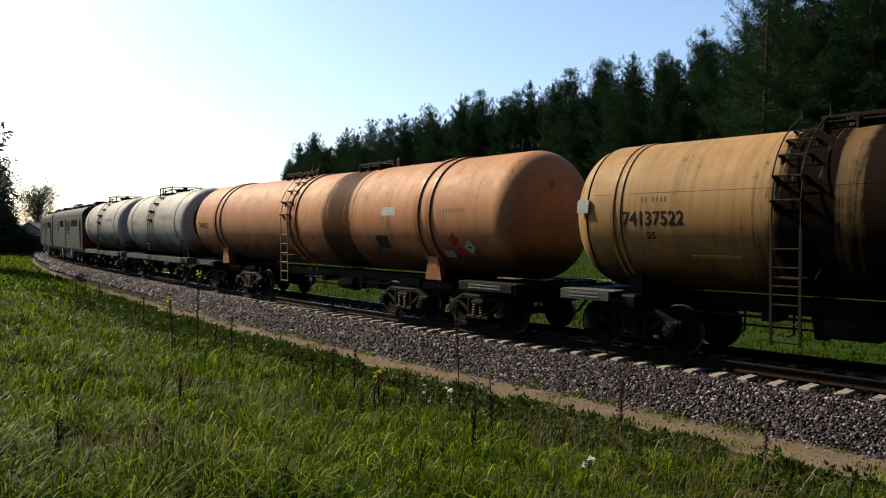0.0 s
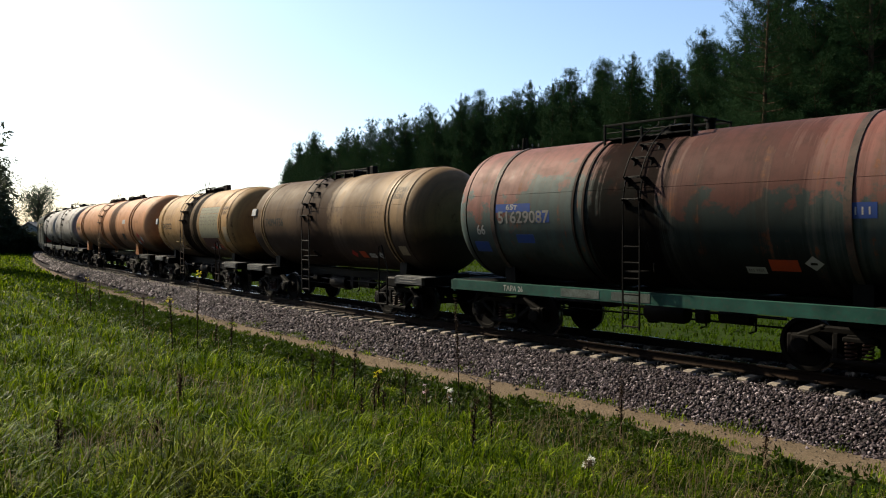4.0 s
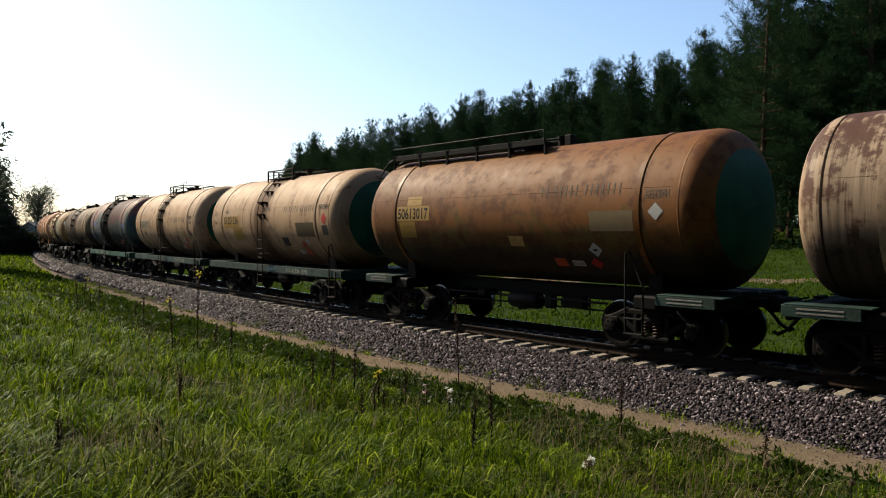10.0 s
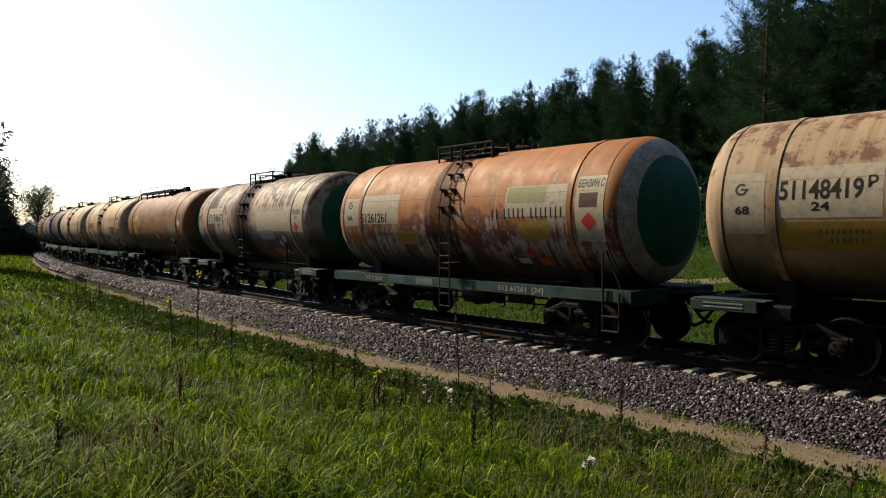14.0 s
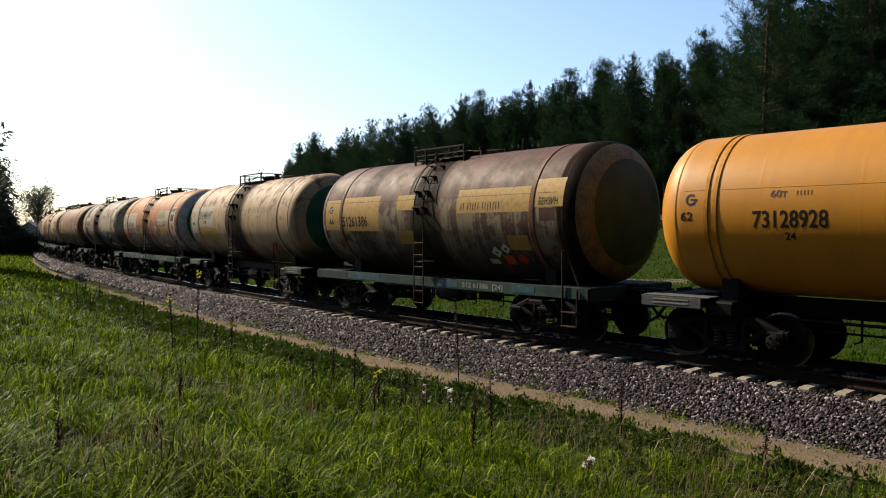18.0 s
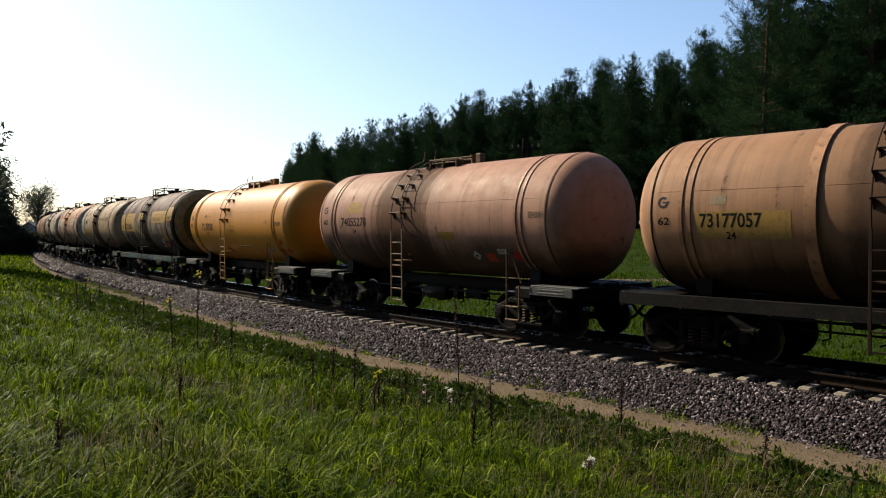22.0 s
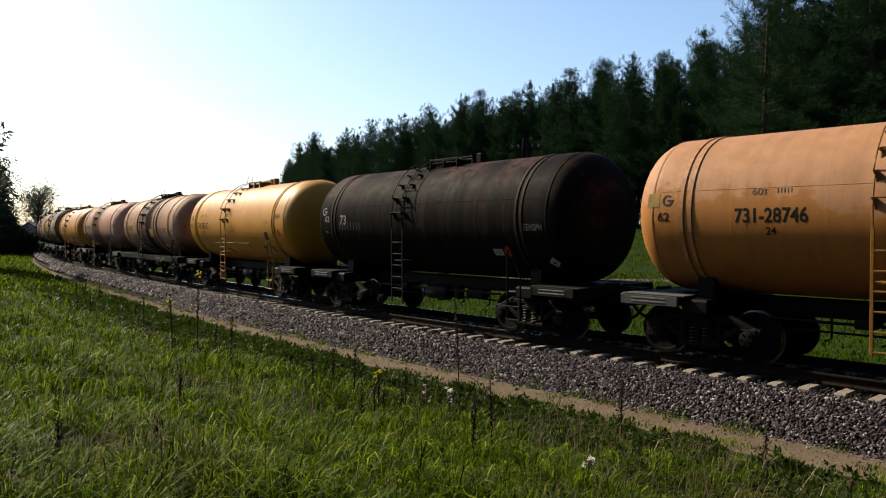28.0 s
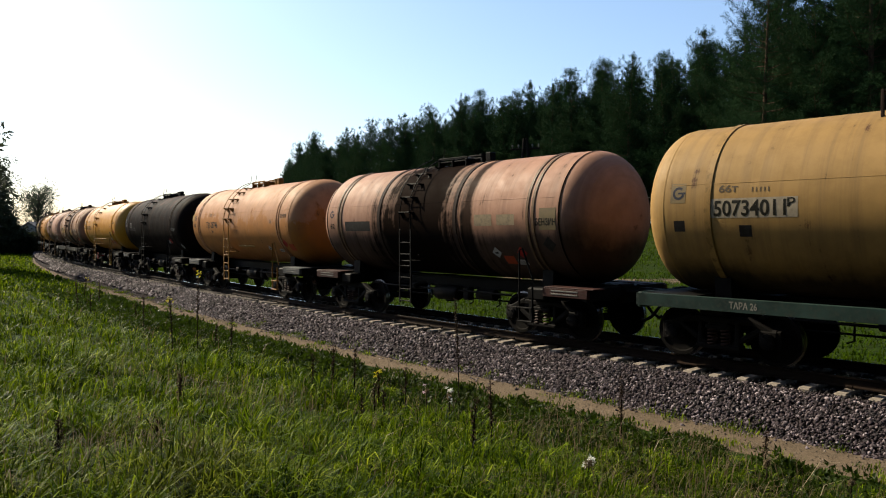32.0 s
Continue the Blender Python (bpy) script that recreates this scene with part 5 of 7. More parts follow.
# ---------- markings on the drums ----------
def marking_paint(name, col, worn=0.25, rough=0.6):
    m, t, b = nodes_of(name)
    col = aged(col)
    co = obj_coord(t)
    n = n_tex(t, "ShaderNodeTexNoise", 9.0, co, 8.0, 0.7).outputs[0]
    c = n_mix(t, n_math(t, "MULTIPLY", n_ramp(t, n, 0.45, 0.7), worn * 2), col, tuple(v * 0.45 + 0.02 for v in col))
    t.links.new(c, b.inputs["Base Color"])
    b.inputs["Roughness"].default_value = rough
    b.inputs["Specular IOR Level"].default_value = 0.1
    return m


INK = marking_paint("black_stencil", (0.018, 0.016, 0.0056), 0.1)
FADED_INK = marking_paint("faded_stencil", (0.22, 0.155, 0.09), 0.3)
WHITE_INK = marking_paint("white_stencil", (0.9, 0.87, 0.8), 0.25)
SILL_INK = marking_paint("sill_stencil", (0.55, 0.52, 0.44), 0.4)
WHEEL_RED = marking_paint("wheel_red", (0.38, 0.03, 0.03), 0.3)
SIGN_RED = marking_paint("sign_red", (0.85, 0.05, 0.035), 0.2)
SIGN_ORANGE = marking_paint("sign_orange", (0.95, 0.13, 0.03), 0.25)
SIGN_WHITE = marking_paint("sign_white", (0.95, 0.94, 0.90), 0.2)
PATCH_CREAM = marking_paint("patch_cream", (0.80, 0.67, 0.48), 0.4)
PATCH_YELLOW = marking_paint("patch_yellow", (0.68, 0.40, 0.06), 0.4)
PATCH_STRAW = marking_paint("patch_straw", (0.85, 0.52, 0.14), 0.45)
PATCH_DARK = marking_paint("patch_dark", (0.045, 0.036, 0.03), 0.3)
PATCH_GREY = marking_paint("patch_grey", (0.70, 0.54, 0.33), 0.45)
PATCH_UMBER = marking_paint("patch_umber", (0.34, 0.20, 0.13), 0.5)
PATCH_SAGE = marking_paint("patch_sage", (0.50, 0.47, 0.31), 0.45)
PATCH_BLUE = marking_paint("patch_blue", (0.07, 0.15, 0.55), 0.3)
PATCH_RED = marking_paint("patch_red", (0.13, 0.035, 0.028), 0.4)
EMBLEM_INK = marking_paint("emblem_ink", (0.06, 0.065, 0.10), 0.3)
DULL_WHITE = marking_paint("dull_white_stencil", (0.50, 0.48, 0.46), 0.4)
GLYPHS = {}


def glyphs(text):
    """Flat letters of height about 0.7 as vertices and faces, with the width of the line."""
    if text not in GLYPHS:
        cu = bpy.data.curves.new("writing", "FONT")
        cu.body, cu.offset, cu.resolution_u = text, 0.020, 3
        ob = bpy.data.objects.new("writing", cu)
        me = ob.to_mesh()
        bm = bmesh.new()
        bm.from_mesh(me)
        for h in (0.0, 0.12, 0.24, 0.36, 0.48, 0.6):        # cut level, so that the letters bend with the drum
            bmesh.ops.bisect_plane(bm, geom=bm.verts[:] + bm.edges[:] + bm.faces[:], plane_co=(0, h, 0), plane_no=(0, 1, 0))
        bm.verts.index_update()
        v = [q.co.copy() for q in bm.verts]
        f = [tuple(q.index for q in p.verts) for p in bm.faces]
        bm.free()
        ob.to_mesh_clear()
        bpy.data.objects.remove(ob)
        bpy.data.curves.remove(cu)
        GLYPHS[text] = (v, f, min(q.x for q in v), max(q.x for q in v))
    return GLYPHS[text]


def on_drum(x, h, drum, lift):
    """The place on the camera side of a drum, h metres of arc above the height of its axis."""
    r, zc = drum
    a = h / r
    return (x, (r + lift) * math.cos(a), zc + (r + lift) * math.sin(a))


def arc_of(z, drum):
    return math.asin(max(-0.98, min(0.98, (z - drum[1]) / drum[0]))) * drum[0]


def letter(wagon, drum, text, x0, x1, z0, z1, mat=None, lift=0.0042, name="marking"):
    """Writing that fills x0..x1 (x1 its first letter) and z0..z1."""
    v, f, a, b = glyphs(text)
    lo, hi = arc_of(z0, drum), arc_of(z1, drum)
    sx, sy = (x1 - x0) / (b - a), (hi - lo) / 0.72
    sh = Shape()
    sh.add([on_drum(x1 - (q.x - a) * sx, lo + q.y * sy, drum, lift) for q in v], f)
    return part(name, sh, wagon, "stencilled writing", mat or INK, 0)


def patch(wagon, drum, x0, x1, z0, z1, mat, lift=0.0026, name="painted_panel", turn=0.0):
    """A painted or stuck-on field following the drum; turn makes a diamond of it."""
    lo, hi = arc_of(z0, drum), arc_of(z1, drum)
    n = max(2, int((hi - lo) / 0.08))
    sh = Shape()
    if turn:
        cx, ch, s = (x0 + x1) / 2, (lo + hi) / 2, max(x1 - x0, hi - lo) / 2
        up, rows = max(lift + 0.0022, 0.0062), 10
        vs = []
        for j in range(rows + 1):
            h = -1 + 2 * j / rows
            vs += [on_drum(cx + s * (1 - abs(h)), ch + s * h, drum, up), on_drum(cx - s * (1 - abs(h)), ch + s * h, drum, up)]
        sh.add(vs, [(2, 1, 3), (2 * rows - 2, 2 * rows - 1, 2 * rows)] + [(2 * j, 2 * j + 1, 2 * j + 3, 2 * j + 2) for j in range(1, rows - 1)])
    else:
        vs = []
        for i in range(n + 1):
            h = lo + (hi - lo) * i / n
            vs += [on_drum(x1, h, drum, lift), on_drum(x0, h, drum, lift)]
        k = len(vs)
        rim = [0] + [2 * i for i in range(1, n + 1)] + [2 * n + 1] + [2 * i + 1 for i in range(n - 1, -1, -1)]
        rim_v = []
        for i in rim:
            h = lo + (hi - lo) * (i // 2) / n
            rim_v.append(on_drum(x1 if i % 2 == 0 else x0, h, drum, -0.003))
        m = len(rim)
        fs = [(2 * i, 2 * i + 1, 2 * i + 3, 2 * i + 2) for i in range(n)]
        fs += [(rim[i], rim[(i + 1) % m], k + (i + 1) % m, k + i) for i in range(m)]
        sh.add(vs + rim_v, fs)
    return part(name, sh, wagon, "", mat, 20)


def bars(wagon, drum, x0, x1, z0, z1, counts, mat=None, lift=0.0042):
    """Writing too small or too worn to read: one bar a letter, in words."""
    total = sum(counts) + 0.8 * (len(counts) - 1)
    step = (x1 - x0) / total
    lo, hi = arc_of(z0, drum), arc_of(z1, drum)
    sh, at = Shape(), x1
    for c in counts:
        for _ in range(c):
            a, b = at - 0.28 * step, at - 0.54 * step
            vs = [on_drum(x, lo + (hi - lo) * k / 3, drum, lift) for k in range(4) for x in (a, b)]
            sh.add(vs, [(2 * k, 2 * k + 1, 2 * k + 3, 2 * k + 2) for k in range(3)])
            at -= step
        at -= 0.8 * step
    return tagged(part("faint_marking", sh, wagon, "worn row of dark bars", mat or FADED_INK, 0), kind="stuff")


def emblem(wagon, drum, x, z, mat, size=0.11):
    """Round railway emblem: an open ring with a bar across it."""
    h0 = arc_of(z, drum)
    sh = Shape()
    for k in range(15):
        a, b = radians(50 + k * 20), radians(70 + k * 20)
        sh.add([on_drum(x - q * size * math.cos(g), h0 + q * size * math.sin(g), drum, 0.0045) for g in (a, b) for q in (0.62, 1.0)], [(0, 1, 3, 2)])
    sh.add([on_drum(x - u * size, h0 + v * size, drum, 0.0045) for u, v in ((-0.1, 0.14), (-0.1, -0.14), (1.15, -0.14), (1.15, 0.14))], [(3, 2, 1, 0)])
    part("railway_emblem", sh, wagon, "round stencilled emblem", mat, 0)


def hazard(wagon, drum, kind, x0, x1, z0, z1):
    if kind == "white":
        patch(wagon, drum, x0, x1, z0, z1, SIGN_WHITE, name="hazard_diamond", turn=1)
        cx, w = (x0 + x1) / 2, (x1 - x0) / 2
        patch(wagon, drum, cx - w * 0.35, cx + w * 0.45, (z0 + z1) / 2 - 0.03, (z0 + z1) / 2 + 0.01, INK, 0.0066, "hazard_symbol")
    elif kind == "red":
        patch(wagon, drum, x0, x1, z0, z1, SIGN_RED, name="hazard_diamond", turn=1)
    elif kind == "orange":
        patch(wagon, drum, x0, x1, z0, z1, SIGN_ORANGE, name="orange_plate")
    else:
        patch(wagon, drum, x0, x1, z0, z1, SIGN_WHITE, name="white_plate")
        bars(wagon, drum, x0 + 0.03, x1 - 0.03, z0 + 0.03, z1 - 0.03, [3, 4], INK, 0.0056)


def sill_text(wagon, text, x0, x1, z0=1.045, z1=1.165, y=1.524, mat=None):
    v, f, a, b = glyphs(text)
    sx, sy = (x1 - x0) / (b - a), (z1 - z0) / 0.72
    sh = Shape()
    sh.add([(x1 - (q.x - a) * sx, y, z0 + q.y * sy) for q in v], f)
    tagged(part("sill_marking", sh, wagon, "white lettering on the sill", mat or SILL_INK, 0), kind="stuff")


def sill_patch(wagon, x0, x1, mat, y=1.5225):
    sh = Shape()
    sh.box(((x0 + x1) / 2, y, 1.105), (x1 - x0, 0.006, 0.17), 0.001)
    part("sill_patch", sh, wagon, "repainted strip of the sill", mat)


SILL_BLUE = plain("sill_blue", (0.06, 0.17, 0.22), 0.55, 0.0, 0.35, 5.0, 0.2, (0.2, 0.2, 0.18))
SILL_PALE = plain("sill_pale", (0.26, 0.31, 0.28), 0.55, 0.0, 0.35, 5.0, 0.2, (0.12, 0.12, 0.10))
BRAND = [2, 5, 7]


def markings():
    W, N, B = WAGONS, NARROW, WIDE
    w = W["C"]
    letter(w, N, "74137522", 2.50, 3.83, 2.53, 2.80)
    letter(w, N, "25", 3.11, 3.30, 2.27, 2.40)
    bars(w, N, 2.85, 3.45, 2.97, 3.07, [2, 4])
    patch(w, N, -3.60, -1.40, 2.15, 3.42, PATCH_SAGE)
    for i in range(5):
        bars(w, N, -2.35, -1.45, 3.28 - i * 0.15, 3.34 - i * 0.15, [5, 4, 3], FADED_INK)
        bars(w, N, -3.45, -2.6, 3.28 - i * 0.15, 3.34 - i * 0.15, [4, 5], FADED_INK)
    bars(w, N, -3.5, -1.2, 3.40, 3.45, [6, 9, 7], FADED_INK)
    patch(w, N, -3.40, -1.55, 1.64, 2.14, PATCH_RED)
    for k, r in (("plate", (-2.26, -1.93, 1.65, 1.77)), ("red", (-2.70, -2.42, 1.66, 1.90)), ("orange", (-3.46, -3.17, 1.67, 1.88)), ("white", (-3.04, -2.80, 1.68, 1.92))):
        hazard(w, N, k, *r)
    letter(w, N, "БЕНЗИН", -4.56, -3.93, 3.27, 3.41, FADED_INK)
    letter(w, N, "BENZINS", -4.53, -3.95, 3.10, 3.23, FADED_INK)
    patch(w, N, -4.6, -4.2, 2.0, 2.6, PATCH_GREY)
    patch(w, N, 4.64, 4.92, 2.78, 3.04, SIGN_WHITE, 0.05, "white_plate")
    patch(w, N, 1.46, 2.43, 1.92, 1.97, PATCH_STRAW, 0.03, "step_strip")
    w = W["D"]
    letter(w, N, "74094756", 2.36, 3.70, 2.60, 2.87)
    patch(w, N, 4.5, 4.84, 2.98, 3.22, SIGN_WHITE, 0.05, "white_plate")
    for k, r in (("red", (-1.80, -1.55, 1.62, 1.86)), ("orange", (-2.32, -2.00, 1.63, 1.82)), ("plate", (-2.80, -2.47, 1.64, 1.76)), ("white", (-3.22, -2.98, 1.60, 1.83))):
        hazard(w, N, k, *r)
    letter(w, N, "БЕНЗИН", -4.58, -3.93, 3.48, 3.63, FADED_INK)
    letter(w, N, "BENZINS", -4.52, -3.95, 3.31, 3.45, FADED_INK)
    for i in range(5):
        bars(w, N, -3.5, -2.35, 3.20 - i * 0.14, 3.26 - i * 0.14, [6, 5], FADED_INK)
    patch(w, N, -4.55, -4.2, 1.75, 2.0, PATCH_GREY)
    w = W["E"]
    patch(w, B, 2.72, 3.78, 2.84, 3.03, PATCH_BLUE)
    patch(w, B, 2.17, 2.55, 2.60, 2.86, PATCH_BLUE)
    letter(w, B, "51629087", 2.17, 3.70, 2.60, 2.87, DULL_WHITE, 0.0056)
    letter(w, B, "65т", 3.1, 3.45, 2.90, 3.02, WHITE_INK, 0.0056)
    patch(w, B, 2.68, 3.20, 2.15, 2.34, PATCH_BLUE)
    letter(w, B, "66", 4.17, 4.44, 2.34, 2.57, WHITE_INK)
    patch(w, B, 4.14, 4.61, 1.93, 2.17, PATCH_BLUE)
    patch(w, B, -4.3, -3.9, 2.6, 2.85, PATCH_BLUE)
    bars(w, B, -4.25, -3.95, 2.66, 2.78, [3], WHITE_INK)
    hazard(w, B, "orange", -3.0, -2.5, 1.72, 1.92)
    hazard(w, B, "white", -3.4, -3.12, 1.75, 2.0)
    hazard(w, B, "plate", -2.4, -2.05, 1.66, 1.78)
    for x in (1.52, 1.25):
        part("strap", strap_mesh("thin_belt", 0.05, B, RUST_STEEL, 0.03, -75, False), w, at=pose(x, 0, 0))
    w = W["F"]
    patch(w, B, 2.2, 3.85, 2.55, 3.0, marking_paint("patch_pale", (0.62, 0.48, 0.31), 0.2))
    letter(w, B, "51251312", 2.55, 3.80, 2.65, 2.92)
    letter(w, B, "Р", 2.38, 2.5, 2.78, 2.95)
    patch(w, B, 3.0, 3.2, 2.25, 2.42, PATCH_DARK)
    for z in (2.78, 2.5, 2.2):
        patch(w, B, 4.5, 4.62, z, z + 0.1, PATCH_DARK)
    bars(w, B, -3.58, -1.43, 2.84, 3.07, BRAND, marking_paint("brand_ink", (0.05, 0.042, 0.035), 0.3))
    bars(w, B, -3.4, -2.5, 2.50, 2.60, [8], FADED_INK)
    bars(w, B, -3.52, -2.35, 2.36, 2.44, [6, 3, 2], FADED_INK)
    letter(w, B, "БЕНЗИН", -4.52, -3.96, 2.95, 3.10)
    letter(w, B, "С", -4.12, -4.0, 2.72, 2.88)
    for x in (-4.25, -4.42):
        patch(w, B, x - 0.05, x + 0.05, 2.75, 2.86, PATCH_DARK)
    for k, r in (("red", (-3.47, -3.19, 1.90, 2.16)), ("white", (-3.11, -2.84, 1.87, 2.13)), ("plate", (-2.31, -1.96, 1.62, 1.74)), ("orange", (-2.78, -2.44, 1.64, 1.81))):
        hazard(w, B, k, *r)
    patch(w, B, -2.26, -1.98, 1.80, 2.18, PATCH_DARK)
    patch(w, B, -4.32, -4.06, 2.18, 2.48, PATCH_RED, turn=1, name="hazard_diamond")
    sill_text(w, "512 51312  [24]", -3.2, -1.7)
    sill_patch(w, 3.0, 3.9, SILL_BLUE)
    sill_patch(w, -1.3, -0.6, SILL_BLUE)
    w = W["G"]
    patch(w, B, 2.15, 3.62, 2.55, 3.0, PATCH_YELLOW)
    letter(w, B, "51251536", 2.22, 3.58, 2.70, 2.97)
    letter(w, B, "66", 3.2, 3.45, 3.1, 3.25)
    patch(w, B, 1.86, 2.74, 2.10, 2.57, PATCH_YELLOW)
    bars(w, B, 1.95, 2.4, 2.38, 2.45, [5])
    patch(w, B, -3.79, -2.54, 2.24, 2.70, marking_paint("patch_olive", (0.16, 0.11, 0.045), 0.4))
    bars(w, B, -3.82, -1.64, 3.06, 3.27, BRAND, marking_paint("brand_ink_2", (0.12, 0.11, 0.08), 0.4))
    letter(w, B, "БЕНЗИН", -4.72, -4.14, 3.10, 3.25)
    letter(w, B, "С", -4.30, -4.18, 2.95, 3.06)
    patch(w, B, -4.67, -4.31, 2.66, 2.96, SIGN_RED, turn=1, name="hazard_diamond")
    patch(w, B, -4.68, -4.31, 2.30, 2.60, PATCH_DARK)
    hazard(w, B, "red", -2.92, -2.66, 1.86, 2.12)
    hazard(w, B, "orange", -2.92, -2.58, 1.64, 1.82)
    hazard(w, B, "plate", -2.43, -2.10, 1.66, 1.77)
    hazard(w, B, "white", -3.2, -2.98, 1.95, 2.18)
    patch(w, B, -1.77, -1.30, 1.92, 2.21, PATCH_DARK)
    sill_text(w, "512 51536  [24]", -3.2, -1.7)
    sill_patch(w, -0.9, -0.2, SILL_BLUE)
    w = W["H"]
    patch(w, B, 2.40, 3.75, 2.69, 3.07, PATCH_STRAW)
    letter(w, B, "50613017", 2.45, 3.70, 2.74, 3.02)
    patch(w, B, 2.73, 3.33, 3.08, 3.32, PATCH_STRAW)
    patch(w, B, 3.00, 3.66, 2.25, 2.67, PATCH_YELLOW)
    bars(w, B, 3.1, 3.5, 2.48, 2.58, [5])
    bars(w, B, -3.54, -1.35, 3.15, 3.38, BRAND, marking_paint("brand_ink_3", (0.16, 0.11, 0.05), 0.4))
    letter(w, B, "БЕНЗИН", -4.58, -4.07, 3.04, 3.20, FADED_INK)
    patch(w, B, -3.78, -2.72, 2.41, 2.82, marking_paint("patch_tan", (0.40, 0.29, 0.15), 0.35))
    hazard(w, B, "white", -2.88, -2.60, 1.88, 2.18)
    patch(w, B, -4.47, -4.13, 2.62, 2.95, SIGN_WHITE, turn=1, name="hazard_diamond")
    hazard(w, B, "orange", -1.80, -1.49, 1.64, 1.82)
    hazard(w, B, "plate", -2.29, -1.96, 1.66, 1.78)
    hazard(w, B, "red", -2.75, -2.50, 1.62, 1.86)
    patch(w, B, -0.78, -0.35, 2.07, 2.29, PATCH_STRAW)
    w = W["I"]
    patch(w, B, -3.82, -1.13, 2.42, 3.28, PATCH_CREAM)
    patch(w, B, 2.2, 3.7, 2.74, 3.35, PATCH_CREAM)
    letter(w, B, "51154667", 2.2, 3.62, 2.80, 3.12, INK, 0.0056)
    bars(w, B, -3.35, -1.15, 3.12, 3.38, BRAND, marking_paint("brand_ink_4", (0.14, 0.12, 0.09), 0.4), 0.0056)
    patch(w, B, -2.42, -1.34, 2.14, 2.46, marking_paint("patch_bluish", (0.42, 0.46, 0.48), 0.4), 0.0041)
    bars(w, B, -2.3, -1.5, 2.28, 2.34, [4, 6], FADED_INK, 0.0056)
    patch(w, B, -4.74, -3.92, 2.40, 3.74, PATCH_CREAM)
    letter(w, B, "БЕНЗИН", -4.62, -4.02, 2.97, 3.14, INK, 0.0056)
    letter(w, B, "С", -4.40, -4.25, 2.80, 2.92, INK, 0.0056)
    patch(w, B, -4.44, -4.07, 2.38, 2.74, SIGN_RED, turn=1, name="hazard_diamond")
    for k, r in (("white", (-2.89, -2.66, 1.88, 2.14)), ("white", (-3.28, -3.00, 2.02, 2.30)), ("red", (-2.14, -1.90, 1.64, 1.86)), ("orange", (-2.55, -2.22, 1.64, 1.84)), ("plate", (-3.09, -2.76, 1.64, 1.75))):
        hazard(w, B, k, *r)
    w = W["J"]
    patch(w, B, 2.07, 3.87, 2.62, 3.42, PATCH_CREAM)
    letter(w, B, "51261261", 2.60, 3.82, 2.66, 2.92, INK, 0.0056)
    patch(w, B, 1.33, 2.25, 2.07, 2.42, PATCH_YELLOW)
    bars(w, B, 1.5, 2.1, 2.26, 2.33, [6])
    bars(w, B, 1.6, 2.0, 2.14, 2.20, [4])
    patch(w, B, -3.80, -1.99, 2.74, 3.42, PATCH_CREAM)
    patch(w, B, -3.2, -2.05, 3.05, 3.40, marking_paint("patch_lime", (0.46, 0.44, 0.20), 0.35), 0.0041)
    bars(w, B, -3.75, -1.53, 2.70, 2.93, BRAND, INK, 0.0056)
    patch(w, B, -3.30, -2.37, 2.23, 2.64, PATCH_YELLOW)
    bars(w, B, -3.1, -2.6, 2.40, 2.48, [6])
    hazard(w, B, "red", -2.72, -2.44, 1.80, 2.07)
    hazard(w, B, "orange", -3.05, -2.71, 1.64, 1.82)
    hazard(w, B, "plate", -2.41, -2.06, 1.67, 1.79)
    patch(w, B, 3.98, 4.70, 2.56, 3.36, PATCH_CREAM)
    patch(w, B, -4.78, -4.05, 2.2, 3.55, PATCH_CREAM)
    letter(w, B, "БЕНЗИН С", -4.75, -4.08, 3.32, 3.48, INK, 0.0056)
    patch(w, B, -4.62, -4.15, 2.9, 3.2, PATCH_RED, 0.0041)
    patch(w, B, -4.6, -4.2, 2.42, 2.80, SIGN_RED, turn=1, name="hazard_diamond")
    sill_text(w, "512 61261  [24]", -3.1, -1.7)
    sill_text(w, "ТАРА 26.0т", 2.9, 3.75)
    sill_patch(w, 1.9, 2.6, SILL_BLUE)
    sill_patch(w, 0.7, 1.4, SILL_PALE)
    w = W["K"]
    patch(w, B, 2.20, 3.86, 2.62, 3.46, PATCH_CREAM)
    letter(w, B, "51148419", 2.48, 3.77, 2.93, 3.24, INK, 0.0056)
    letter(w, B, "Р", 2.28, 2.42, 3.08, 3.26, INK, 0.0056)
    letter(w, B, "24", 2.97, 3.25, 2.74, 2.88, INK, 0.0056)
    patch(w, B, 1.86, 3.80, 2.08, 2.56, PATCH_YELLOW)
    bars(w, B, 2.35, 3.15, 2.36, 2.44, [9])
    bars(w, B, 2.45, 3.0, 2.22, 2.31, [6])
    patch(w, B, 4.02, 4.72, 2.36, 3.40, PATCH_CREAM)
    bars(w, B, -3.5, -1.4, 3.08, 3.3, BRAND, FADED_INK)
    hazard(w, B, "orange", -2.9, -2.5, 1.66, 1.86)
    hazard(w, B, "red", -3.4, -3.12, 1.68, 1.95)
    w = W["L"]
    patch(w, B, 1.95, 3.91, 2.42, 3.40, PATCH_STRAW)
    letter(w, B, "51261386", 2.50, 3.79, 2.56, 2.85, INK, 0.0056)
    patch(w, B, 0.36, 1.12, 2.98, 3.38, PATCH_STRAW)
    patch(w, B, 0.46, 1.12, 2.07, 2.42, PATCH_YELLOW)
    patch(w, B, -3.85, -1.38, 2.85, 3.42, PATCH_STRAW)
    bars(w, B, -2.90, -1.50, 2.92, 3.10, BRAND, INK, 0.0056)
    patch(w, B, -4.78, -3.95, 2.94, 3.56, PATCH_STRAW)
    letter(w, B, "БЕНЗИН", -4.64, -4.09, 2.99, 3.14, INK, 0.0056)
    patch(w, B, -4.55, -4.11, 2.64, 2.92, PATCH_RED)
    patch(w, B, 3.95, 4.75, 2.45, 3.35, PATCH_STRAW)
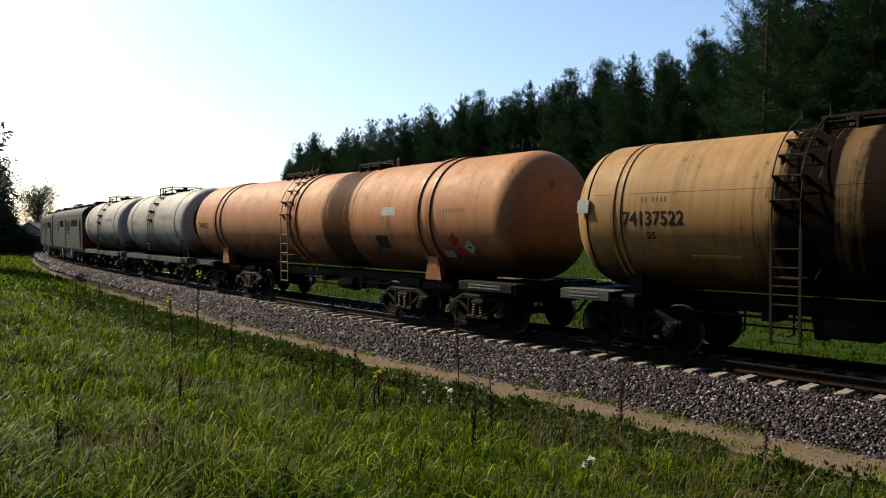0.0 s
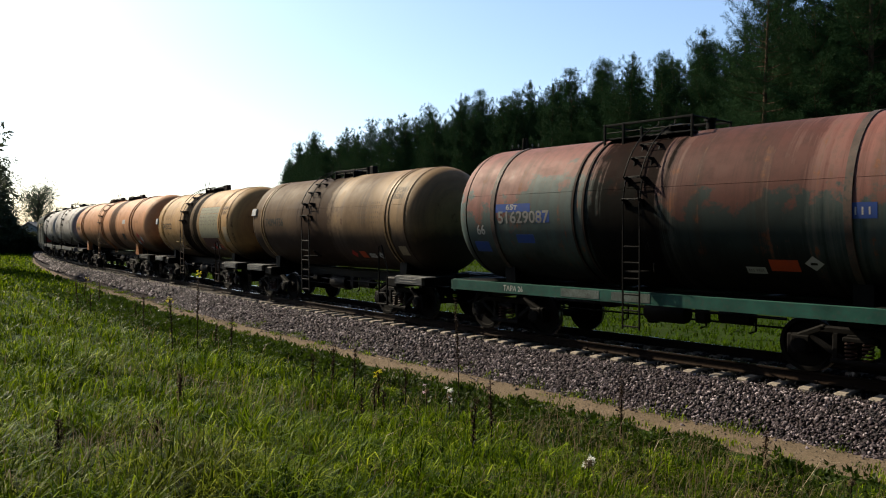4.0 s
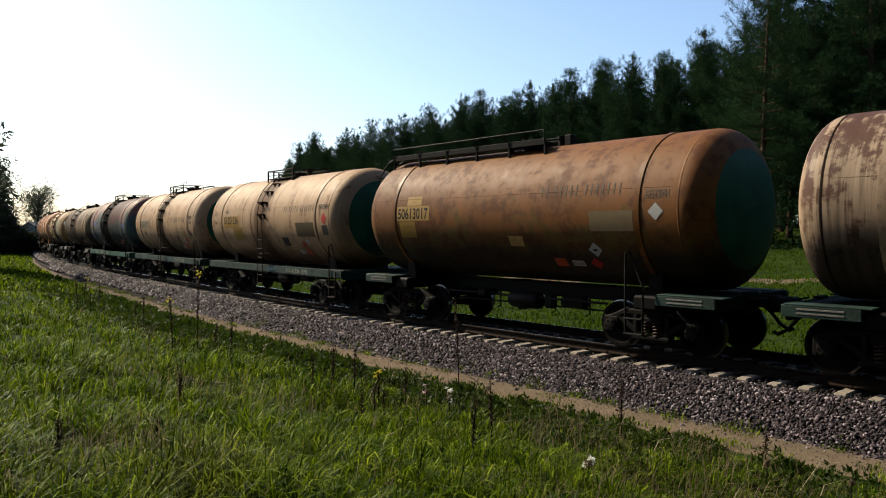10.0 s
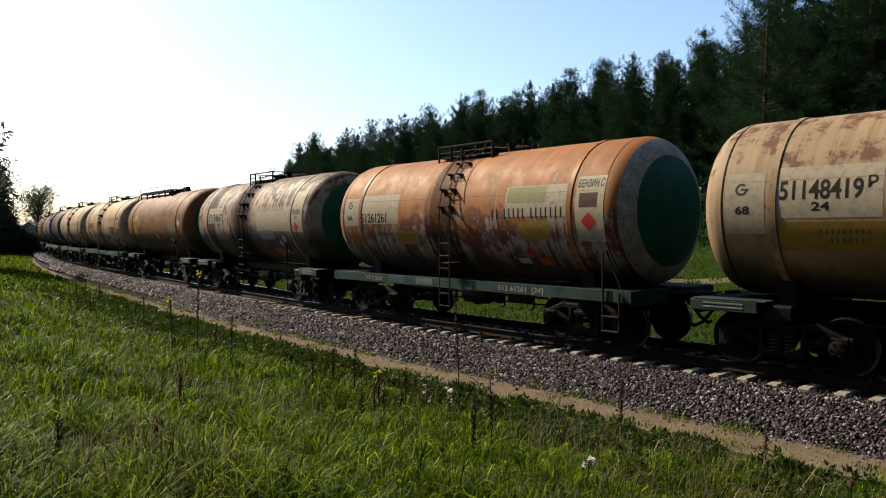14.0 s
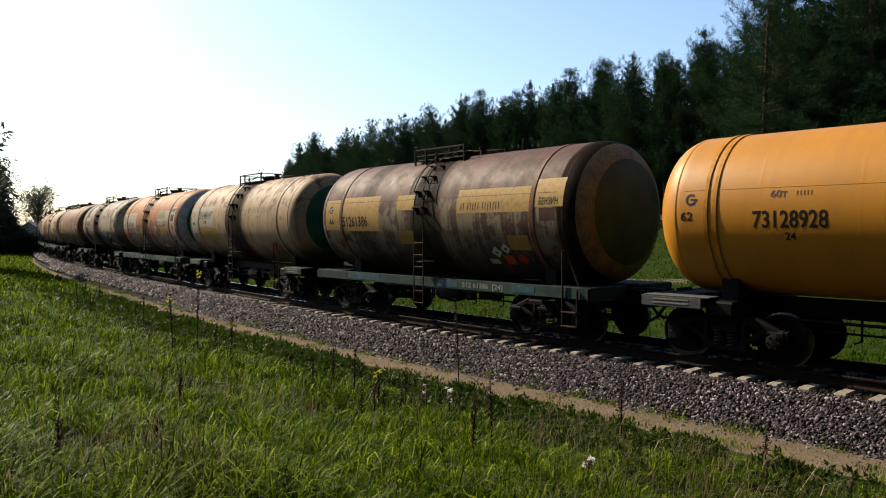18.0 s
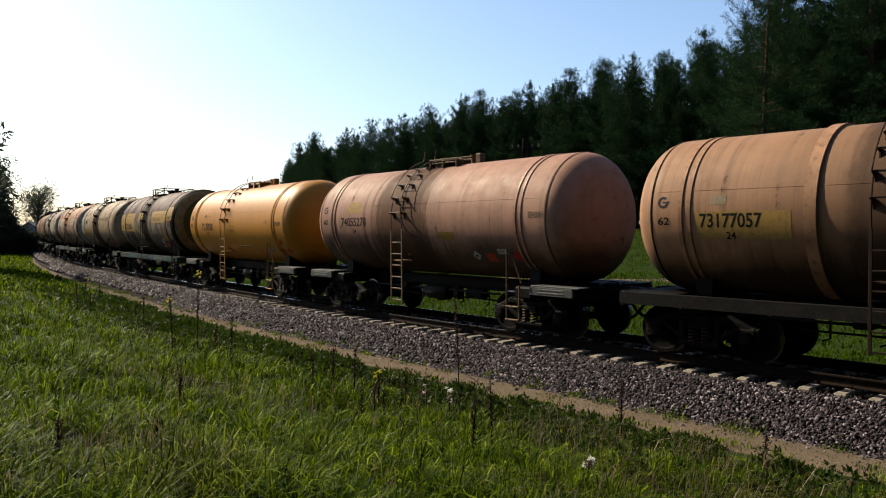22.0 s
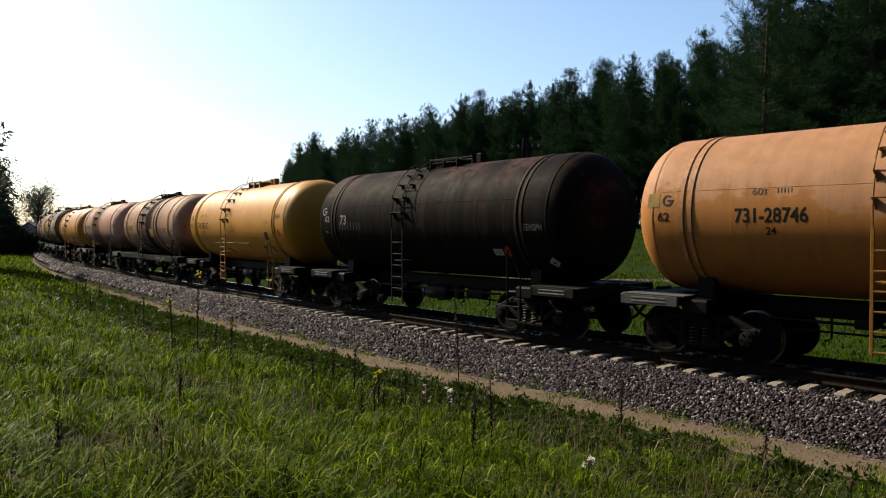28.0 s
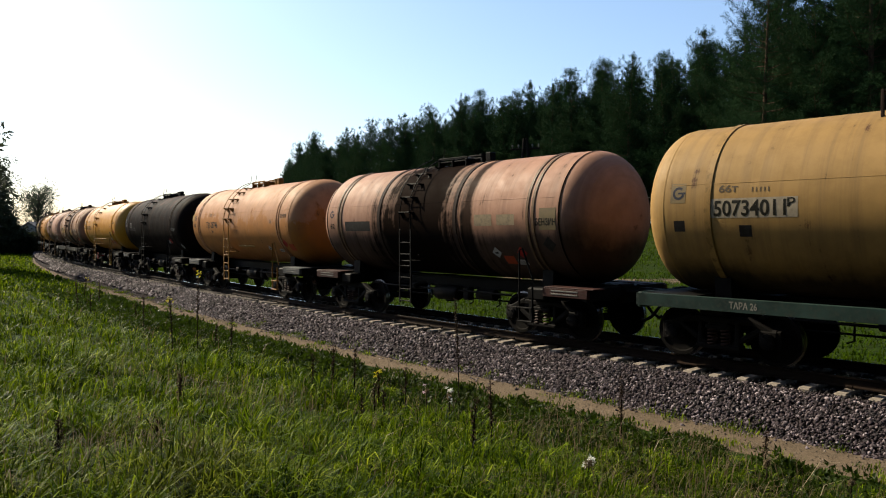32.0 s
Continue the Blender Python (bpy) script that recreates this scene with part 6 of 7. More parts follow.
    patch(w, B, -3.68, -3.03, 1.98, 2.31, PATCH_YELLOW, 0.0041)
    for k, r in (("white", (-2.65, -2.38, 1.78, 2.06)), ("white", (-2.99, -2.73, 1.88, 2.14)), ("orange", (-2.98, -2.66, 1.63, 1.84)), ("red", (-3.40, -3.15, 1.65, 1.90)), ("plate", (-2.42, -2.11, 1.63, 1.74))):
        hazard(w, B, k, *r)
    sill_text(w, "512 61386  [24]", -2.9, -1.5)
    sill_patch(w, -1.3, -0.5, SILL_BLUE)
    sill_patch(w, 2.0, 3.6, SILL_BLUE)
    sill_patch(w, -3.9, -3.2, SILL_BLUE)
    for key, num, x0, x1, z0, z1 in (("M", "73128928", 1.98, 3.22, 2.47, 2.76), ("P", "74138132", 2.45, 3.72, 2.53, 2.79), ("R", "731-28746", 1.81, 3.06, 2.56, 2.81), ("N", "74055278", 2.20, 3.52, 2.57, 2.82), ("O", "73177057", 2.55, 3.70, 2.48, 2.73)):
        w = W[key]
        if key == "O":
            patch(w, N, 2.06, 3.77, 2.27, 2.76, PATCH_STRAW)
        letter(w, N, num, x0, x1, z0, z1, INK, 0.0042 if key == "O" else 0.003)
        letter(w, N, "24", (x0 + x1) / 2 - 0.1, (x0 + x1) / 2 + 0.08, z0 - 0.21, z0 - 0.08, INK, 0.0042)
        if key in "MPR":
            letter(w, N, "60т", x1 - 0.58, x1 - 0.30, z1 + 0.22, z1 + 0.34, FADED_INK)
            bars(w, N, x1 - 1.0, x1 - 0.72, z1 + 0.24, z1 + 0.32, [5])
            emblem(w, N, 4.38, 2.98, EMBLEM_INK)
            letter(w, N, "62", 4.34, 4.58, 2.60, 2.76)
            patch(w, N, -1.35, 0.1 if key != "P" else 2.25, 1.84 if key != "P" else 1.93, 1.88 if key != "P" else 1.98, PATCH_STRAW, 0.03, "step_strip")
            bars(w, N, -0.35, 0.12, 2.56, 2.63, [4, 2])
            bars(w, N, -0.35, 0.12, 2.43, 2.50, [2, 4])
            emblem(w, N, -3.32, 2.76, FADED_INK, 0.075)
    letter(W["M"], N, "БЕНЗИН", -4.50, -4.05, 2.61, 2.74)
    letter(W["P"], N, "БЕНЗИН", -4.46, -4.01, 2.86, 3.00)
    letter(W["R"], N, "БЕНЗИН", -4.55, -4.10, 2.88, 3.01)
    letter(W["N"], N, "БЕНЗИН", -4.66, -4.21, 2.71, 2.84, FADED_INK)
    letter(W["O"], N, "БЕНЗИН", -4.58, -4.17, 2.43, 2.55, FADED_INK)
    letter(W["Q"], N, "БЕНЗИН", -4.58, -4.02, 2.43, 2.57, marking_paint("grey_stencil", (0.25, 0.25, 0.26), 0.3))
    bars(W["Q"], N, 2.5, 3.7, 2.45, 2.68, [8], marking_paint("dim_stencil", (0.12, 0.12, 0.12), 0.3))
    for key, k, r in (("M", "plate", (-2.91, -2.60, 1.63, 1.74)), ("M", "white", (-3.32, -3.10, 1.64, 1.86)), ("M", "red", (-4.35, -4.08, 1.91, 2.17)), ("M", "orange", (-4.27, -3.91, 1.62, 1.81)), ("M", "red", (-4.70, -4.40, 1.62, 1.88)),
                      ("P", "white", (-3.07, -2.81, 1.83, 2.09)), ("P", "red", (-2.77, -2.50, 1.69, 1.96)), ("P", "plate", (-3.15, -2.78, 1.67, 1.79)), ("P", "orange", (-3.53, -3.18, 1.68, 1.89)), ("P", "red", (-4.40, -4.12, 2.25, 2.52)),
                      ("R", "white", (-2.76, -2.52, 1.69, 1.92)), ("R", "orange", (-4.72, -4.35, 1.76, 1.98)), ("R", "red", (-4.30, -4.0, 1.85, 2.15)), ("R", "plate", (-3.66, -3.36, 1.69, 1.80)),
                      ("N", "plate", (-3.34, -3.00, 1.87, 1.99)), ("N", "orange", (-2.87, -2.54, 1.68, 1.87)), ("N", "red", (-3.76, -3.50, 1.71, 1.97)), ("N", "white", (-2.34, -2.09, 1.70, 1.94)),
                      ("O", "orange", (-3.40, -2.77, 1.69, 1.88)), ("O", "plate", (-2.61, -2.27, 1.66, 1.77)),
                      ("Q", "plate", (-3.17, -2.86, 1.84, 1.99)), ("Q", "red", (-3.50, -3.22, 1.80, 2.08)), ("Q", "white", (-4.78, -4.52, 1.60, 1.84)),
                      ("S", "white", (-2.72, -2.45, 1.78, 2.04)), ("S", "orange", (-3.08, -2.75, 1.64, 1.83)), ("S", "red", (-3.55, -3.28, 1.78, 2.06)), ("S", "plate", (-3.43, -3.15, 1.63, 1.75))):
        hazard(W[key], N, k, *r)
    for key, num, x1 in (("P", "74138132", -2.17), ("M", "73128928", -1.98), ("R", "73128746", -2.05)):
        sill_text(W[key], num, x1 - 0.68, x1, 0.97, 1.08, 0.2545)
    hand = Shape()
    hand.tube([(1.75 + 0.2 * math.cos(a * math.pi / 9), 1.2, 0.8 + 0.2 * math.sin(a * math.pi / 9)) for a in range(18)], 0.022, 6, closed=True)
    for a in range(4):
        c, q = math.cos(a * math.pi / 2 + 0.4), math.sin(a * math.pi / 2 + 0.4)
        hand.tube([(1.75, 1.2, 0.8), (1.75 + 0.2 * c, 1.2, 0.8 + 0.2 * q)], 0.016, 5)
    hand.tube([(1.75, 0.2, 0.82), (1.75, 1.22, 0.8)], 0.03, 6)
    part("handbrake_wheel", hand, W["P"], "red handbrake wheel", WHEEL_RED)
    patch(W["P"], N, -3.32, -3.04, 2.11, 2.39, PATCH_DARK)
    patch(W["R"], N, 4.55, 4.80, 2.86, 3.12, PATCH_STRAW)
    w = W["O"]
    patch(w, N, -2.78, -2.16, 2.33, 2.61, PATCH_UMBER)
    patch(w, N, -3.47, -2.93, 2.34, 2.60, PATCH_UMBER)
    patch(w, N, -1.19, -0.56, 2.13, 2.54, PATCH_STRAW)
    patch(w, N, -4.58, -4.05, 2.70, 3.28, marking_paint("patch_washed", (0.78, 0.46, 0.26), 0.5))
    patch(w, N, 3.2, 3.5, 2.88, 3.05, PATCH_GREY)
    sill_text(w, "73177057  [24]", -3.3, -1.8)
    w = W["N"]
    patch(w, N, 2.5, 3.2, 2.95, 3.25, PATCH_STRAW)
    patch(w, N, -1.6, -1.0, 2.18, 2.4, PATCH_YELLOW)
    w = W["Q"]
    emblem(w, N, 4.50, 3.02, DULL_WHITE, 0.13)
    letter(w, N, "62", 4.22, 4.46, 2.70, 2.88, DULL_WHITE)
    letter(w, N, "73", 3.28, 3.62, 2.62, 2.90, DULL_WHITE)
    bars(w, N, 4.28, 4.46, 2.36, 2.43, [4], DULL_WHITE)
    for key, x, z, dr in (("G", 4.45, 3.12, B), ("J", 4.40, 3.16, B), ("K", 4.42, 3.12, B), ("L", 4.42, 3.05, B), ("N", 4.42, 3.05, N), ("S", 4.42, 2.92, N), ("O", 4.45, 2.95, N)):
        emblem(W[key], dr, x, z, EMBLEM_INK)
        letter(W[key], dr, "68" if key == "K" else "66" if dr is B else "62", x - 0.14, x + 0.10, z - 0.42, z - 0.28, INK, 0.006)
    w = W["S"]
    patch(w, N, 2.40, 3.70, 2.42, 2.70, PATCH_DARK)
    patch(w, N, -2.63, -2.03, 2.54, 2.81, PATCH_GREY)
    patch(w, N, -3.37, -2.80, 2.55, 2.80, PATCH_GREY)
    patch(w, N, -4.62, -4.14, 2.44, 2.92, marking_paint("patch_khaki", (0.42, 0.32, 0.17), 0.35))
    letter(w, N, "БЕНЗИН", -4.62, -4.03, 2.54, 2.69, INK, 0.0056)
    patch(w, N, -4.5, -4.2, 1.95, 2.3, PATCH_DARK, turn=1)
    w = W["T"]
    patch(w, B, 2.30, 3.92, 2.64, 2.98, PATCH_CREAM)
    letter(w, B, "50734011", 2.49, 3.76, 2.68, 2.95, INK, 0.0056)
    letter(w, B, "Р", 2.34, 2.47, 2.82, 2.96, INK, 0.0056)
    letter(w, B, "66т", 3.33, 3.68, 3.09, 3.22, FADED_INK)
    bars(w, B, 2.75, 3.1, 3.08, 3.16, [5])
    patch(w, B, 4.32, 4.62, 2.92, 3.28, marking_paint("patch_worn_cream", (0.50, 0.36, 0.17), 0.4))
    emblem(w, B, 4.46, 3.10, EMBLEM_INK, 0.12)
    for x, z in ((3.2, 2.41), (4.45, 2.5)):
        patch(w, B, x - 0.11, x + 0.11, z - 0.1, z + 0.1, PATCH_DARK)
    sill_text(w, "ТАРА 26", 3.0, 3.5)
    sill_text(W["E"], "ТАРА 26", 3.0, 3.6, mat=WHITE_INK)
    for x0, x1 in ((0.9, 1.9), (-0.3, 0.6)):
        sill_patch(W["E"], x0, x1, SILL_PALE)
    for x in (1.05, -1.30):
        part("strap", strap_mesh("spill_belt", 0.12, N, RUST_STEEL, 0.02, -75, False), W["S"], at=pose(x + 0.9 if x > 0 else x, 0, 0))
    w = W["B"]
    L = (1.57, 2.80)
    patch(w, L, 8.2, 9.1, 2.75, 2.98, PATCH_STRAW)
    letter(w, L, "74463331", 8.15, 9.1, 2.55, 2.78)
    patch(w, L, -5.4, -4.75, 2.85, 3.08, SIGN_WHITE)
    bars(w, L, -8.35, -7.5, 2.88, 2.97, [8], FADED_INK)
    hazard(w, L, "red", -8.0, -7.6, 2.0, 2.4)
    hazard(w, L, "red", -8.1, -7.75, 1.75, 2.05)
    hazard(w, L, "white", -8.5, -8.15, 1.85, 2.2)
    hazard(w, L, "plate", -7.6, -7.2, 1.75, 1.92)
    patch(w, L, -4.9, -4.3, 1.95, 2.3, PATCH_DARK)
    for key in "AZ":
        bars(W[key], B, 2.6, 3.8, 2.75, 3.0, [8], marking_paint("dim_blue_" + key, (0.25, 0.27, 0.33), 0.3))
        bars(W[key], B, -3.5, -1.5, 3.0, 3.2, BRAND, FADED_INK)


markings()


# ---------- locomotive at the head of the train ----------
def locomotive():
    s0 = 156.79 + 6.01
    green = plain("loco_green", (0.13, 0.15, 0.12), 0.5, 0.0, 0.4, 2.0, 0.2, (0.06, 0.055, 0.05))
    glass = plain("cab_glass", (0.02, 0.025, 0.03), 0.12, 0.0, 0.1, 3.0, 0.02)
    red = plain("loco_red", (0.35, 0.03, 0.025), 0.5, 0.0, 0.2, 4.0, 0.1)
    for k in range(2):
        L = 17.4
        s = s0 + L / 2 + k * L
        loco = tagged(new("diesel_locomotive"), "grey-green ribbed diesel locomotive section, weathered", "locomotive", "locomotive sections")
        sh = Shape()
        sh.plate([(-1.47, 1.15), (1.47, 1.15), (1.47, 3.62), (-1.47, 3.62)], -8.3, 8.3, "x")
        part("body", sh, loco, "", green, 25)
        top = Shape()
        top.plate([(-1.47, 3.624), (1.47, 3.624), (1.36, 3.92), (1.05, 4.14), (0.6, 4.26), (-0.6, 4.26), (-1.05, 4.14), (-1.36, 3.92)], -8.3, 8.3, "x")
        part("roof", top, loco, "dark sooty roof", DARK_SILL, 40)
        for side in (1, -1):
            rib = Shape()
            for z in (1.5, 1.72, 1.94, 2.16, 2.38):
                rib.box((0, 1.485 * side, z), (14.0, 0.05, 0.07), 0.0056)
            part("ribbing", rib, loco, "", green)
            for x in (-5.6, -4.8, -4.0, -3.2, 1.6, 2.4, 3.2):
                win = Shape()
                win.box((x, 1.475 * side, 3.05), (0.5, 0.03, 0.5), 0.02)
                part("window", win, loco, "dark side window", glass)
            for x in (-7.1, 0.2, 7.1):
                d = Shape()
                d.box((x, 1.48 * side, 2.35), (0.75, 0.05, 2.1), 0.02)
                part("door", d, loco, "", BLACK_STEEL if x == 0.2 else green)
        for side in (1, -1):
            for x in (-1.7, -0.6, 4.6):
                lv = Shape()
                lv.box((x, 1.472 * side, 2.75), (0.95, 0.03, 1.0), 0.02)
                for z in (2.4, 2.6, 2.8, 3.0):
                    lv.box((x, 1.49 * side, z), (0.85, 0.03, 0.05), 0.008)
                part("louvre", lv, loco, "black louvred grille", BLACK_STEEL)
            rail = Shape()
            rail.tube([(-7.6, 1.52 * side, 1.3), (-7.6, 1.56 * side, 3.2)], 0.03, 6)
            part("grab_rail", rail, loco, "pale grab rail", PALE_PLATE)
        tank = Shape()
        tank.spin([(-1.0, 0.0), (-1.0, 0.28), (-0.85, 0.34), (0.85, 0.34), (1.0, 0.28), (1.0, 0.0)], "x", (3.6, 0.0, 4.42), 14)
        part("roof_tank", tank, loco, "", BLACK_STEEL)
        for x in (-5.0, -1.5, 2.0, 5.2):
            fan = Shape()
            fan.spin([(4.2, 0.7), (4.42, 0.7), (4.5, 0.5), (4.5, 0.0)][::-1], "z", (x, 0, 0), 18)
            part("roof_fan", fan, loco, "", BLACK_STEEL)
        ex = Shape()
        ex.box((-6.8, 0, 4.4), (1.2, 0.8, 0.4), 0.08)
        part("exhaust", ex, loco, "", BLACK_STEEL)
        fr = Shape()
        fr.box((0, 0, 1.02), (17.0, 2.7, 0.26), 0.03)
        fr.box((0, 0, 0.6), (4.2, 2.5, 0.7), 0.12)
        part("underframe", fr, loco, "", BLACK_STEEL)
        if k == 0:
            nose = Shape()
            nose.box((-8.35, 0, 1.75), (0.08, 2.6, 0.8), 0.03)
            part("buffer_beam", nose, loco, "red end panel", red)
            end = Shape()
            end.box((-8.33, 0.6, 3.0), (0.06, 0.7, 0.6), 0.02)
            part("window", end, loco, "dark cab window", glass)
        for q in (1, -1):
            part("coupler", shared("coupler", coupler_mesh), loco, at=pose(8.35 * q, 0, 0, 0, 0, 0 if q > 0 else 180))
        for x in (5.9, 4.05, -4.05, -5.9):
            WHEELS.extend((w, s, x + d) for w, d in zip(add_bogie(loco, x), (-0.925, 0.925)))
        for x in (-2.6, 2.6):
            t = Shape()
            t.box((x, 1.3, 0.85), (0.5, 0.25, 0.6), 0.04)
            part("sand_box", t, loco, "pale side box", PALE_PLATE)
        TRAIN.append((loco, s, 4.8))


locomotive()

# ---------- meadow ----------


def meadow_material():
    """Blades from dark to lime, in tussocks and in wider drifts of drier growth; thin enough to glow against the sun."""
    m, t, b = nodes_of("meadow_grass")
    co = obj_coord(t)
    rnd = t.nodes.new("ShaderNodeNewGeometry").outputs["Random Per Island"]
    tuft = n_tex(t, "ShaderNodeTexNoise", 2.6, co, 3.0, 0.6).outputs[0]
    drift = n_tex(t, "ShaderNodeTexNoise", 0.55, co, 4.0, 0.6).outputs[0]
    fac = n_math(t, "ADD", n_math(t, "MULTIPLY", rnd, 0.62), n_math(t, "MULTIPLY", n_ramp(t, tuft, 0.38, 0.62), 0.38))
    r = t.nodes.new("ShaderNodeValToRGB")
    e = r.color_ramp.elements
    e[0].position, e[0].color = 0.0, (0.002, 0.006, 0.0004, 1)
    e[1].position, e[1].color = 1.0, (0.28, 0.320, 0.018, 1)
    for p, c in ((0.32, (0.012, 0.028, 0.0007)), (0.60, (0.060, 0.088, 0.001)), (0.82, (0.120, 0.165, 0.003))):
        e.new(p).color = (*c, 1)
    t.links.new(fac, r.inputs[0])
    c = n_mix(t, n_math(t, "MULTIPLY", n_ramp(t, drift, 0.54, 0.68), 0.4), r.outputs[0], n_mix(t, rnd, (0.010, 0.014, 0.002), (0.12, 0.10, 0.025)))
    t.links.new(c, b.inputs["Base Color"])
    b.inputs["Roughness"].default_value = 0.45
    b.inputs["Specular IOR Level"].default_value = 0.035
    tr = t.nodes.new("ShaderNodeBsdfTranslucent")
    t.links.new(n_mix(t, 0.15, c, (0.075, 0.120, 0.001)), tr.inputs["Color"])
    mx = t.nodes.new("ShaderNodeMixShader")
    mx.inputs[0].default_value = 0.42
    t.links.new(b.outputs[0], mx.inputs[1])
    t.links.new(tr.outputs[0], mx.inputs[2])
    t.links.new(mx.outputs[0], t.nodes["Material Output"].inputs[0])
    return m


GRASS = meadow_material()
HERB = foliage("low_herbs", (0.003, 0.008, 0.001), (0.026, 0.044, 0.003), 0.3, 0.5, ((0.006, 0.010, 0.002), (0.036, 0.042, 0.008), 1.1), 0.08)
VERGE = foliage("verge_grass", (0.008, 0.020, 0.001), (0.034, 0.058, 0.002), 0.35, 0.7, ((0.02, 0.030, 0.003), (0.070, 0.078, 0.010), 0.45), 0.01)
DRY_GRASS = foliage("dry_grass", (0.040, 0.030, 0.016), (0.155, 0.118, 0.070), 0.25, 0.6)
STRAW = foliage("pale_straw", (0.12, 0.10, 0.06), (0.24, 0.20, 0.13), 0.2, 0.5)
STALK = plain("weed_stalk", (0.055, 0.038, 0.022), 0.85, 0.0, 0.4, 20.0, 0.3, (0.03, 0.022, 0.015))
SEED = foliage("weed_seed", (0.014, 0.009, 0.006), (0.045, 0.026, 0.016), 0.05, 0.8)
PETAL = foliage("yellow_petals", (0.30, 0.25, 0.01), (0.45, 0.40, 0.02), 0.3, 0.5)
PALE_PETAL = foliage("white_petals", (0.60, 0.58, 0.52), (0.75, 0.74, 0.70), 0.3, 0.5)
PINK_PETAL = foliage("pink_petals", (0.45, 0.28, 0.36), (0.60, 0.42, 0.50), 0.3, 0.5)


def blades(x, y, h, w, rng, lean=0.45, wind=(0.25, -0.15), comb=0.0):
    """Bent grass blades of three triangles each; comb lays neighbours the same way, as in tussocks."""
    k = len(x)
    z = ground_z(x, y) - 0.02
    az = rng.uniform(0, 6.283, k)
    tilt = rng.uniform(0.05, lean, k)
    way = 2.6 * np.sin(x * 1.7 + 1.9 * np.sin(y * 1.1 + 0.4)) + 2.2 * np.sin(y * 1.5 + 1.4 * np.cos(x * 0.9)) - 0.8
    lay = comb * rng.uniform(0.2, 1.3, k)
    dx = np.cos(az) * tilt + wind[0] * rng.uniform(0, 1, k) + np.cos(way) * lay
    dy = np.sin(az) * tilt + wind[1] * rng.uniform(0, 1, k) + np.sin(way) * lay
    px, py = -np.sin(az), np.cos(az)
    base = np.stack([x, y, z], -1)
    side = np.stack([px, py, np.zeros(k)], -1) * (w / 2)[:, None]
    far = np.hypot(dx, dy)
    mid = base + np.stack([dx * h * 0.35, dy * h * 0.35, h * (0.62 - 0.08 * far)], -1)
    tip = base + np.stack([dx * h * 1.1, dy * h * 1.1, h * np.clip(1 - 0.45 * far, 0.25, 1)], -1)
    V = np.stack([base - side, base + side, mid + side * 0.8, mid - side * 0.8, tip], 1).reshape(-1, 3)
    i = np.arange(k)[:, None, None] * 5
    F = (np.array([(0, 1, 2), (0, 2, 3), (3, 2, 4)])[None] + i).reshape(-1, 3)
    return V, F


def clumpy(x, y):
    return 0.5 + 0.5 * np.sin(x * 1.9 + 2.2 * np.sin(y * 1.3)) * np.sin(y * 2.3 + 1.7 * np.cos(x * 1.1 + 0.5))


def scatter(n, rng, near, far, power, spread=0.72):
    """Spots in a wedge set to the camera's view, thinning with distance from it."""
    u = rng.uniform(size=n)
    e = 1 - power
    d = (near ** e + u * (far ** e - near ** e)) ** (1 / e)
    a = rng.uniform(-spread, spread, n)
    return d * np.sin(a), d * np.cos(a), d


def tussocks(x, y, d, rng, per, tall):
    """Grass growing in tufts: from one foot the blades fan out and arch over."""
    k = len(x)
    way, tilt = rng.uniform(0, 6.283, k), rng.uniform(0.0, 0.55, k)
    size = tall * rng.uniform(0.65, 1.25, k)
    spread = 0.045 + 0.06 * rng.uniform(0, 1, k) + 0.004 * d
    X, Y, Dd, S = (np.repeat(q, per) for q in (x, y, d, size))
    n = k * per
    az, fan = rng.uniform(0, 6.283, n), rng.uniform(0, 1, n) ** 0.7
    foot = np.repeat(spread, per) * fan
    bx, by = X + np.cos(az) * foot, Y + np.sin(az) * foot
    lean = 0.12 + 0.85 * fan * rng.uniform(0.4, 1.2, n)
    dx = np.cos(az) * lean + np.repeat(np.cos(way) * tilt, per) + 0.12
    dy = np.sin(az) * lean + np.repeat(np.sin(way) * tilt, per) - 0.08
    h = S * rng.uniform(0.45, 1.1, n)
    z = np.repeat(ground_z(x, y), per) - 0.02
    w = (0.0062 + 0.00085 * Dd) * rng.uniform(0.6, 1.5, n)
    turn = az + rng.uniform(0.9, 2.2, n)
    side = np.stack([np.cos(turn), np.sin(turn), np.zeros(n)], -1) * (w / 2)[:, None]
    base = np.stack([bx, by, z], -1)
    far = np.hypot(dx, dy)
    mid = base + np.stack([dx * h * 0.32, dy * h * 0.32, h * (0.64 - 0.10 * far)], -1)
    bend = base + np.stack([dx * h * 0.75, dy * h * 0.75, h * np.clip(0.95 - 0.30 * far, 0.3, 1)], -1)
    tip = base + np.stack([dx * h * 1.25, dy * h * 1.25, h * np.clip(1.05 - 0.62 * far, 0.1, 1.05)], -1)
    V = np.stack([base - side, base + side, mid + side * 0.9, mid - side * 0.9, bend + side * 0.6, bend - side * 0.6, tip], 1).reshape(-1, 3)
    i = np.arange(n)[:, None, None] * 7
    F = (np.array([(0, 1, 2), (0, 2, 3), (3, 2, 4), (3, 4, 5), (5, 4, 6)])[None] + i).reshape(-1, 3)
    return V, F


def path_edge(s):
    return np.interp(s, [0, 8, 18], [3.78, 3.74, 3.6]) + 0.10 * np.sin(s * 1.3) + 0.08 * np.sin(s * 3.7)


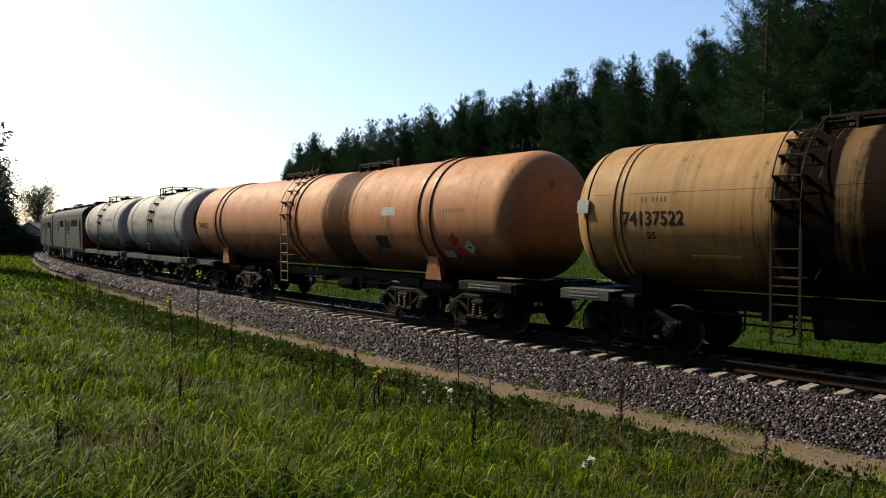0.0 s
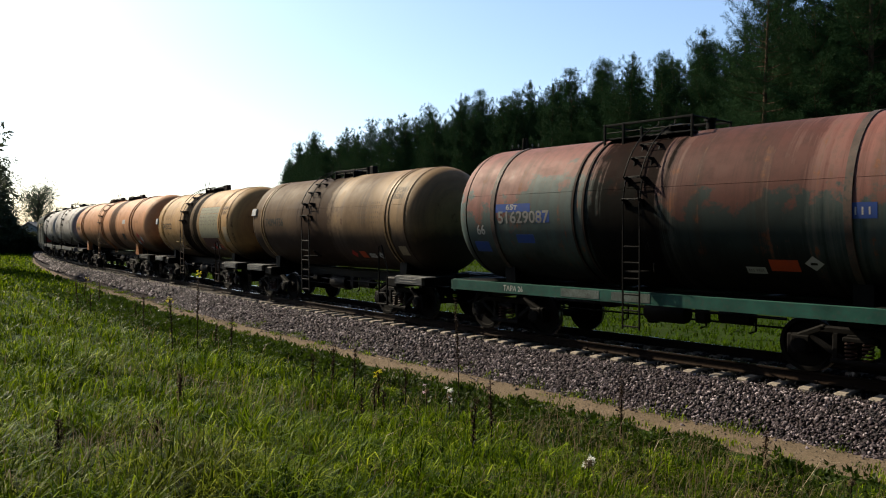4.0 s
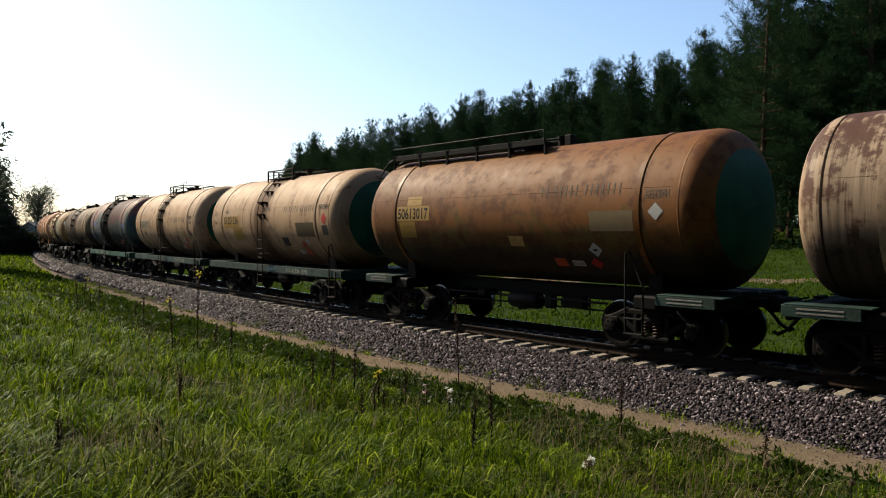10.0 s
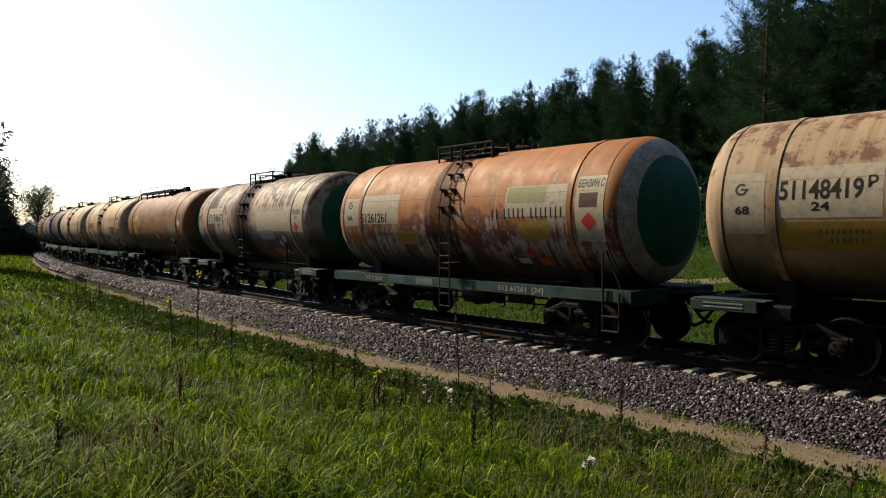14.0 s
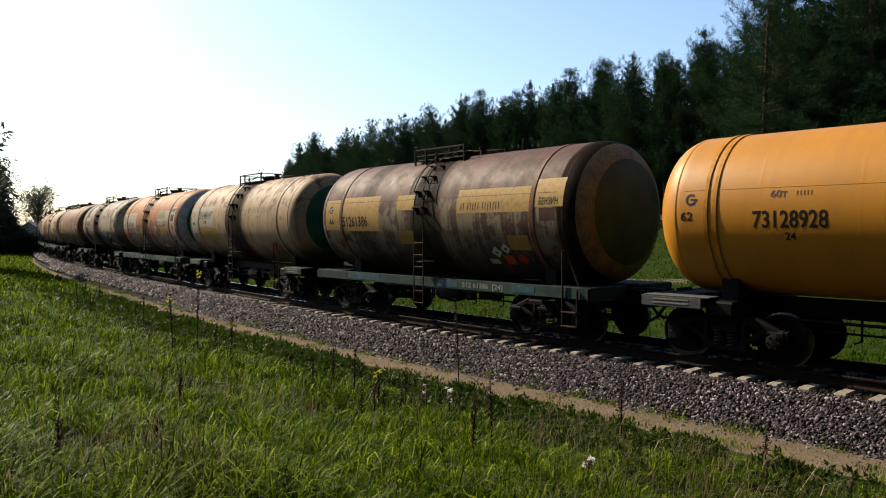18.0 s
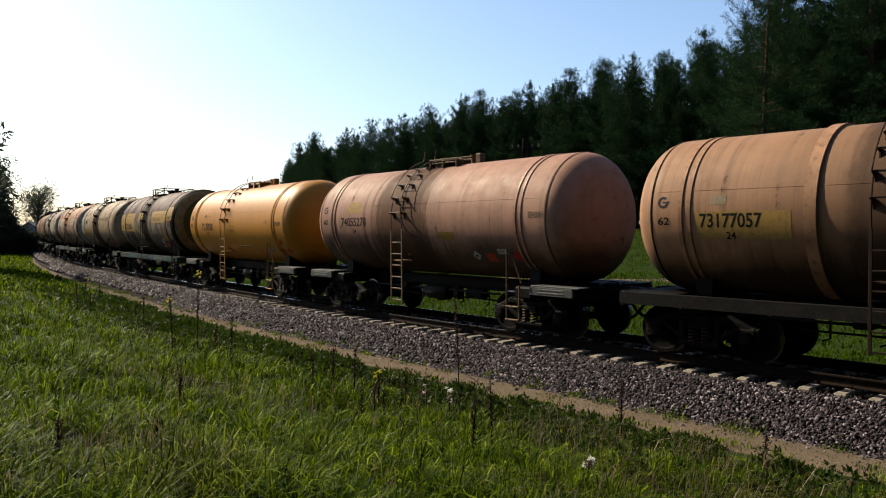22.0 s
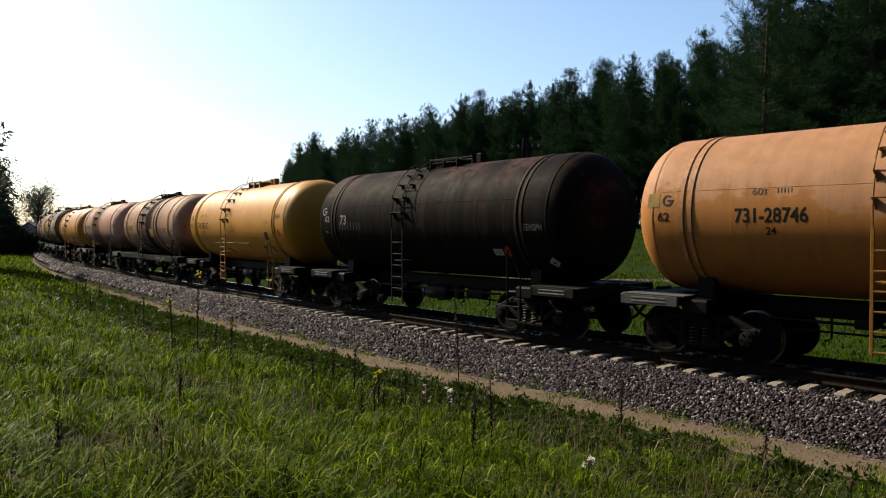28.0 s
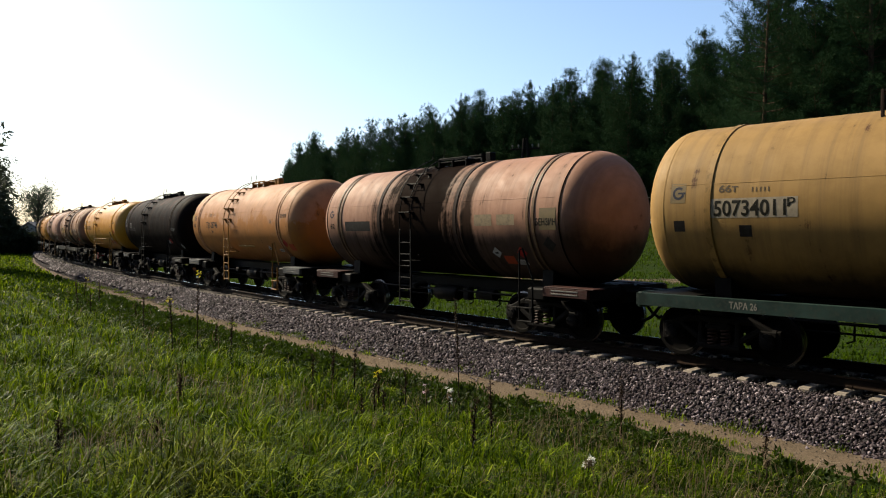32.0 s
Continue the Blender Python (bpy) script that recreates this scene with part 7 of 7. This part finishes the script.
def make_meadow():
    rng = np.random.default_rng(8)
    x, y, d = scatter(17000, rng, 3.2, 80, 1.22)
    off, ss = line_off(x, y)
    keep = off > path_edge(ss) + 0.15 + np.abs(rng.normal(size=len(x))) * 0.15
    x, y, d, off = x[keep], y[keep], d[keep], off[keep]
    # low on the foot of the bank, tall above its shoulder
    tall = np.interp(off, [3.8, 5.2, 6.6, 8.0], [0.07, 0.12, 0.24, 0.37]) * (0.45 + 0.95 * clumpy(x * 0.8 + 3, y * 0.8))
    V, F = tussocks(x, y, d, rng, 15, tall)
    tagged(new("meadow_grass", quick_mesh("meadow_grass", V, F, GRASS)), "tall green meadow grass lit from behind", "grass", kind="stuff")
    # and round the spot on which one stands
    n = 60000
    rr, aa = 24 * np.sqrt(rng.uniform(0.0002, 1, n)), rng.uniform(-math.pi, math.pi, n)
    rr = np.where(np.abs(aa) < 0.72, 3.4 * np.sqrt(rng.uniform(0.01, 1, n)), rr)
    gx, gy = rr * np.sin(aa), rr * np.cos(aa)
    off, ss = line_off(gx, gy)
    gx, gy = gx[off > 3.5], gy[off > 3.5]
    V, F = blades(gx, gy, rng.uniform(0.12, 0.38, len(gx)), rng.uniform(0.008, 0.02, len(gx)), rng, 0.6, comb=0.5)
    own = np.random.default_rng(21)
    n = 6500
    rr, aa = 11 * np.sqrt(own.uniform(0.002, 1, n)) * own.uniform(0.75, 1.1, n), own.uniform(0.60, 2 * math.pi - 0.60, n)
    gx, gy = rr * np.sin(aa), rr * np.cos(aa)
    off, ss = line_off(gx, gy)
    ok = off > 4.2
    gx, gy, off = gx[ok], gy[ok], off[ok]
    tall = np.interp(off, [3.8, 5.2, 6.6, 8.0], [0.07, 0.12, 0.24, 0.37]) * (0.45 + 0.95 * clumpy(gx * 0.8 + 3, gy * 0.8))
    V2, F2 = tussocks(gx, gy, np.full(len(gx), 7.0), own, 10, tall)
    V, F = np.concatenate([V, V2]), np.concatenate([F, np.asarray(F2) + len(V)])
    tagged(new("bank_grass", quick_mesh("bank_grass", V, F, GRASS)), "green meadow grass on the bank", "grass", kind="stuff")
    # the meadow goes on beside the line into the distance
    n = 60000
    dd = rng.uniform(38, 150, n) ** 1.0
    aa = rng.uniform(-0.60, -0.28, n)
    fx, fy = dd * np.sin(aa), dd * np.cos(aa)
    off, ss = line_off(fx, fy)
    far_ok = off > np.interp(ss, [40, 60, 95], [4.0, 3.3, 2.3])
    fx, fy, dd = fx[far_ok], fy[far_ok], dd[far_ok]
    V, F = blades(fx, fy, rng.uniform(0.2, 0.5, len(fx)), 0.0022 * dd, rng, 0.7)
    tagged(new("far_meadow_grass", quick_mesh("far_meadow_grass", V, F, GRASS)), "green meadow grass further along the line", "grass", kind="stuff")
    # low dark herbs in cushions on the foot of the bank along the path
    n = 900
    cs, co = rng.uniform(-9, 48, n), 3.75 + 3.6 * rng.uniform(0, 1, n) ** 1.2
    big = rng.uniform(0.10, 0.34, n)
    c = rng.integers(0, n, 15000)
    s = cs[c] + rng.normal(size=len(c)) * big[c] * 0.8
    o = co[c] + rng.normal(size=len(c)) * big[c] * 0.8
    ok = o > path_edge(s) - 0.04
    s, o, c = s[ok], o[ok], c[ok]
    hx, hy, _ = on_line(s, o)
    lift = 0.02 + 0.85 * big[c] * np.exp(-((s - cs[c]) ** 2 + (o - co[c]) ** 2) / (big[c] ** 2)) * rng.uniform(0.4, 1.0, len(c))
    P = np.stack([hx, hy, ground_z(hx, hy) + lift * np.interp(o, [3.7, 4.3], [0.35, 1.0])], -1)
    V, F = tufts(P, rng.uniform(0.035, 0.075, len(P)) * np.interp(s, [5, 45], [1.0, 2.0]), rng, 9, 1.0, 0.33, 0.7)
    tagged(new("low_herbs", quick_mesh("low_herbs", V, F, HERB)), "low dark green herbs in cushions along the footpath", "herbs", kind="stuff")
    # fine bleached stalks, standing in loose drifts
    x, y, d = scatter(21000, rng, 3.2, 40, 1.3)
    off, ss = line_off(x, y)
    drier = np.exp(-((off - 7.0) / 1.6) ** 2) * np.clip((x + 1.5) / 2.5, 0, 1)
    keep = (off > 5.0) & (rng.uniform(size=len(x)) < 1.1 * clumpy(x * 0.35 + 1, y * 0.35 + 2) ** 2.5 + 0.04 + 0.9 * drier)
    x, y, d = x[keep], y[keep], d[keep]
    h = rng.uniform(0.25, 0.62, len(x))
    V, F = blades(x, y, h, 0.0020 + 0.00046 * d, rng, 0.9, comb=0.4)
    tagged(new("dry_grass", quick_mesh("dry_grass", V, F, DRY_GRASS)), "bleached dry grass stalks among the green", "dry grass", kind="stuff")
    # long straws that have fallen over
    n = 60
    x, y, d = scatter(n, rng, 4.0, 16, 1.2)
    off, ss = line_off(x, y)
    x, y = x[off > 5.2], y[off > 5.2]
    V, F = blades(x, y, rng.uniform(0.5, 0.8, len(x)), rng.uniform(0.007, 0.011, len(x)), rng, 1.0, (0.9, 0.35))
    tagged(new("fallen_straws", quick_mesh("fallen_straws", V, F, STRAW)), "long pale straws leaning over in the grass", "dry grass", kind="stuff")
    # the far verge, beyond the train, and tufts on path and ballast foot
    n = 190000
    s, o = rng.uniform(-24, 80, n), -(3.2 + 44 * rng.uniform(0, 1, n) ** 1.25)
    bx, by, _ = on_line(s, o)
    keep = rng.uniform(size=n) < 0.4 + 0.7 * clumpy(bx * 0.7, by * 0.7)
    bx, by = bx[keep], by[keep]
    V, F = blades(bx, by, rng.uniform(0.10, 0.26, len(bx)) * (0.6 + 0.9 * clumpy(bx, by)), rng.uniform(0.03, 0.065, len(bx)), rng, 1.3)
    tagged(new("verge_grass", quick_mesh("verge_grass", V, F, VERGE)), "green grass on the verge beyond the track", "grass", kind="stuff")
    n, m = 9000, 190
    c = rng.integers(0, m, n)
    cs, co = rng.uniform(-8, 50, m), rng.choice([2.6, 2.7, 2.8, 2.9, 3.3, 3.7, 3.8], m) + rng.uniform(-0.12, 0.12, m)
    s, o = cs[c] + rng.normal(size=n) * 0.14, co[c] + rng.normal(size=n) * 0.10
    tx, ty, _ = on_line(s, o)
    V, F = blades(tx, ty, rng.uniform(0.03, 0.13, n), rng.uniform(0.008, 0.02, n), rng, 0.8)
    V[:, 2] += np.repeat(np.interp(o, [2.2, 2.7, 3.9, 4.2], [0.35, 0.12, 0.06, 0.0]), 5)
    tagged(new("weed_tufts", quick_mesh("weed_tufts", V, F, GRASS)), "small green weeds at the foot of the ballast", "weeds", kind="stuff")


def make_weed(h, kind, seed):
    rng = np.random.default_rng(seed)
    weed = new("dry_weed")
    sh = Shape()
    bend = rng.normal(size=2) * 0.03 * h
    stem = lambda u: (bend[0] * u * u, bend[1] * u * u, h * u)
    sh.tube([(0, 0, -0.05)] + [stem(u) for u in (0.3, 0.6, 0.85, 1.0)], [0.011, 0.010, 0.009, 0.006, 0.003], 5)
    for i in range(5):
        u, a = rng.uniform(0.35, 0.9), rng.uniform(0, 6.283)
        p = Vector(stem(u))
        sh.tube([p, p + Vector((math.cos(a) * 0.04, math.sin(a) * 0.04, 0.06)), p + Vector((math.cos(a) * 0.06, math.sin(a) * 0.06, 0.15)) * min(1.0, h)], [0.004, 0.003, 0.0015], 4)
    part("stem", sh, weed, "", STALK, 60)
    pts = [np.array(stem(u)) + rng.normal(size=3) * 0.008 for u in np.linspace(0.45 if kind in (0, 1) else 0.9, 1.0, int(14 * max(0.5, h)))]
    V, F = tufts(np.array(pts), np.full(len(pts), 0.030), rng, 22, 0.8)
    part("seed_head", quick_mesh("seed_head", V, F, SEED if kind in (0, 1) else DRY_GRASS), weed, "dark brown seed head")
    if kind in (1, 2, 3):
        q = [np.array(stem(1.0)) + rng.normal(size=3) * (0.035 if kind == 1 else 0.05) for _ in range(7 if kind != 2 else 2)]
        V, F = tufts(np.array(q), np.full(len(q), 0.027), rng, 12, 0.7)
        tagged(part("flower", quick_mesh("flower", V, F, {1: PETAL, 2: PINK_PETAL, 3: PALE_PETAL}[kind]), weed), {1: "yellow flowers", 2: "pale pink flower", 3: "small white flowers"}[kind], kind="stuff")
    return weed


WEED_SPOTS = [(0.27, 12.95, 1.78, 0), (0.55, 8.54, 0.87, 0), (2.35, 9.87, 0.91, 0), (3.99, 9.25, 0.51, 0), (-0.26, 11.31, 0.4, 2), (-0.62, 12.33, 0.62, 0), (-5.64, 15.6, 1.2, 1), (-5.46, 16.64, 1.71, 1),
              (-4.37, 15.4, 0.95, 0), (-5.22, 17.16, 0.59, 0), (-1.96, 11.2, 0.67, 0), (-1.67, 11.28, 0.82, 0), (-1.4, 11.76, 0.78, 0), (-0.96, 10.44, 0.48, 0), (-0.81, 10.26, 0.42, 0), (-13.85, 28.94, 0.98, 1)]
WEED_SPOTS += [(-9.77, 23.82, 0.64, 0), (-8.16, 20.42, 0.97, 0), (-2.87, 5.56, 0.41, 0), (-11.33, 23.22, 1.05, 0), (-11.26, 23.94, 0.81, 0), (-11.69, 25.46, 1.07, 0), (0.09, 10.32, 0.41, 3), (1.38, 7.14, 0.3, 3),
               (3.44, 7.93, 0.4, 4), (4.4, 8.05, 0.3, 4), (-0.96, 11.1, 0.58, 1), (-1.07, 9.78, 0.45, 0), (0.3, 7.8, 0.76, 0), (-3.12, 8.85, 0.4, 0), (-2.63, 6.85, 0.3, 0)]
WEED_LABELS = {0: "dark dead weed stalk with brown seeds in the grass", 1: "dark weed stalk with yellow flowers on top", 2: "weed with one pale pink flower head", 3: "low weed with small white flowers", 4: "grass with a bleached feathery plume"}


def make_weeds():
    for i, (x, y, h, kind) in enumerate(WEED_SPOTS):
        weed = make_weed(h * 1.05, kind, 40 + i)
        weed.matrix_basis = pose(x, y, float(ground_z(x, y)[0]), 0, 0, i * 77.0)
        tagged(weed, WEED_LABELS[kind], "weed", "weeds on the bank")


# ---------- distance ----------
def make_background():
    big = make_broadleaf(13.6, 21, 0.75, "big dark tree at the meadow's far edge", dense=1.7, low=0.1, leaf=0.34)
    big.matrix_basis = pose(-62.5, 100.0, -0.5)
    for i, (x, y, h, wd) in enumerate(((-58.8, 97.0, 6.3, 1.0), (-64, 96, 7.0, 1.0), (-55.8, 101.0, 2.8, 1.2), (-68, 92, 8.0, 1.0), (-60.0, 101.0, 5.6, 0.9), (-57.5, 99.0, 4.0, 1.1), (-57.5, 106.0, 2.8, 1.2))):
        b = make_broadleaf(h, 60 + i, wd, "dense dark bush below the trees", dense=1.5, low=0.03, leaf=0.30)
        b.name = "bush"
        b["category"] = "bush"
        b.matrix_basis = pose(x, y, -0.6)
    lone = make_broadleaf(14.2, 31, 0.56, "round pale green tree behind a white house", foliage("pale_leaves", (0.018, 0.026, 0.014), (0.045, 0.055, 0.030), 0.3, 0.6), dense=1.5, low=0.3, leaf=0.20)
    lone.matrix_basis = pose(-91.5, 170.0, -0.8)
    shade = make_broadleaf(12.0, 33, 0.52, "leafy tree at the edge of the meadow", dense=3.0, low=0.3, leaf=0.50)
    shade.matrix_basis = pose(-36.4, 53.5, -0.6)
    # house
    wall = plain("house_wall", (0.55, 0.56, 0.57), 0.8, 0.0, 0.15, 1.0, 0.2)
    roof_m = plain("house_roof", (0.28, 0.29, 0.30), 0.7, 0.0, 0.25, 2.0, 0.3)
    dark = plain("house_glass", (0.02, 0.025, 0.03), 0.15, 0.0, 0.1, 2.0, 0.05)
    house = tagged(new("house"), "small white house with a grey gabled roof", "house")
    w = Shape()
    w.plate([(-3.2, 0.0), (3.2, 0.0), (3.2, 2.9), (0.0, 5.0), (-3.2, 2.9)], -4.5, 4.5, "y")
    part("wall", w, house, "whitewashed walls", wall, 25)
    for s in (1, -1):
        r = Shape()
        r.box((1.75 * s, 0, 4.05), (4.45, 9.8, 0.14), 0.02, Matrix.Rotation(radians(33.3 * s), 3, "Y"))
        part("roof", r, house, "grey sheet roof slope", roof_m)
    ch = Shape()
    ch.box((0.8, 1.0, 5.2), (0.6, 0.6, 1.3), 0.03)
    part("chimney", ch, house, "", wall)
    for x in (-1.5, 1.4):
        f = Shape()
        f.box((x, -4.52, 1.6), (1.0, 0.06, 1.2), 0.02)
        part("window", f, house, "dark window", dark)
    d = Shape()
    d.box((0.0, -4.53, 1.0), (0.9, 0.06, 2.0), 0.02)
    part("door", d, house, "", plain("house_door", (0.12, 0.08, 0.05), 0.7))
    house.matrix_basis = pose(-84.5, 156.0, -0.9, 0, 0, 12)
    # road beyond the track
    pts = [(60, 30), (40, 35), (20.6, 39.2), (8, 42.5), (-8, 52), (-25, 74), (-45, 104), (-70, 150)]
    seg = []
    for (x0, y0), (x1, y1) in zip(pts, pts[1:]):
        for i in range(12):
            u = i / 12
            seg.append((x0 + (x1 - x0) * u, y0 + (y1 - y0) * u))
    seg = np.array(seg)
    tan = np.gradient(seg, axis=0)
    tan /= np.linalg.norm(tan, axis=1)[:, None]
    rows = []
    for o in (-1.5, -0.6, 0.6, 1.5):
        q = seg + np.stack([-tan[:, 1], tan[:, 0]], -1) * o
        rows.append(np.stack([q[:, 0], q[:, 1], ground_z(q[:, 0], q[:, 1]) + (0.05 if abs(o) < 1 else -0.05)], -1))
    V = np.stack(rows, 1)
    i = np.arange(V.shape[0] * 4).reshape(-1, 4)
    F = np.stack([i[:-1, :-1], i[:-1, 1:], i[1:, 1:], i[1:, :-1]], -1).reshape(-1, 4)
    tagged(new("road", quick_mesh("road", V.reshape(-1, 3), F, SAND, True)), "pale unpaved road between track and forest", "road", kind="structure")
    # pole
    pole = tagged(new("utility_pole"), "dark wooden A-shaped utility pole with crossarm and insulators", "utility pole")
    tar = plain("tarred_wood", (0.035, 0.028, 0.022), 0.85, 0.0, 0.4, 6.0, 0.4)
    for s in (-1, 1):
        leg = Shape()
        leg.tube([(0.85 * s, 0, -0.4), (0.08 * s, 0, 8.5)], [0.13, 0.10], 8)
        part("leg", leg, pole, "", tar)
    arm = Shape()
    arm.box((0, 0, 7.85), (1.9, 0.10, 0.12), 0.015)
    part("crossarm", arm, pole, "", tar)
    for x in (-0.85, -0.45, 0.45, 0.85):
        ins = Shape()
        ins.spin([(7.9, 0.02), (8.0, 0.02), (8.0, 0.05), (8.07, 0.055), (8.13, 0.03), (8.13, 0.0)][::-1], "z", (x, 0, 0), 10)
        part("insulator", ins, pole, "white insulator", PALE_PLATE)
    pole.matrix_basis = pose(5.1, 46.5, float(ground_z(5.1, 46.5)[0]), 0, 0, -25)


make_meadow()
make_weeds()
make_background()

make_sleepers(TRACK)
motions()
